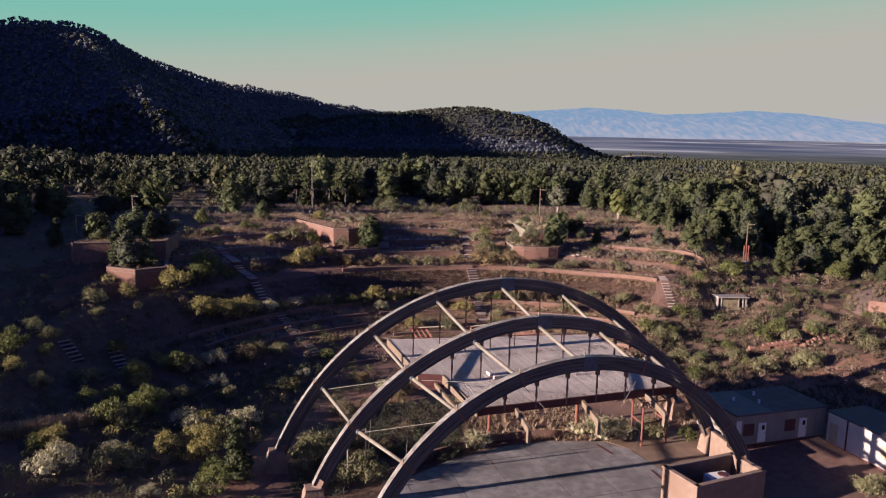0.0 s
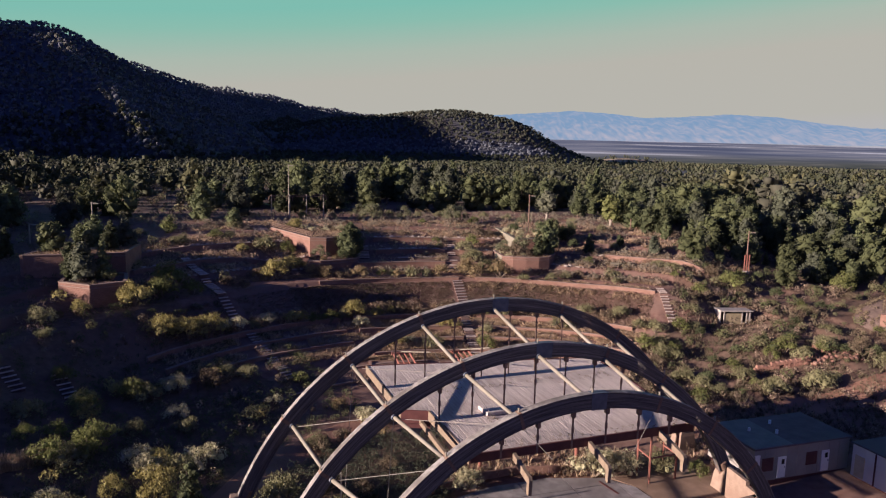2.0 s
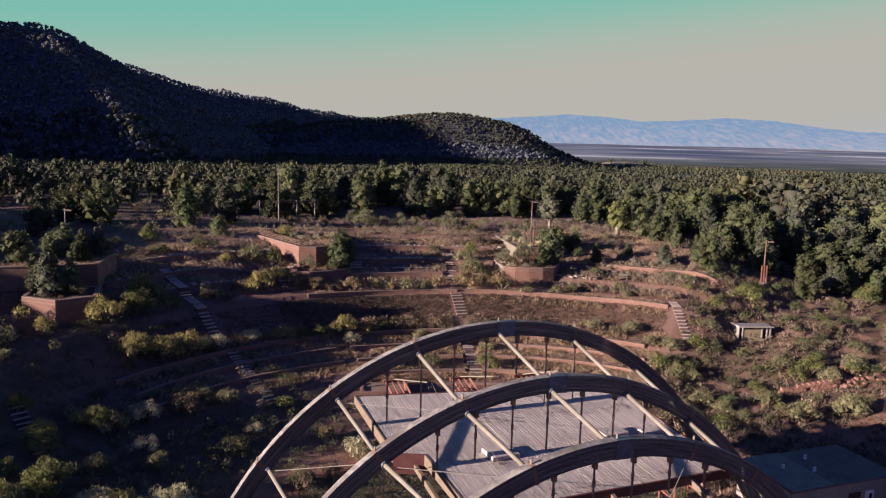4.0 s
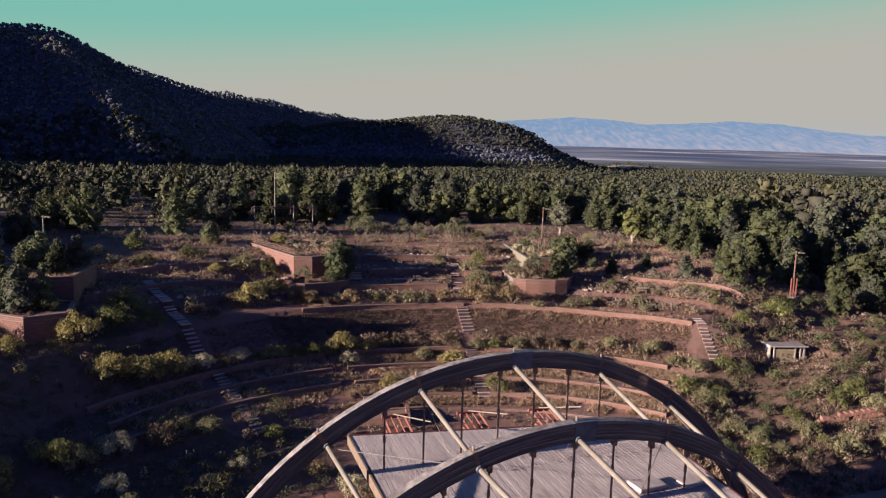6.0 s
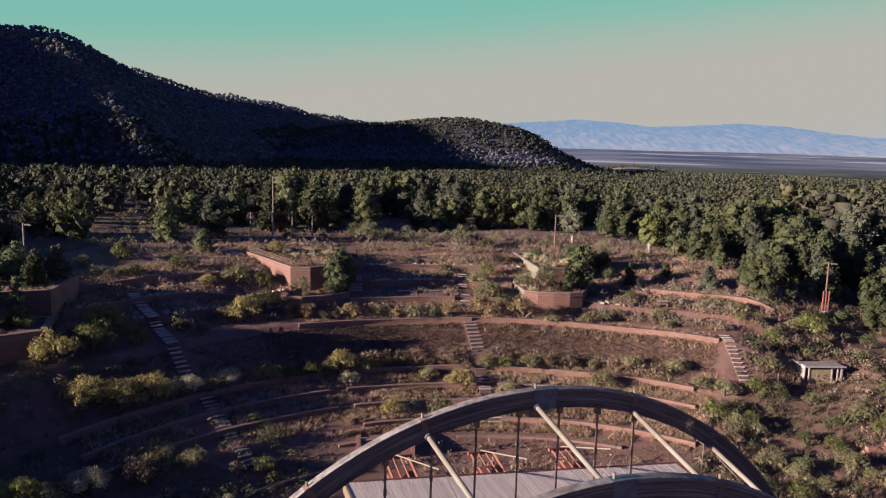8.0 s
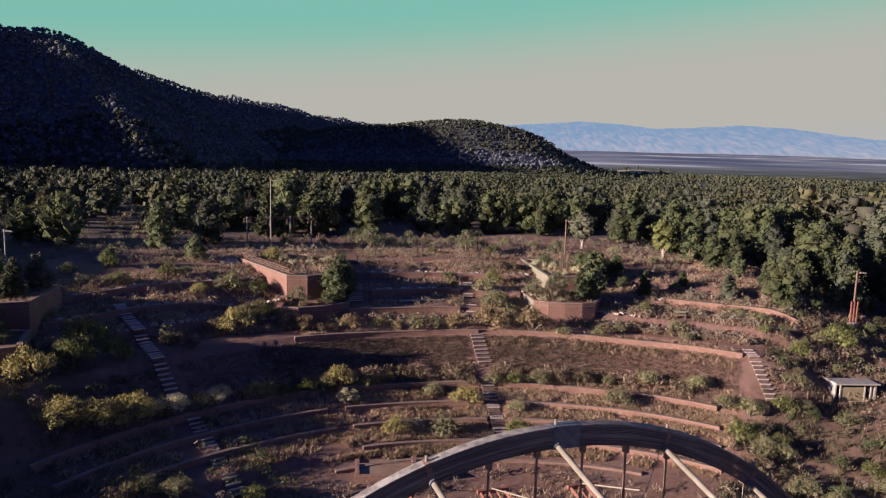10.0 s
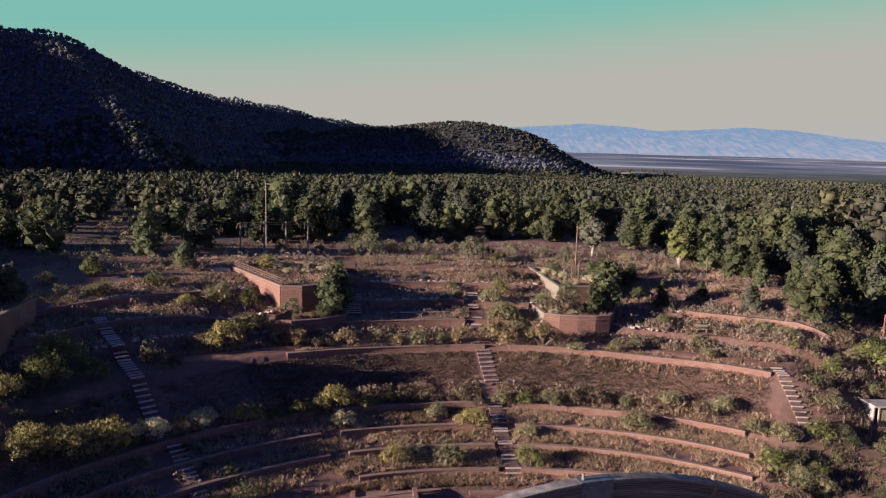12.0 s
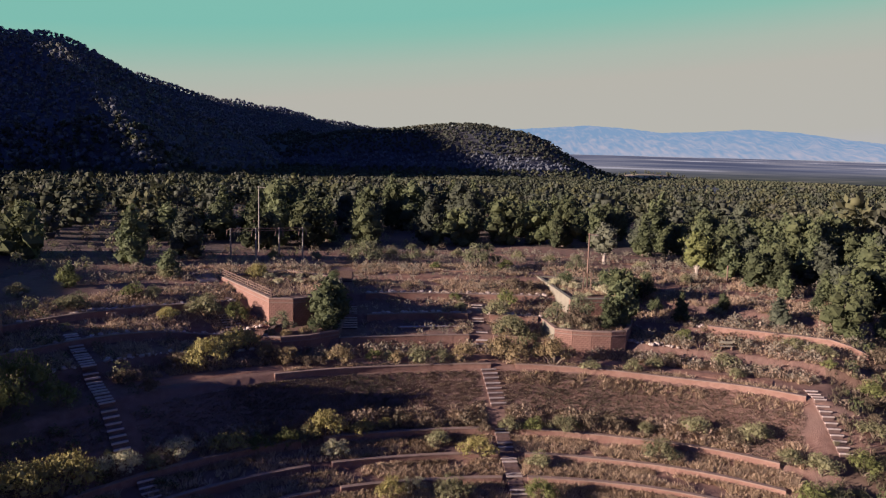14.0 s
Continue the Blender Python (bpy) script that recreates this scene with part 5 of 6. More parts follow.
bushes("pale", [(17.4, 147.0, 1.0), (19.0, 146.6, 0.8), (16.6, 140.0, 0.7), (18.0, 138.0, 0.7), (19.2, 136.8, 0.7), (16.2, 143.2, 1.5), (18.3, 141.6, 1.3), (21.6, 138.6, 1.4), (23.4, 140.2, 1.5), (20.6, 144.0, 1.6)], z=14.35)
bushes("pale", [(14.6, 126.6, 1.0), (14.2, 129.0, 1.2), (17.0, 127.0, 0.9)], z=12.5)
# junipers added along the bastion's edge to shade the terraces beside it
bushes("juniper", [(-14.3, 142.0, 1.2), (-14.0, 139.6, 1.0), (-13.8, 137.0, 1.2), (-13.6, 134.6, 1.1)], z=14.75)
bushes("tan", [(-18.6, 123.6, 0.9), (-16.8, 123.2, 0.8), (-15.0, 124.2, 0.9)], z=11.8)
# two more junipers added on the low planter to widen that shadow
bushes("juniper", [(-12.4, 125.9, 1.5), (-14.0, 124.6, 1.2)], z=11.75)
bushes("brown", [(-24.0, 143.5, 0.8), (-20.0, 141.5, 0.8), (-17.0, 139.0, 0.9), (-22.0, 138.0, 0.7), (-15.0, 143.5, 0.8), (-18.5, 144.0, 0.9)], z=14.75)
bushes("pale", [(-21.0, 143.6, 0.7), (-19.2, 143.4, 0.7), (-17.4, 142.6, 0.6), (-23.2, 142.0, 1.1), (-16.0, 140.2, 1.2), (-18.6, 139.0, 0.9), (-13.8, 138.6, 1.1), (-21.0, 138.2, 0.9)], z=14.75)
bushes("juniper", [(-42.6, 103.2, 1.3), (-49.0, 103.8, 1.3)], z=12.0)
bushes("brown", [(-44.0, 100.6, 0.8), (-46.0, 101.4, 0.8)], z=12.0)
bushes("pale", [(-46.0, 112.0, 0.9), (-48.5, 111.0, 0.8), (-47.0, 115.0, 1.0), (-51.0, 112.5, 0.9)], z=14.7)
for x, y, s, k in ((-44.2, 104.0, 0.85, 3), (-46.6, 103.4, 0.85, 4), (-48.8, 104.4, 0.8, 1)):
    plant("tree", TREES[k], (x, y, 12.0), s, x, "juniper tree growing in a low block planter", "tree", "trees in the planters")
for x, y, s, k in ((-52.0, 114.0, 0.6, 0), (-54.0, 110.0, 0.7, 2), (-46.4, 111.8, 0.72, 1), (-49.6, 113.6, 0.8, 0), (-46.0, 115.8, 0.7, 4)):
    plant("tree", TREES[k], (x, y, 14.7), s, x, "juniper tree growing in a tall block planter", "tree", "trees in the planters")


def clear_of(x, y):
    """Away from the stairs and built things."""
    ok = np.ones(len(x), bool)
    for (xa, ya), (xb, yb), w in (((5.3, 121.3), (7.4, 103.6), 1.0), ((4.9, 137.9), (5.0, 126.6), 1.0), ((36.7, 115.2), (36.0, 106.8), 1.3), ((-38.5, 119.3), (-25.2, 103.9), 1.2), ((-24.6, 101.5), (-19, 90.5), 1.0), ((-11.4, 135), (-10.5, 127.6), 1.4), ((-14.7, 152.6), (-13.5, 142.6), 1.7), ((-7, 98), (-1.6, 98), 2.0), ((-20.5, 50), (-17.4, 59.9), 2.1), ((-17.4, 59.9), (-15.8, 71), 2.1), ((-15.8, 71), (-10, 80), 2.1), ((-10, 80), (-2.6, 86.5), 2.1), ((-2.6, 86.5), (8, 89), 2.0), ((-46, 81.5), (-41, 77.8), 1.2), ((-40.8, 83.8), (-37, 80), 1.2)):
        dx, dy = xb - xa, yb - ya
        t = np.clip(((x - xa) * dx + (y - ya) * dy) / (dx * dx + dy * dy), 0, 1)
        ok &= np.hypot(x - xa - t * dx, y - ya - t * dy) > w
    return ok


rng = np.random.default_rng(17)
side = lambda x, y: np.degrees(np.arctan2(x - BX, y - BY))
right = scatter(rng, 2600, 26, 76, 80, 126, lambda x, y: (np.hypot(x - BX, y - BY) > 31) & (side(x, y) > 34) & ~((np.abs(x - 46.5) < 4.0) & (np.abs(y - 108.8) < 3.2)) & (y > 89 + 0.25 * (x - 40)) & ~((np.abs(x - 48) < 5) & (np.abs(y - 94.5) < 1.8)), 2.3)
left = scatter(rng, 1500, -66, -12, 48, 124, lambda x, y: (np.hypot(x - BX, y - BY) > 24) & (side(x, y) < -38) & clear_of(x, y) & (np.abs(np.hypot(x + 17.4, y - 59.9)) > 5), 6.4)
for pts, mt, lab in ((right[::5], M_SAGE, "grey-green sagebrush crowding the flank of the bowl"), (right[1::5], M_BROWNBUSH, "dry brown brush crowding the flank of the bowl"), (np.concatenate([right[2::5], right[3::5]]), M_OLIVE, "low green brush crowding the flank of the bowl"), (left[::3], M_SAGE, "sparse sagebrush on the shaded slope"), (left[2::3], M_YELLOW, "yellowing shrubs catching low sun on the shaded slope"), (left[1::3], M_BROWNBUSH, "sparse dry brush on the shaded slope")):
    clone_many("brush", far_tree(rng, 150, 0.078, 1.3, 0.0, 0.40), pts, 0.7 + 1.5 * rng.random(len(pts)) ** 2.4, rng.random(len(pts)) * 6.3, mt, lab, "brush")

# low brush between the trees at the left of the wood
open_wood = scatter(rng, 2600, -150, 12, 120, 300, lambda x, y: in_view(x, y) & (y > forest_edge(x) - 4), 4.0)
for pts, mt, lab in ((open_wood[::2], M_SAGE, "grey-green brush between the trees"), (open_wood[1::2], M_BROWNBUSH, "dry brown brush between the trees")):
    clone_many("brush", far_tree(rng, 60, 0.11, 1.3, 0.0, 0.40), pts, 0.9 + 1.5 * rng.random(len(pts)) ** 2, rng.random(len(pts)) * 6.3, mt, lab, "brush")

# larger shrubs among the brush of the flank
flank_rng = np.random.default_rng(71)
spots = scatter(flank_rng, 420, 30, 74, 82, 124, lambda x, y: (np.hypot(x - BX, y - BY) > 32) & (side(x, y) > 36) & (np.hypot(x - 46.6, y - 108.5) > 5.5) & (y > 90 + 0.25 * (x - 40)) & ~((np.abs(x - 48) < 6) & (np.abs(y - 94.5) < 2.5)) & clear_of(x, y), 4.6)
for i, (x, y, z) in enumerate(spots):
    bushes(("juniper", "sage", "brown", "green", "juniper")[i % 5], [(x, y, 0.9 + 1.0 * flank_rng.random() ** 1.5)], "shrubs on the flank")

# ---- trees that stand alone ----
for i, (x, y, s, k) in enumerate(((51.2, 133.7, 0.85, 2), (-18.4, 60.8, 0.9, 3), (-45.6, 133.4, 0.5, 1), (-36.0, 140.5, 0.62, 0), (-60.0, 119.0, 0.6, 3), (-62.0, 112.0, 0.7, 1), (60.0, 121.0, 0.7, 2), (56.0, 134.0, 0.9, 0))):
    plant("tree", TREES[k], (x, y, at_ground(x, y) - 0.1), s, i * 2.1, "dark green juniper standing alone in the clearing", "tree", "trees of the clearing")
for i, (x, y, s, k) in enumerate(((29.4, 131.5, 0.58, 3), (35.7, 134.3, 0.35, 0), (40.6, 129.8, 0.56, 4), (46.1, 125.9, 0.84, 2), (47.0, 133.3, 0.55, 3), (45.2, 146.1, 0.57, 0), (45.5, 138.4, 0.62, 1), (50.9, 126.1, 0.50, 1), (57.5, 140.1, 0.76, 0), (52.7, 139.8, 0.62, 4), (63.8, 129.0, 0.70, 2), (60.7, 129.6, 0.41, 3), (55.3, 129.2, 0.47, 2), (51.9, 131.2, 0.54, 1), (66.5, 122.5, 0.6, 0), (71.0, 121.0, 0.7, 1))):
    plant("tree", TREES[k], (x, y, at_ground(x, y) - 0.1), s, i * 1.3, "small green juniper standing before the wood", "tree", "trees of the clearing")
plant("tree", PALE_TREE, (26.6, 160.3, at_ground(26.6, 160.3) - 0.1), 1.3, 0.4, "pale-leaved tree with forked whitish trunk", "tree", "trees of the clearing")
plant("tree", PALE_GREEN, (38.2, 150.8, at_ground(38.2, 150.8) - 0.1), 1.3, 2.4, "green tree with forked whitish trunk", "tree", "trees of the clearing")

# ---- light poles, the entrance frame and the tall mast ----


def light_pole(x, y, z, h, label, conduits=0, arm=0.9, mat=M_RUST):
    ob = thing("light_pole", label, "light pole", "light poles")
    part("pole", Geo().tube([(x, y, z - 0.3), (x, y, z + h)], [0.14, 0.09], 8), mat, ob)
    part("arm", Geo().tube([(x - arm * 0.25, y, z + h - 0.15), (x + arm, y - 0.1, z + h - 0.2)], 0.05, 6), mat, ob)
    part("lamp_head", Geo().box((x + arm, y - 0.1, z + h - 0.28), (0.45, 0.28, 0.16), (1, 0), 0.04), M_PIPE, ob, "pale lamp head")
    part("lamp_head", Geo().box((x + arm * 0.45, y - 0.1, z + h - 0.28), (0.3, 0.26, 0.16), (1, 0), 0.04), M_PIPE, ob, "pale lamp head")
    if conduits:
        part("base", Geo().tube([(x, y, z - 0.5), (x, y, z + 0.55)], 0.62, 10), M_CONCRETE, ob, "round concrete base")
        for k in range(conduits):
            dx = -0.4 + 0.8 * k / (conduits - 1)
            part("conduit", Geo().tube([(x + dx, y - 0.15, z + 0.4), (x + dx, y - 0.15, z + 3.3)], 0.09, 6), M_REDSTEEL, ob, "red conduit beside the pole")
    return ob


light_pole(19.7, 140.3, 14.5, 7.9, "tall wooden light pole with side arm on the planter", 0)
for dx in (-0.55, 0.45):
    solid("stake", Geo().tube([(19.7 + dx, 140.1, 14.3), (19.7 + dx, 140.1, 17.2)], 0.06, 6), M_RUST, "thin rusty stake beside the light pole", "stake", "stakes by the pole")
light_pole(54.6, 124.0, at_ground(54.6, 124.0), 18.2 - at_ground(54.6, 124.0), "rusty light pole with red conduits on a concrete base", 3)
light_pole(-55.2, 125.2, at_ground(-55.2, 125.2), 20.8 - at_ground(-55.2, 125.2), "slim grey light pole at the edge of the clearing", mat=M_PIPE)
light_pole(-63.1, 120.6, at_ground(-63.1, 120.6), 17.7 - at_ground(-63.1, 120.6), "short light pole by the wood", mat=M_PIPE)
light_pole(-30.8, 167.0, at_ground(-30.8, 167.0), 26.1 - at_ground(-30.8, 167.0), "tall slim mast with lamp behind the entrance frame", mat=M_PIPE)
solid("post", Geo().tube([gz(41.4, 147.4, -0.2), gz(41.4, 147.4, 2.4)], 0.12, 8), M_RUST, "short timber post by the upper path", "post")
gate = thing("entrance_frame", "row of pale posts with a beam and curved brackets", "frame")
GATE = [(-32.0, 154.6), (-28.5, 156.0), (-25.2, 157.3), (-21.8, 158.7)]
for x, y in GATE:
    z = at_ground(x, y)
    part("post", Geo().tube([(x, y, z - 0.2), (x, y, 20.2)], 0.12, 8), M_PIPE, gate, "pale grey post")
    for sg in (-1, 1):
        part("bracket", Geo().tube([(x, y, 20.1), (x + 0.45 * sg, y + 0.15 * sg, 19.9), (x + 0.6 * sg, y + 0.2 * sg, 18.9)], 0.08, 6), M_RUST, gate)
for h in (0.0, 0.35):
    part("beam", Geo().tube([(GATE[0][0], GATE[0][1], 19.75 + h), (GATE[-1][0], GATE[-1][1], 19.75 + h)], 0.055, 6), M_RUST, gate)

# ---- the small open shed ----
M_SHED = material("shed_paint", (0.33, 0.30, 0.27), (0.39, 0.355, 0.32), 0.8, 0.75, bump=0.1, bump_scale=8)
M_OLDPANEL = material("old_tan_panel", (0.24, 0.20, 0.125), (0.30, 0.25, 0.16), 0.5, 0.8, bump=0.15, bump_scale=8)
M_SHEDROOF = material("weathered_roof_sheet", (0.22, 0.205, 0.195), (0.29, 0.272, 0.258), 0.6, 0.75, bump=0.1, bump_scale=6)
shed = thing("shed", "small pale shed dug into the slope with open dark front", "shed")
SX, SY, SZ, SH = 46.6, 110.2, 5.75, 2.1
SE, SN = Vector((0.999, 0.044)), Vector((-0.044, 0.999))


def shed_at(a, b, z):
    p = Vector((SX, SY)) + SE * a + SN * b
    return (p.x, p.y, SZ + z)


ax_s = SE.to_tuple()
part("side_wall", Geo().box(shed_at(-2.3, 1.1, SH / 2 + 0.05), (0.14, 4.3, SH + 0.1), ax_s, 0.01), M_SHED, shed, "pale sunlit side wall running back into the slope")
part("side_wall", Geo().box(shed_at(2.3, 0, SH / 2), (0.12, 2.1, SH), ax_s, 0.01), M_SHED, shed)
part("back_wall", Geo().box(shed_at(0, 0.99, SH / 2), (4.48, 0.12, SH), ax_s), M_PALE, shed)
part("floor", Geo().box(shed_at(0, 0, 0.04), (4.48, 1.86, 0.12), ax_s), M_CONCRETE, shed)
part("front_panel", Geo().box(shed_at(-0.35, -0.95, SH / 2 - 0.16), (2.7, 0.1, SH - 0.42), ax_s, 0.02), M_OLDPANEL, shed, "dull tan front panel")
for a in (-1.75, 1.05, 1.75, 2.2):
    part("post", Geo().box(shed_at(a, -1.0, SH / 2), (0.14, 0.12, SH), ax_s, 0.01), M_SHED, shed)
part("roof", Geo().box(shed_at(0.05, -0.25, SH + 0.07), (4.8, 2.1, 0.12), ax_s, 0.03), M_SHEDROOF, shed, "weathered pale roof sheet")
part("fascia", Geo().box(shed_at(0.05, -1.33, SH + 0.07), (5.0, 0.05, 0.18), ax_s), M_SHED, shed)

# ---- mixing platform, kerbs and the low frame by the stage ----
plat = thing("mixing_platform", "red block platform with low parapet walls in the seating", "platform")
PLZ = 1.4
for cx, cy, lx, ly, h in ((-4.3, 96.4, 5.6, 0.35, 1.2), (-7.0, 98.0, 0.35, 3.4, 1.2), (-1.6, 98.0, 0.35, 3.4, 1.6)):
    part("parapet", Geo().box((cx, cy, PLZ + h / 2 - 0.4), (lx, ly, h + 0.4), (0.995, 0.1)), M_WALL, plat)
    part("coping", Geo().box((cx, cy, PLZ + h - 0.14), (lx + 0.06, ly + 0.06, 0.1), (0.995, 0.1), 0.02), M_WALL, plat)
part("floor", Geo().box((-4.3, 98.3, PLZ + 0.25), (5.2, 3.6, 1.3), (0.995, 0.1)), M_PAVING, plat)
part("rail", Geo().tube([(-7.0, 96.4, PLZ + 2.1), (-1.6, 96.9, PLZ + 2.1)], 0.05, 6), M_RUST, plat)
arc_wall("terrace_wall", 35.2, -27, -10.5, 0.5, label="low curved red wall with pale cap by the platform")
arc_wall("terrace_wall", 34.6, -6.5, 22, 0.5, label="low curved red wall with pale cap by the platform")
arc_wall("kerb", 31.6, -46, -24, 0.3, thick=0.25, label="low curved kerb of the path round the stage")
bench = thing("park_bench", "small pale bench on the dry slope", "bench")
part("seat", Geo().box((32.2, 124.3, at_ground(32.2, 124.3) + 0.45), (1.4, 0.4, 0.08), (0.98, -0.15)), M_PALE, bench)
part("backrest", Geo().box((32.25, 124.55, at_ground(32.2, 124.3) + 0.8), (1.4, 0.06, 0.28), (0.98, -0.15)), M_PALE, bench)
for sg in (-0.55, 0.55):
    part("leg", Geo().box((32.2 + sg, 124.3 - sg * 0.15, at_ground(32.2, 124.3) + 0.2), (0.08, 0.4, 0.45), (0.98, -0.15)), M_RUST, bench)
fr = thing("steel_frame", "rusty open steel frame among pale bushes", "frame")
for x, y in ((21.7, 70.4), (24.6, 71.4), (21.2, 72.6), (24.0, 73.4)):
    part("post", Geo().tube([(x, y, -0.2), (x, y, 5.0)], 0.1, 6), M_REDSTEEL, fr)
for z in (2.6, 4.9):
    for (xa, ya), (xb, yb) in (((21.7, 70.4), (24.6, 71.4)), ((21.7, 70.4), (21.2, 72.6)), ((24.6, 71.4), (24.0, 73.4))):
        part("bar", Geo().tube([(xa, ya, z), (xb, yb, z)], 0.08, 6), M_REDSTEEL, fr)
fr2 = thing("pipe_rack", "pale pipe rack standing in the shaded yard", "rack")
for x, y in ((-8.2, 61.2), (-6.6, 61.7)):
    part("post", Geo().tube([(x, y, -0.2), (x, y, 5.2)], 0.09, 6), M_PIPE, fr2)
for z in (2.0, 5.1):
    part("bar", Geo().tube([(-8.2, 61.2, z), (-6.6, 61.7, z)], 0.07, 6), M_PIPE, fr2)

rail = thing("pipe_rail", "low rusty pipe rail beside the pale shed", "railing")
RAIL = [(36.6, 107.0), (38.6, 107.4), (40.6, 107.8), (42.6, 108.2)]
for x, y in RAIL:
    part("post", Geo().tube([gz(x, y, -0.2), gz(x, y, 0.95)], 0.05, 6), M_RUST, rail)
for h in (0.5, 0.92):
    part("rail", Geo().tube([gz(x, y, h) for x, y in RAIL], 0.04, 6), M_RUST, rail)

# ---- broken red wall, rubble and the earth-covered shelter at the track ----
broken = thing("broken_wall", "low broken wall of red sandstone blocks beside the track", "wall")
for k in range(11):
    for c in range(2):
        x, y = 43.8 + 0.62 * k + 0.25 * c, 95.6 - 0.03 * k
        if (k * 7 + c * 3) % 9 == 8:
            continue
        part("stone", Geo().box((x, y, at_ground(x, y) + 0.2 + 0.45 * c), (0.6, 0.6, 0.46), (1, 0.05 * ((k * 5) % 3 - 1)), 0.06), M_ROCK, broken)
rng = np.random.default_rng(23)
rub = scatter(rng, 190, 50, 57.5, 94.5, 98.5, lambda x, y: x > 0, 0.45)
stone = Geo().box((0, 0, 0.15), (0.5, 0.4, 0.35), (1, 0.2), 0.08)
clone_many("rubble", Geo().add(*(lambda g: (g.v, [f for f in g.f]))(stone)), rub, 0.5 + rng.random(len(rub)), rng.random(len(rub)) * 6.3, M_ROCK, "heap of red sandstone rubble", "rubble")
mound = thing("earth_shelter", "earth-covered block shelter with a dark arched mouth", "shelter")
MX, MY, MZ = 69.5, 104.5, at_ground(69.5, 104.5) - 0.4
rows = []
for i in range(9):
    el = radians(90 * i / 8)
    rows.append([(MX + 6.5 * math.cos(el) * math.cos(t), MY + 5.5 * math.cos(el) * math.sin(t) + 1.0, MZ + 4.6 * math.sin(el)) for t in (2 * math.pi * j / 24 for j in range(24))])
part("earth_cover", Geo().sweep(rows), M_LITTER, mound, smooth=True)
cover = []
rng = np.random.default_rng(41)
for k in range(420):
    el, t = radians(5 + 83 * rng.random()), 2 * math.pi * rng.random()
    cover.append((MX + 6.5 * math.cos(el) * math.cos(t), MY + 5.5 * math.cos(el) * math.sin(t) + 1.0, MZ + 4.55 * math.sin(el)))
clone_many("mound_scrub", far_tree(rng, 30, 0.15, 1.3), np.array(cover), 0.35 + 0.55 * rng.random(len(cover)), rng.random(len(cover)) * 6.3, M_BROWNBUSH, "dry scrub growing over the earth shelter", "scrub")
part("front_wall", Geo().box((MX - 3.6, MY - 2.9, MZ + 1.3), (3.8, 0.5, 3.2), (0.8, -0.6)), M_WALL, mound)
part("front_wall", Geo().box((MX + 1.2, MY - 4.6, MZ + 1.0), (4.4, 0.5, 2.6), (0.98, -0.2)), M_WALL, mound)

# ---- dirt tracks ----


def track(name, pts, width, label):
    g = Geo()
    pts = [Vector(p) for p in pts]
    fine = []
    for a, b in zip(pts, pts[1:]):
        n = max(2, int((b - a).length / 1.2))
        fine += [a.lerp(b, k / n) for k in range(n)]
    fine.append(pts[-1])
    m_ = 7
    for i, p in enumerate(fine):
        d = (fine[min(i + 2, len(fine) - 1)] - fine[max(i - 2, 0)]).normalized()
        s = Vector((-d.y, d.x))
        for j in range(m_):
            q = p + s * width * (j / (m_ - 1) - 0.5) * (1 + 0.12 * math.sin(i * 0.7 + j))
            g.v.append((q.x, q.y, at_ground(q.x, q.y) + (0.07 if 0 < j < m_ - 1 else -0.1)))
    for i in range(len(fine) - 1):
        for j in range(m_ - 1):
            k = i * m_ + j
            g.f.append((k, k + m_, k + m_ + 1, k + 1))
    return solid(name, g, M_TRACK, label, "track", kind="structure", smooth=True)


M_TRACK = material("packed_dirt", (0.215, 0.115, 0.080), (0.255, 0.145, 0.105), 1.2, 0.95, bump=0.3, bump_scale=3, third=(0.185, 0.10, 0.072))
track("track", [(31.0, 81.5), (36.9, 84.0), (45.5, 86.2), (55.9, 88.3), (72.0, 93.0), (95.0, 99.0)], 5.0, "smooth red dirt track curving past the trailers")
track("track", [(-20.5, 50.0), (-17.4, 59.9), (-15.8, 71.0), (-10.0, 80.0), (-2.6, 86.5), (8.0, 89.0), (20.0, 87.5), (31.0, 81.5)], 4.6, "red dirt path that rounds the stage")
track("track", [polar(82.0, a) for a in range(-30, 36, 4)], 2.6, "bare red path along the top of the slope")
track("track", [(-60.0, 150.0), (-30.0, 163.0), (0.0, 172.0), (20.0, 168.0), (40.0, 156.0), (58.0, 138.0)], 3.5, "bare red path along the wood's edge")
track("track", [polar(57.6, a) for a in range(-36, 32, 4)], 2.0, "bare red walkway above the long curved wall")

# ---- grass, weeds and scrub ----


def tuft(rng, blades, h, lean, w):
    g = Geo()
    for k in range(blades):
        a = 2.4 * k + rng.random()
        c, s = math.cos(a), math.sin(a)
        r0, r1 = 0.12 * rng.random(), lean * (0.5 + rng.random())
        hh = h * (0.6 + 0.6 * rng.random())
        x0, y0, x1, y1 = r0 * c, r0 * s, (r0 + r1) * c, (r0 + r1) * s
        g.add([(x0 - s * w, y0 + c * w, -0.03), (x0 + s * w, y0 - c * w, -0.03), (x1 + s * w * 0.25, y1 - c * w * 0.25, hh), (x1 - s * w * 0.25, y1 + c * w * 0.25, hh)], [(0, 1, 2, 3)])
    return g


def in_ring(rng, n, r0, r1, a0, a1, gap=None, power=1.0, keep_all=False):
    r, a = r0 + (r1 - r0) * rng.random(n) ** power, np.radians(rng.uniform(a0, a1, n))
    x, y = BX + r * np.sin(a), BY + r * np.cos(a)
    keep = clear_of(x, y)
    x, y = x[keep], y[keep]
    if keep_all:
        return np.stack([x, y, ground(x, y)], -1)
    # patchy growth
    keep = ripple(x, y, 2.3) + 0.8 * ripple(x, y, 0.9) > -0.55 + 0.9 * (rng.random(len(x)) - 0.5)
    x, y = x[keep], y[keep]
    return np.stack([x, y, ground(x, y)], -1)


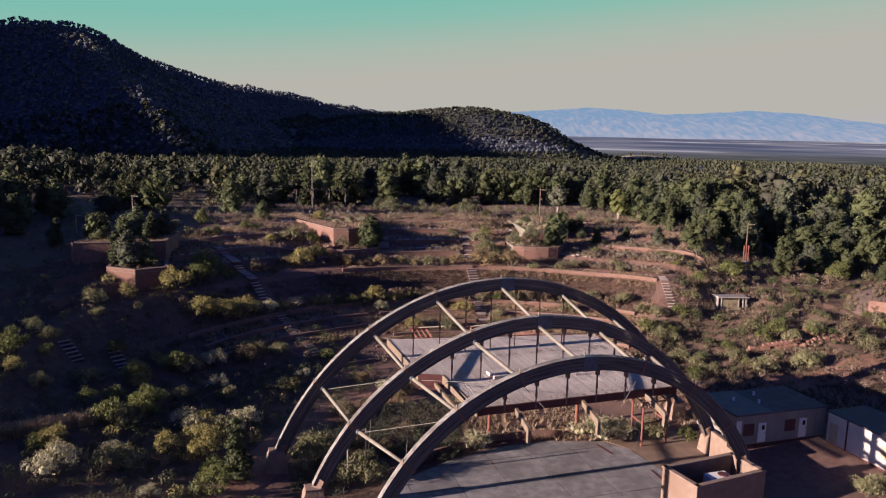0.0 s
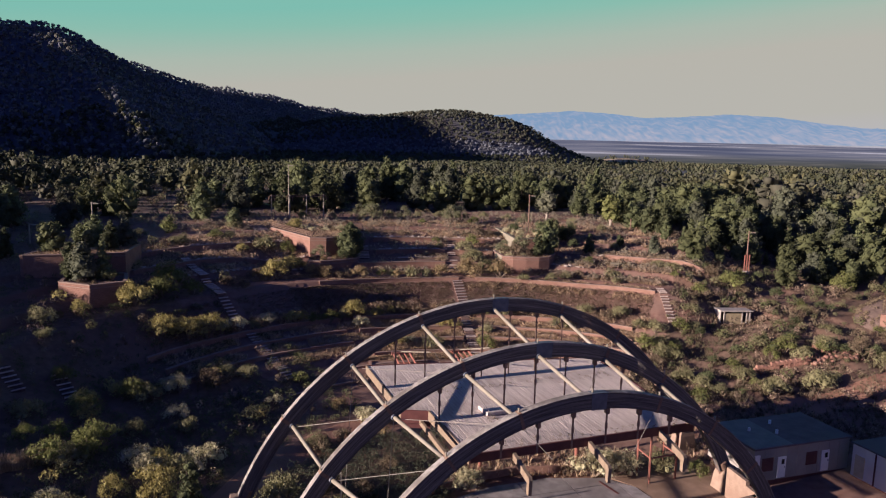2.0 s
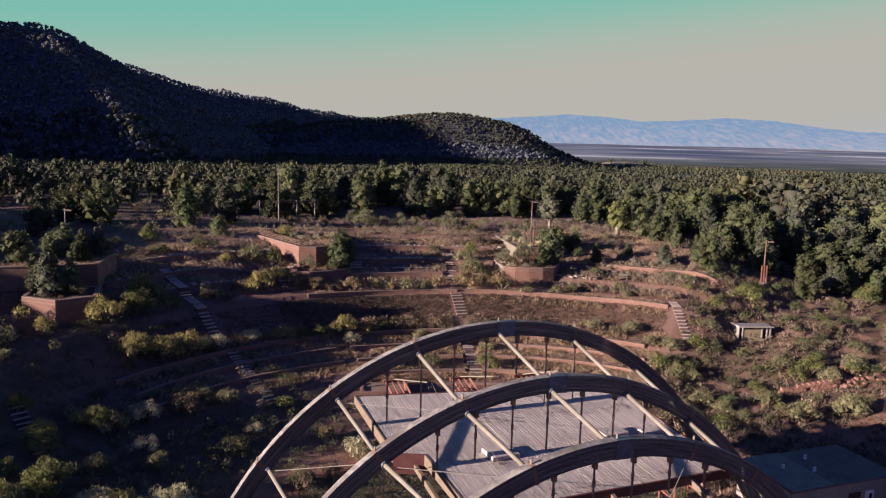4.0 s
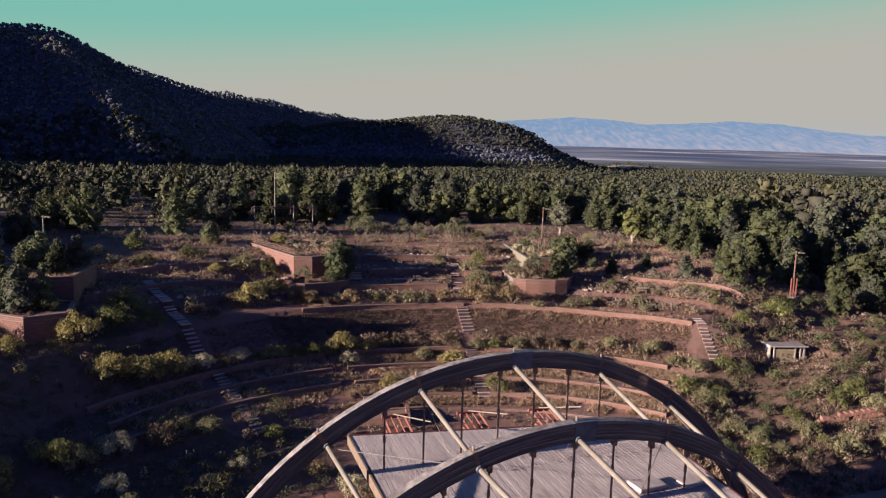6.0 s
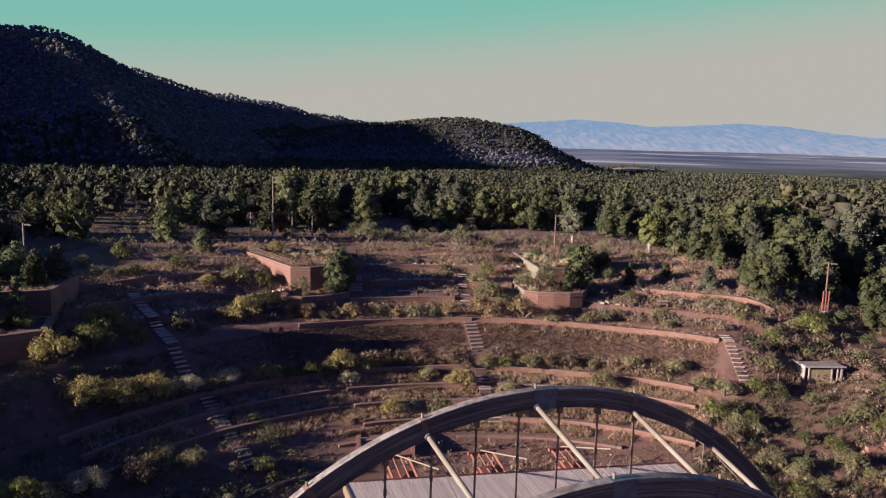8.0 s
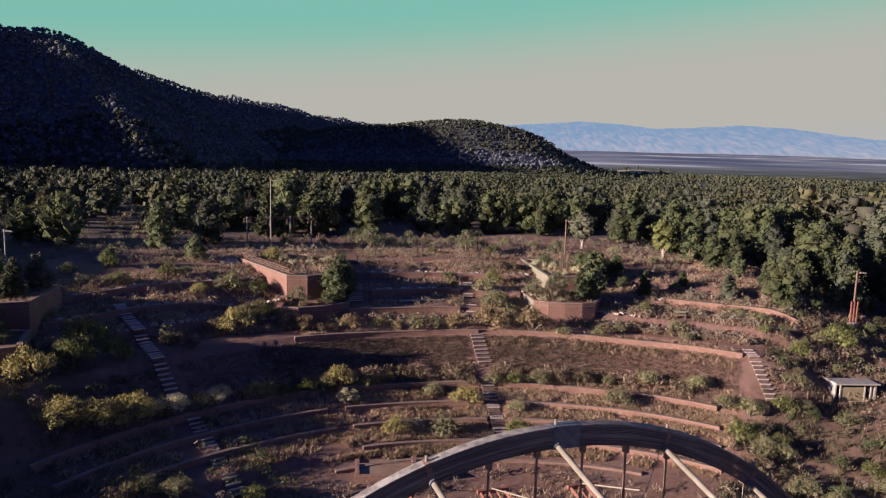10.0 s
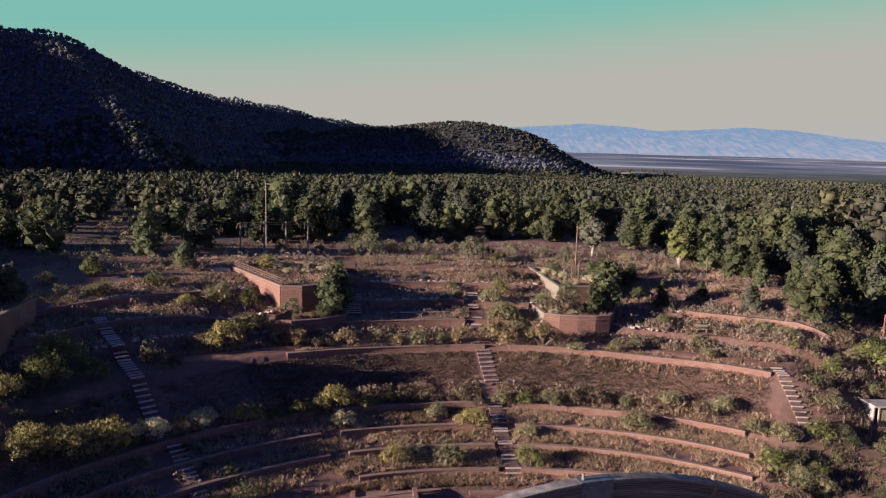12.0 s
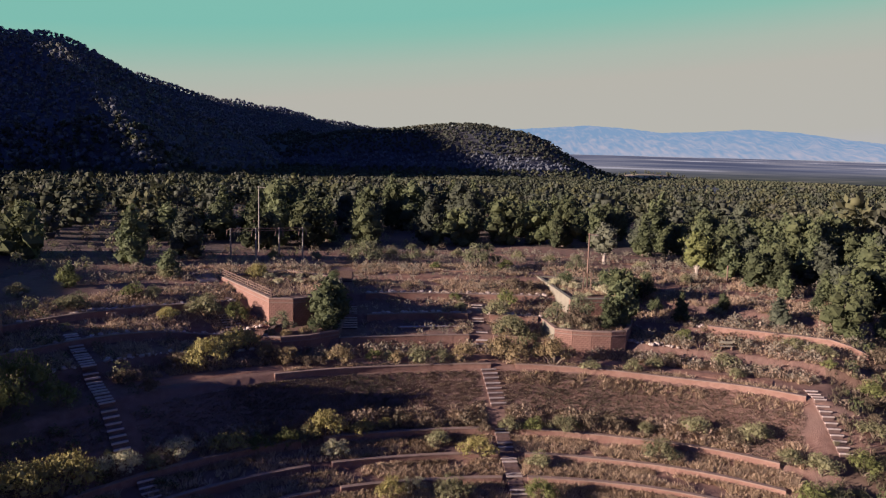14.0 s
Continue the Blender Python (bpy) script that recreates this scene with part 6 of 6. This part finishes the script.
rng = np.random.default_rng(29)
in_shade = lambda p: ((p[:, 0] > -13) & (p[:, 0] < 3.0 - 0.25 * (p[:, 1] - 126)) & (p[:, 1] > 124.5) & (p[:, 1] < 142.5))
strips = [in_ring(rng, int(300 * (r1 - r0) * abs(a1 - a0) / 33 * d), r0, r1, a0, a1) for r0, r1, a0, a1, d in (
    (35.8, 37.3, -26, 24, 2.2), (38.0, 41.0, -56, 33, 1.6), (41.7, 44.3, -56, 33, 1.8), (45.0, 47.7, -56, 32, 1.8), (48.3, 50.5, -40, 32, 1.6),
    (53.5, 55.1, 0, 31, 0.9), (58.8, 61.5, -40, 32, 1.4), (62.2, 67.2, -50, 40, 1.0), (68.0, 73.6, -50, 40, 1.0), (74.4, 80.5, -45, 40, 1.1), (83.5, 92, -35, 38, 0.9),
    (36.9, 37.35, -28, 32, 5.0), (40.6, 41.05, -40, 32, 5.0), (43.9, 44.35, -45, 32, 5.0), (47.2, 47.75, -45, 31, 4.0), (55.8, 56.4, -24, 31, 2.0), (67.1, 67.6, 21, 36, 5.0), (68.4, 69.0, 21, 36, 4.0))]
pts = np.concatenate(strips)
pts = pts[~in_shade(pts) | (rng.random(len(pts)) < 0.12)]
pts = pts[(pts[:, 0] > -9) | (pts[:, 1] > 112) | (rng.random(len(pts)) < 0.45)]
sizes = 0.55 + 0.65 * rng.random(len(pts))
tops = []
for corners, zt in ((((-28, 142), (-20, 129.5), (-13, 134), (-13, 142.5)), 14.82), (((14, 126), (21, 126.5), (23.5, 133), (13.5, 130.5)), 12.62), (((17, 136.5), (24.5, 137.5), (24.8, 148), (15.2, 147.4)), 14.52), (((-55.5, 106), (-50, 107.2), (-45, 117.4), (-55.5, 117.5)), 14.84), (((-50, 106.8), (-43.8, 109.6), (-45, 117.4), (-52, 117.4)), 14.84)):
    (xa, ya), (xb, yb), (xc, yc), (xd, yd) = corners
    u, v = rng.random(420), rng.random(420)
    x = (1 - u) * (1 - v) * xa + u * (1 - v) * xb + u * v * xc + (1 - u) * v * xd
    y = (1 - u) * (1 - v) * ya + u * (1 - v) * yb + u * v * yc + (1 - u) * v * yd
    tops.append(np.stack([x, y, 0 * x + zt], -1))
pts = np.concatenate([pts] + tops)
sizes = 0.55 + 0.65 * rng.random(len(pts))
clone_many("dry_grass", tuft(rng, 7, 0.46, 0.30, 0.042), pts, sizes, rng.random(len(pts)) * 6.3, M_GRASS, "tufts of dry straw-coloured grass on the terraces", "grass")
pts = np.concatenate([in_ring(rng, 15000, 48.3, 55.2, -30, 31.5, keep_all=True), in_ring(rng, 2600, 48.3, 55, -55, -30), in_ring(rng, 2500, 30, 37, -60, 55)])
clone_many("weeds", tuft(rng, 7, 0.20, 0.24, 0.045), pts, 0.4 + 0.6 * rng.random(len(pts)), rng.random(len(pts)) * 6.3, M_WEED, "low dark weeds covering the bare slope", "weeds")
yard = scatter(rng, 2300, 3, 31, 71.5, 96, lambda x, y: clear_of(x, y) & (np.hypot(x - BX, y - BY) < 31) & (np.abs(np.hypot(x - 3, y - 60) - 27) > 2.6) & ~((x > 18) & (y < 74)), 0.55)
clone_many("yard_grass", tuft(rng, 9, 0.6, 0.3, 0.04), yard, 0.6 + 0.6 * rng.random(len(yard)), rng.random(len(yard)) * 6.3, M_GRASS, "rough dry grass in the yard behind the stage", "grass")
flank = np.concatenate([in_ring(rng, 4600, 31, 66, 33, 76), in_ring(rng, 500, 26, 60, -115, -45)])
clone_many("flank_grass", tuft(rng, 9, 0.6, 0.3, 0.04), flank, 0.5 + 0.6 * rng.random(len(flank)), rng.random(len(flank)) * 6.3, M_FLANKGRASS, "rough brown grass between the shrubs", "grass")
under = scatter(rng, 2600, -13, 2.5, 57, 82, lambda x, y: clear_of(x, y) & (np.abs(np.hypot(x - 3, y - 60) - 24.5) > 2.4) & ~((x > -9) & (y < 66) & (x + 9 > (y - 55) * 0.2)) & (np.hypot(x + 4.3, y - 50.3) > 3) & (np.hypot(x + 10, y - 56.3) > 2.4), 0.68)
clone_many("yard_scrub", far_tree(rng, 70, 0.085, 1.3, 0.0, 0.36), under, 0.5 + 0.9 * rng.random(len(under)) ** 1.6, rng.random(len(under)) * 6.3, M_GREYTREE, "low dark scrub and dry grass beside the stage", "scrub")
litter = np.array([local(1.5 + 17 * rng.random(), (0.3, 4.6, 12.0)[i % 3] + 1.1 * rng.random(), ZD + 0.02) for i in range(170)])
clone_many("leaf_litter", far_tree(rng, 12, 0.22, 1.6), litter, 0.10 + 0.16 * rng.random(len(litter)), rng.random(len(litter)) * 6.3, M_BROWNBUSH, "dry leaf litter blown across the roof deck", "litter")
scrub_pts = np.concatenate([yard[::9], in_ring(rng, 420, 48.4, 50.2, -45, 31), in_ring(rng, 500, 58.9, 61.3, -42, 32), in_ring(rng, 260, 75, 80, -45, 40), in_ring(rng, 500, 84, 100, -50, 50),
                            in_ring(rng, 700, 31, 64, 34, 74), in_ring(rng, 420, 26, 62, -115, -40), in_ring(rng, 700, 60, 100, -95, -45), in_ring(rng, 500, 60, 80, 18, 50), in_ring(rng, 350, 62, 74, -50, -22), in_ring(rng, 200, 24, 33, -30, 40)])
clone_many("scrub", far_tree(rng, 26, 0.135, 1.2, 0.0, 0.40), scrub_pts, 0.5 + 0.9 * rng.random(len(scrub_pts)) ** 2, rng.random(len(scrub_pts)) * 6.3, M_WEED, "low grey-green scrub on red soil", "scrub")

dim = np.concatenate([in_ring(rng, 2600, 24, 50, -120, -34), in_ring(rng, 1500, 50, 76, -90, -38)])
clone_many("low_weeds", far_tree(rng, 30, 0.13, 1.35, 0.0, 0.40), dim, 0.35 + 0.8 * rng.random(len(dim)) ** 2, rng.random(len(dim)) * 6.3, M_OLIVE, "low dull green weeds on the shaded slope", "weeds")
ashen = np.concatenate([in_ring(rng, 420, 76, 83, -36, 36), in_ring(rng, 1700, 84, 108, -40, 34), in_ring(rng, 260, 58.8, 61.2, -24, 32), in_ring(rng, 260, 68.2, 73.5, 20, 40), in_ring(rng, 220, 62.5, 67, 10, 36), in_ring(rng, 160, 62, 74, -12, 6)])
clone_many("ashen_brush", far_tree(rng, 34, 0.12, 1.25, 0.0, 0.34), ashen, 0.5 + 0.9 * rng.random(len(ashen)) ** 1.6, rng.random(len(ashen)) * 6.3, M_ASHEN, "ash-grey dry brush and rabbitbrush on the terraces", "brush")
u_, v_ = rng.random(2400), rng.random(2400)
bank = np.stack([-43.5 + 12.5 * u_ - 1.1 * (v_ - 0.5), 59.5 + 12.0 * u_ + 1.2 * (v_ - 0.5)], -1)
bank = np.concatenate([bank, ground(bank[:, 0], bank[:, 1])[:, None]], 1)
clone_many("bank_grass", tuft(rng, 8, 0.8, 0.3, 0.05), bank, 0.6 + 0.6 * rng.random(len(bank)), rng.random(len(bank)) * 6.3, M_GRASS, "tall dry grass along a bank in the shaded slope", "grass")

# pale stones set along the upper terraces
edging = np.concatenate([in_ring(rng, n, r - 0.3, r + 0.5, a0, a1, keep_all=True) for n, r, a0, a1 in ((120, 62.3, -46, -22), (150, 68.0, -48, -22), (150, 74.6, -50, -22), (110, 68.0, -13, 5), (130, 74.6, -13, 6), (60, 62.3, 8, 20), (140, 68.4, 20, 36))])
clone_many("edging_stones", Geo().box((0, 0, 0.08), (0.42, 0.3, 0.26), (1, 0.15), 0.07), edging, 0.45 + 0.9 * rng.random(len(edging)) ** 2, rng.random(len(edging)) * 6.3, M_EDGESTONE, "pale stones scattered along the terrace edges", "stones")

# ---- far distance: hazy range, plain and evening sky ----


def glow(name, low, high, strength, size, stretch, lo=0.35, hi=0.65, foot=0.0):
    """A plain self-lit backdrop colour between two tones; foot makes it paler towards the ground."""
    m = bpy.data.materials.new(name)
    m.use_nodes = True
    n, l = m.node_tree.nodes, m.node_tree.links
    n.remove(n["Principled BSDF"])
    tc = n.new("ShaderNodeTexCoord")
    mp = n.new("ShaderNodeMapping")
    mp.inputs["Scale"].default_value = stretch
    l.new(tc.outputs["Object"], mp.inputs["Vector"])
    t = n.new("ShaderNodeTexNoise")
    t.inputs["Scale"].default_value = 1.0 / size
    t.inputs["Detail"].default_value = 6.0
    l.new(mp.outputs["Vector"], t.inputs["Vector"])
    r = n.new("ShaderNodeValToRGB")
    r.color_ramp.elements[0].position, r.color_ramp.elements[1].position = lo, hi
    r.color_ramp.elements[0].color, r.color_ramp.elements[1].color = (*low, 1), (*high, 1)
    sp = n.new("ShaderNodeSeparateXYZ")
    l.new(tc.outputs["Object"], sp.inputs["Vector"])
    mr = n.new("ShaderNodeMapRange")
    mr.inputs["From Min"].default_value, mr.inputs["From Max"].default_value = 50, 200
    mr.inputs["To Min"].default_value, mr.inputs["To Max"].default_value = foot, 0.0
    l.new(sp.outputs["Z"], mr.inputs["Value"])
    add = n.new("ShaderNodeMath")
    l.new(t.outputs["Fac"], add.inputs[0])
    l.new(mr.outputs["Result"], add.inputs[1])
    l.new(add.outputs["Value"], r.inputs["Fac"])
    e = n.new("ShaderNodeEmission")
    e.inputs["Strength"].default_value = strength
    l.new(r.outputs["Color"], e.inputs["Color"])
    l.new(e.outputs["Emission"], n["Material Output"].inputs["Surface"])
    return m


def sky_glow(name):
    """Evening sky opposite the sun: warm grey above the horizon, passing into green-blue higher up."""
    m = bpy.data.materials.new(name)
    m.use_nodes = True
    n, l = m.node_tree.nodes, m.node_tree.links
    n.remove(n["Principled BSDF"])
    tc = n.new("ShaderNodeTexCoord")
    sp = n.new("ShaderNodeSeparateXYZ")
    l.new(tc.outputs["Object"], sp.inputs["Vector"])
    tilt = n.new("ShaderNodeMath")
    tilt.operation = "MULTIPLY_ADD"
    tilt.inputs[1].default_value = -0.085
    l.new(sp.outputs["X"], tilt.inputs[0])
    l.new(sp.outputs["Z"], tilt.inputs[2])
    mr = n.new("ShaderNodeMapRange")
    mr.inputs["From Min"].default_value, mr.inputs["From Max"].default_value = -200, 950
    l.new(tilt.outputs["Value"], mr.inputs["Value"])
    r = n.new("ShaderNodeValToRGB")
    stops = ((0.0, (0.45, 0.46, 0.43)), (0.22, (0.450, 0.456, 0.345)), (0.58, (0.450, 0.456, 0.335)), (0.73, (0.385, 0.476, 0.34)), (0.90, (0.24, 0.498, 0.345)), (1.0, (0.195, 0.498, 0.352)))
    while len(r.color_ramp.elements) < len(stops):
        r.color_ramp.elements.new(0.5)
    for el, (p, c) in zip(r.color_ramp.elements, stops):
        el.position, el.color = p, (*c, 1)
    l.new(mr.outputs["Result"], r.inputs["Fac"])
    e = n.new("ShaderNodeEmission")
    e.inputs["Strength"].default_value = 0.406
    l.new(r.outputs["Color"], e.inputs["Color"])
    l.new(e.outputs["Emission"], n["Material Output"].inputs["Surface"])
    return m


def shell(radius, a0, a1, n, low, high):
    """A strip of a round wall about the origin: low and high give its edges at each bearing."""
    g = Geo()
    for i in range(n + 1):
        a = radians(a0 + (a1 - a0) * i / n)
        x, y = radius * math.sin(a), radius * math.cos(a)
        g.v += [(x, y, low), (x, y, high(a0 + (a1 - a0) * i / n) if callable(high) else high)]
        if i:
            k = 2 * i
            g.f.append((k - 2, k, k + 1, k - 1))
    return g


solid("backdrop_sky", shell(4900, -62, 62, 60, -400, 2400), sky_glow("evening_sky"), "plain evening sky, warm grey below and green-blue above", "sky", kind="structure")


def range_mesh():
    """The far range: rows of spurs that rise to an uneven skyline."""
    g = Geo()
    n, m_ = 260, 14
    for j in range(m_):
        f = j / (m_ - 1)
        rad = 3900 + 800 * f
        for i in range(n):
            deg = -8 + 52 * i / (n - 1)
            a = radians(deg)
            crest = float(np.interp(deg, (-8, 5, 8, 11.5, 14.8, 17, 20, 23.3, 26.7, 29.5, 32, 44), (150, 198, 214, 236, 220, 198, 206, 224, 207, 172, 150, 110)))
            crest += 4 * noise.noise((deg * 0.9, 1.0, 0.0)) + 3 * noise.noise((deg * 3.1, 2.0, 0.0))
            spur = 26 * noise.noise((deg * 1.1, f * 2.2, 3.0)) + 16 * noise.noise((deg * 2.7, f * 4.0, 7.0))
            z = 54 + (crest - 46) * f ** 0.8 + spur * math.sin(math.pi * f)
            g.v.append((rad * math.sin(a), rad * math.cos(a), z))
    for j in range(m_ - 1):
        for i in range(n - 1):
            k = j * n + i
            g.f.append((k, k + 1, k + n + 1, k + n))
    return g


# haze is put into this self-lit colour, paler at the range's foot
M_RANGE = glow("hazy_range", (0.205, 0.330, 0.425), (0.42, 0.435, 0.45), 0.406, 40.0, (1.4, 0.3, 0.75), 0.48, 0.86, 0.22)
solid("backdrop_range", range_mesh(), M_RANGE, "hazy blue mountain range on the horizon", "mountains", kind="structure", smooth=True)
def plain_glow(name):
    """The far plain, self-lit with haze in its colours: olive scrub near by, then blue-grey flats with pale bands."""
    m = bpy.data.materials.new(name)
    m.use_nodes = True
    n, l = m.node_tree.nodes, m.node_tree.links
    n.remove(n["Principled BSDF"])
    tc = n.new("ShaderNodeTexCoord")
    sp = n.new("ShaderNodeSeparateXYZ")
    l.new(tc.outputs["Object"], sp.inputs["Vector"])

    def bands(size, stretch, stops):
        mp = n.new("ShaderNodeMapping")
        mp.inputs["Scale"].default_value = stretch
        l.new(tc.outputs["Object"], mp.inputs["Vector"])
        t = n.new("ShaderNodeTexNoise")
        t.inputs["Scale"].default_value = 1.0 / size
        t.inputs["Detail"].default_value = 5.0
        l.new(mp.outputs["Vector"], t.inputs["Vector"])
        r = n.new("ShaderNodeValToRGB")
        while len(r.color_ramp.elements) < len(stops):
            r.color_ramp.elements.new(0.5)
        for el, (p, c) in zip(r.color_ramp.elements, stops):
            el.position, el.color = p, (*c, 1)
        l.new(t.outputs["Fac"], r.inputs["Fac"])
        return r.outputs["Color"]

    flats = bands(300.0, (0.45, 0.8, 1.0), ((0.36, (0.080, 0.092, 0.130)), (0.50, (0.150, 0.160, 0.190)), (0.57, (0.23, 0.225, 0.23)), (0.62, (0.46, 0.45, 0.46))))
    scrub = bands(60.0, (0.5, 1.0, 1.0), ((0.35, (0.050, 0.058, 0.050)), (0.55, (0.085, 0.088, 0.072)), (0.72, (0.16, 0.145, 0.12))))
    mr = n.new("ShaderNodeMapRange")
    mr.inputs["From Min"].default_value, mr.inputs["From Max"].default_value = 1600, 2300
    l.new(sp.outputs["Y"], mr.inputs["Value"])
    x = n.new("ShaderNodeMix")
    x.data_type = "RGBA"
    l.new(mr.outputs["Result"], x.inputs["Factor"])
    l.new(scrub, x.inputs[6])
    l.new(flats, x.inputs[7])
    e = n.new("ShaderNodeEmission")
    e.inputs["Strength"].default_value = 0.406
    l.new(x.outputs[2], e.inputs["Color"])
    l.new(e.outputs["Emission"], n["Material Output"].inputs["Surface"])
    return m


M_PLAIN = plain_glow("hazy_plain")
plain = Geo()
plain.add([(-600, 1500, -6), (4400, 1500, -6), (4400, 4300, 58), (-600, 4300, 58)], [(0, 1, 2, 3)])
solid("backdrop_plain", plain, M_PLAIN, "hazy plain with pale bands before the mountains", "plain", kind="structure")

# ---- pieces: deck boards and wall blocks ----
poly = [Vector(((x - DX) * E1.x + (y - DY) * E1.y, (x - DX) * E2.x + (y - DY) * E2.y)) for x, y in ROOF_POLY]


def spans(a):
    """Where a line at a crosses the deck, as pairs of b."""
    hits = []
    for i in range(len(poly)):
        p, q = poly[i], poly[(i + 1) % len(poly)]
        if (p.x - a) * (q.x - a) < 0:
            hits.append(p.y + (q.y - p.y) * (a - p.x) / (q.x - p.x))
    hits.sort()
    return list(zip(hits[::2], hits[1::2]))




def clipped(cell, area):
    """The part of a convex cell inside a convex area, both anticlockwise."""
    out = cell
    for i in range(len(area)):
        (ax, ay), (bx, by) = area[i], area[(i + 1) % len(area)]
        inside = lambda p: (bx - ax) * (p[1] - ay) - (by - ay) * (p[0] - ax) >= 0
        res = []
        for j in range(len(out)):
            p, q = out[j], out[(j + 1) % len(out)]
            if inside(p) != inside(q):
                d0 = (bx - ax) * (p[1] - ay) - (by - ay) * (p[0] - ax)
                d1 = (bx - ax) * (q[1] - ay) - (by - ay) * (q[0] - ax)
                t = d0 / (d0 - d1)
                cut = (p[0] + (q[0] - p[0]) * t, p[1] + (q[1] - p[1]) * t)
                res += [p, cut] if inside(p) else [cut]
            elif inside(p):
                res.append(p)
        out = res
        if len(out) < 3:
            return []
    return out


for i in range(-5, 8):
    for j in range(-6, 6):
        a0, b0 = i * 4.6 + 1.0, j * 4.6 + 2.0
        cell = [local2(a0 + 0.03, b0 + 0.03), local2(a0 + 4.57, b0 + 0.03), local2(a0 + 4.57, b0 + 4.57), local2(a0 + 0.03, b0 + 4.57)]
        shape = clipped(cell, STAGE_POLY)
        if shape:
            part("slab", Geo().prism(shape, -0.1, 0.12 + 0.004 * ((i * 3 + j * 5) % 4)), M_CONCRETE, stage)
for (xa, ya), (xb, yb) in (((21.2, 64.8), (22.2, 61.0)), ((17.0, 70.6), (18.2, 68.2))):
    a, b = Vector((xa, ya)), Vector((xb, yb))
    d = (b - a).normalized()
    part("trench_slot", Geo().box(((xa + xb) / 2, (ya + yb) / 2, 0.13), ((b - a).length, 0.22, 0.04), (d.x, d.y)), M_FASCIA, stage, "dark open trench slot")
boards = {}
rnd = random.Random(4)
a = min(p.x for p in poly) + 0.15
count = 0
BW = 0.295
while a < max(p.x for p in poly):
    for b0, b1 in spans(a):
        cuts = [b0] + sorted(b0 + (b1 - b0) * (f + 0.12 * (rnd.random() - 0.5)) for f in ((0.34, 0.67) if b1 - b0 > 9 else ())) + [b1]
        for c0, c1 in zip(cuts, cuts[1:]):
            g = Geo().box((0, 0, 0), (BW - 0.025, c1 - c0 - 0.02, 0.05), (1, 0), 0.006)
            ob = new("board", g.mesh("board", M_BOARD))
            ob.parent = roof
            x, y, z = local(a, (c0 + c1) / 2, ZD - 0.025 + 0.012 * rnd.random())
            ob.matrix_basis = Matrix.LocRotScale((x, y, z), Euler((0.0015 * (rnd.random() - 0.5), 0.01 * (rnd.random() - 0.5), math.atan2(E1.y, E1.x) + 0.004 * (rnd.random() - 0.5))), (1, 1, 1))
            count += 1
    a += BW

# split-faced blocks in courses on the planters' outer faces
LB, HB = 0.46, 0.23
block_mesh = Geo().box((0, 0, 0), (LB - 0.010, 0.10, HB - 0.009), (1, 0), 0.008).mesh("block", M_BLOCK)
for ob, a0, d, outw, ln, z0, z1 in BLOCK_FACES:
    low = max(z0, min(at_ground(a0.x, a0.y), at_ground(a0.x + d.x * ln, a0.y + d.y * ln)) - 0.3)
    rows_n = int((z1 - low) / HB)
    made = 0
    for rrow in range(rows_n):
        per = max(1, round(ln / LB))
        wide = ln / per
        cuts = list(range(per + 1)) if rrow % 2 == 0 else [0] + [k + 0.5 for k in range(per)] + [per]
        for k0, k1 in zip(cuts, cuts[1:]):
            if made >= 290:
                break
            u = (k0 + k1) / 2 * wide
            x, y = a0.x + d.x * u, a0.y + d.y * u
            zc = z1 - 0.02 - (rrow + 0.5) * HB
            if zc < at_ground(x + outw.x * 0.4, y + outw.y * 0.4) - 0.15:
                continue
            b = new("block", block_mesh)
            b.parent = ob
            proud = 0.018 + 0.012 * rnd.random()
            b.matrix_basis = Matrix.LocRotScale((x + outw.x * proud, y + outw.y * proud, zc), Euler((0, 0, math.atan2(d.y, d.x))), (wide * (k1 - k0) / LB, 1, 1))
            made += 1
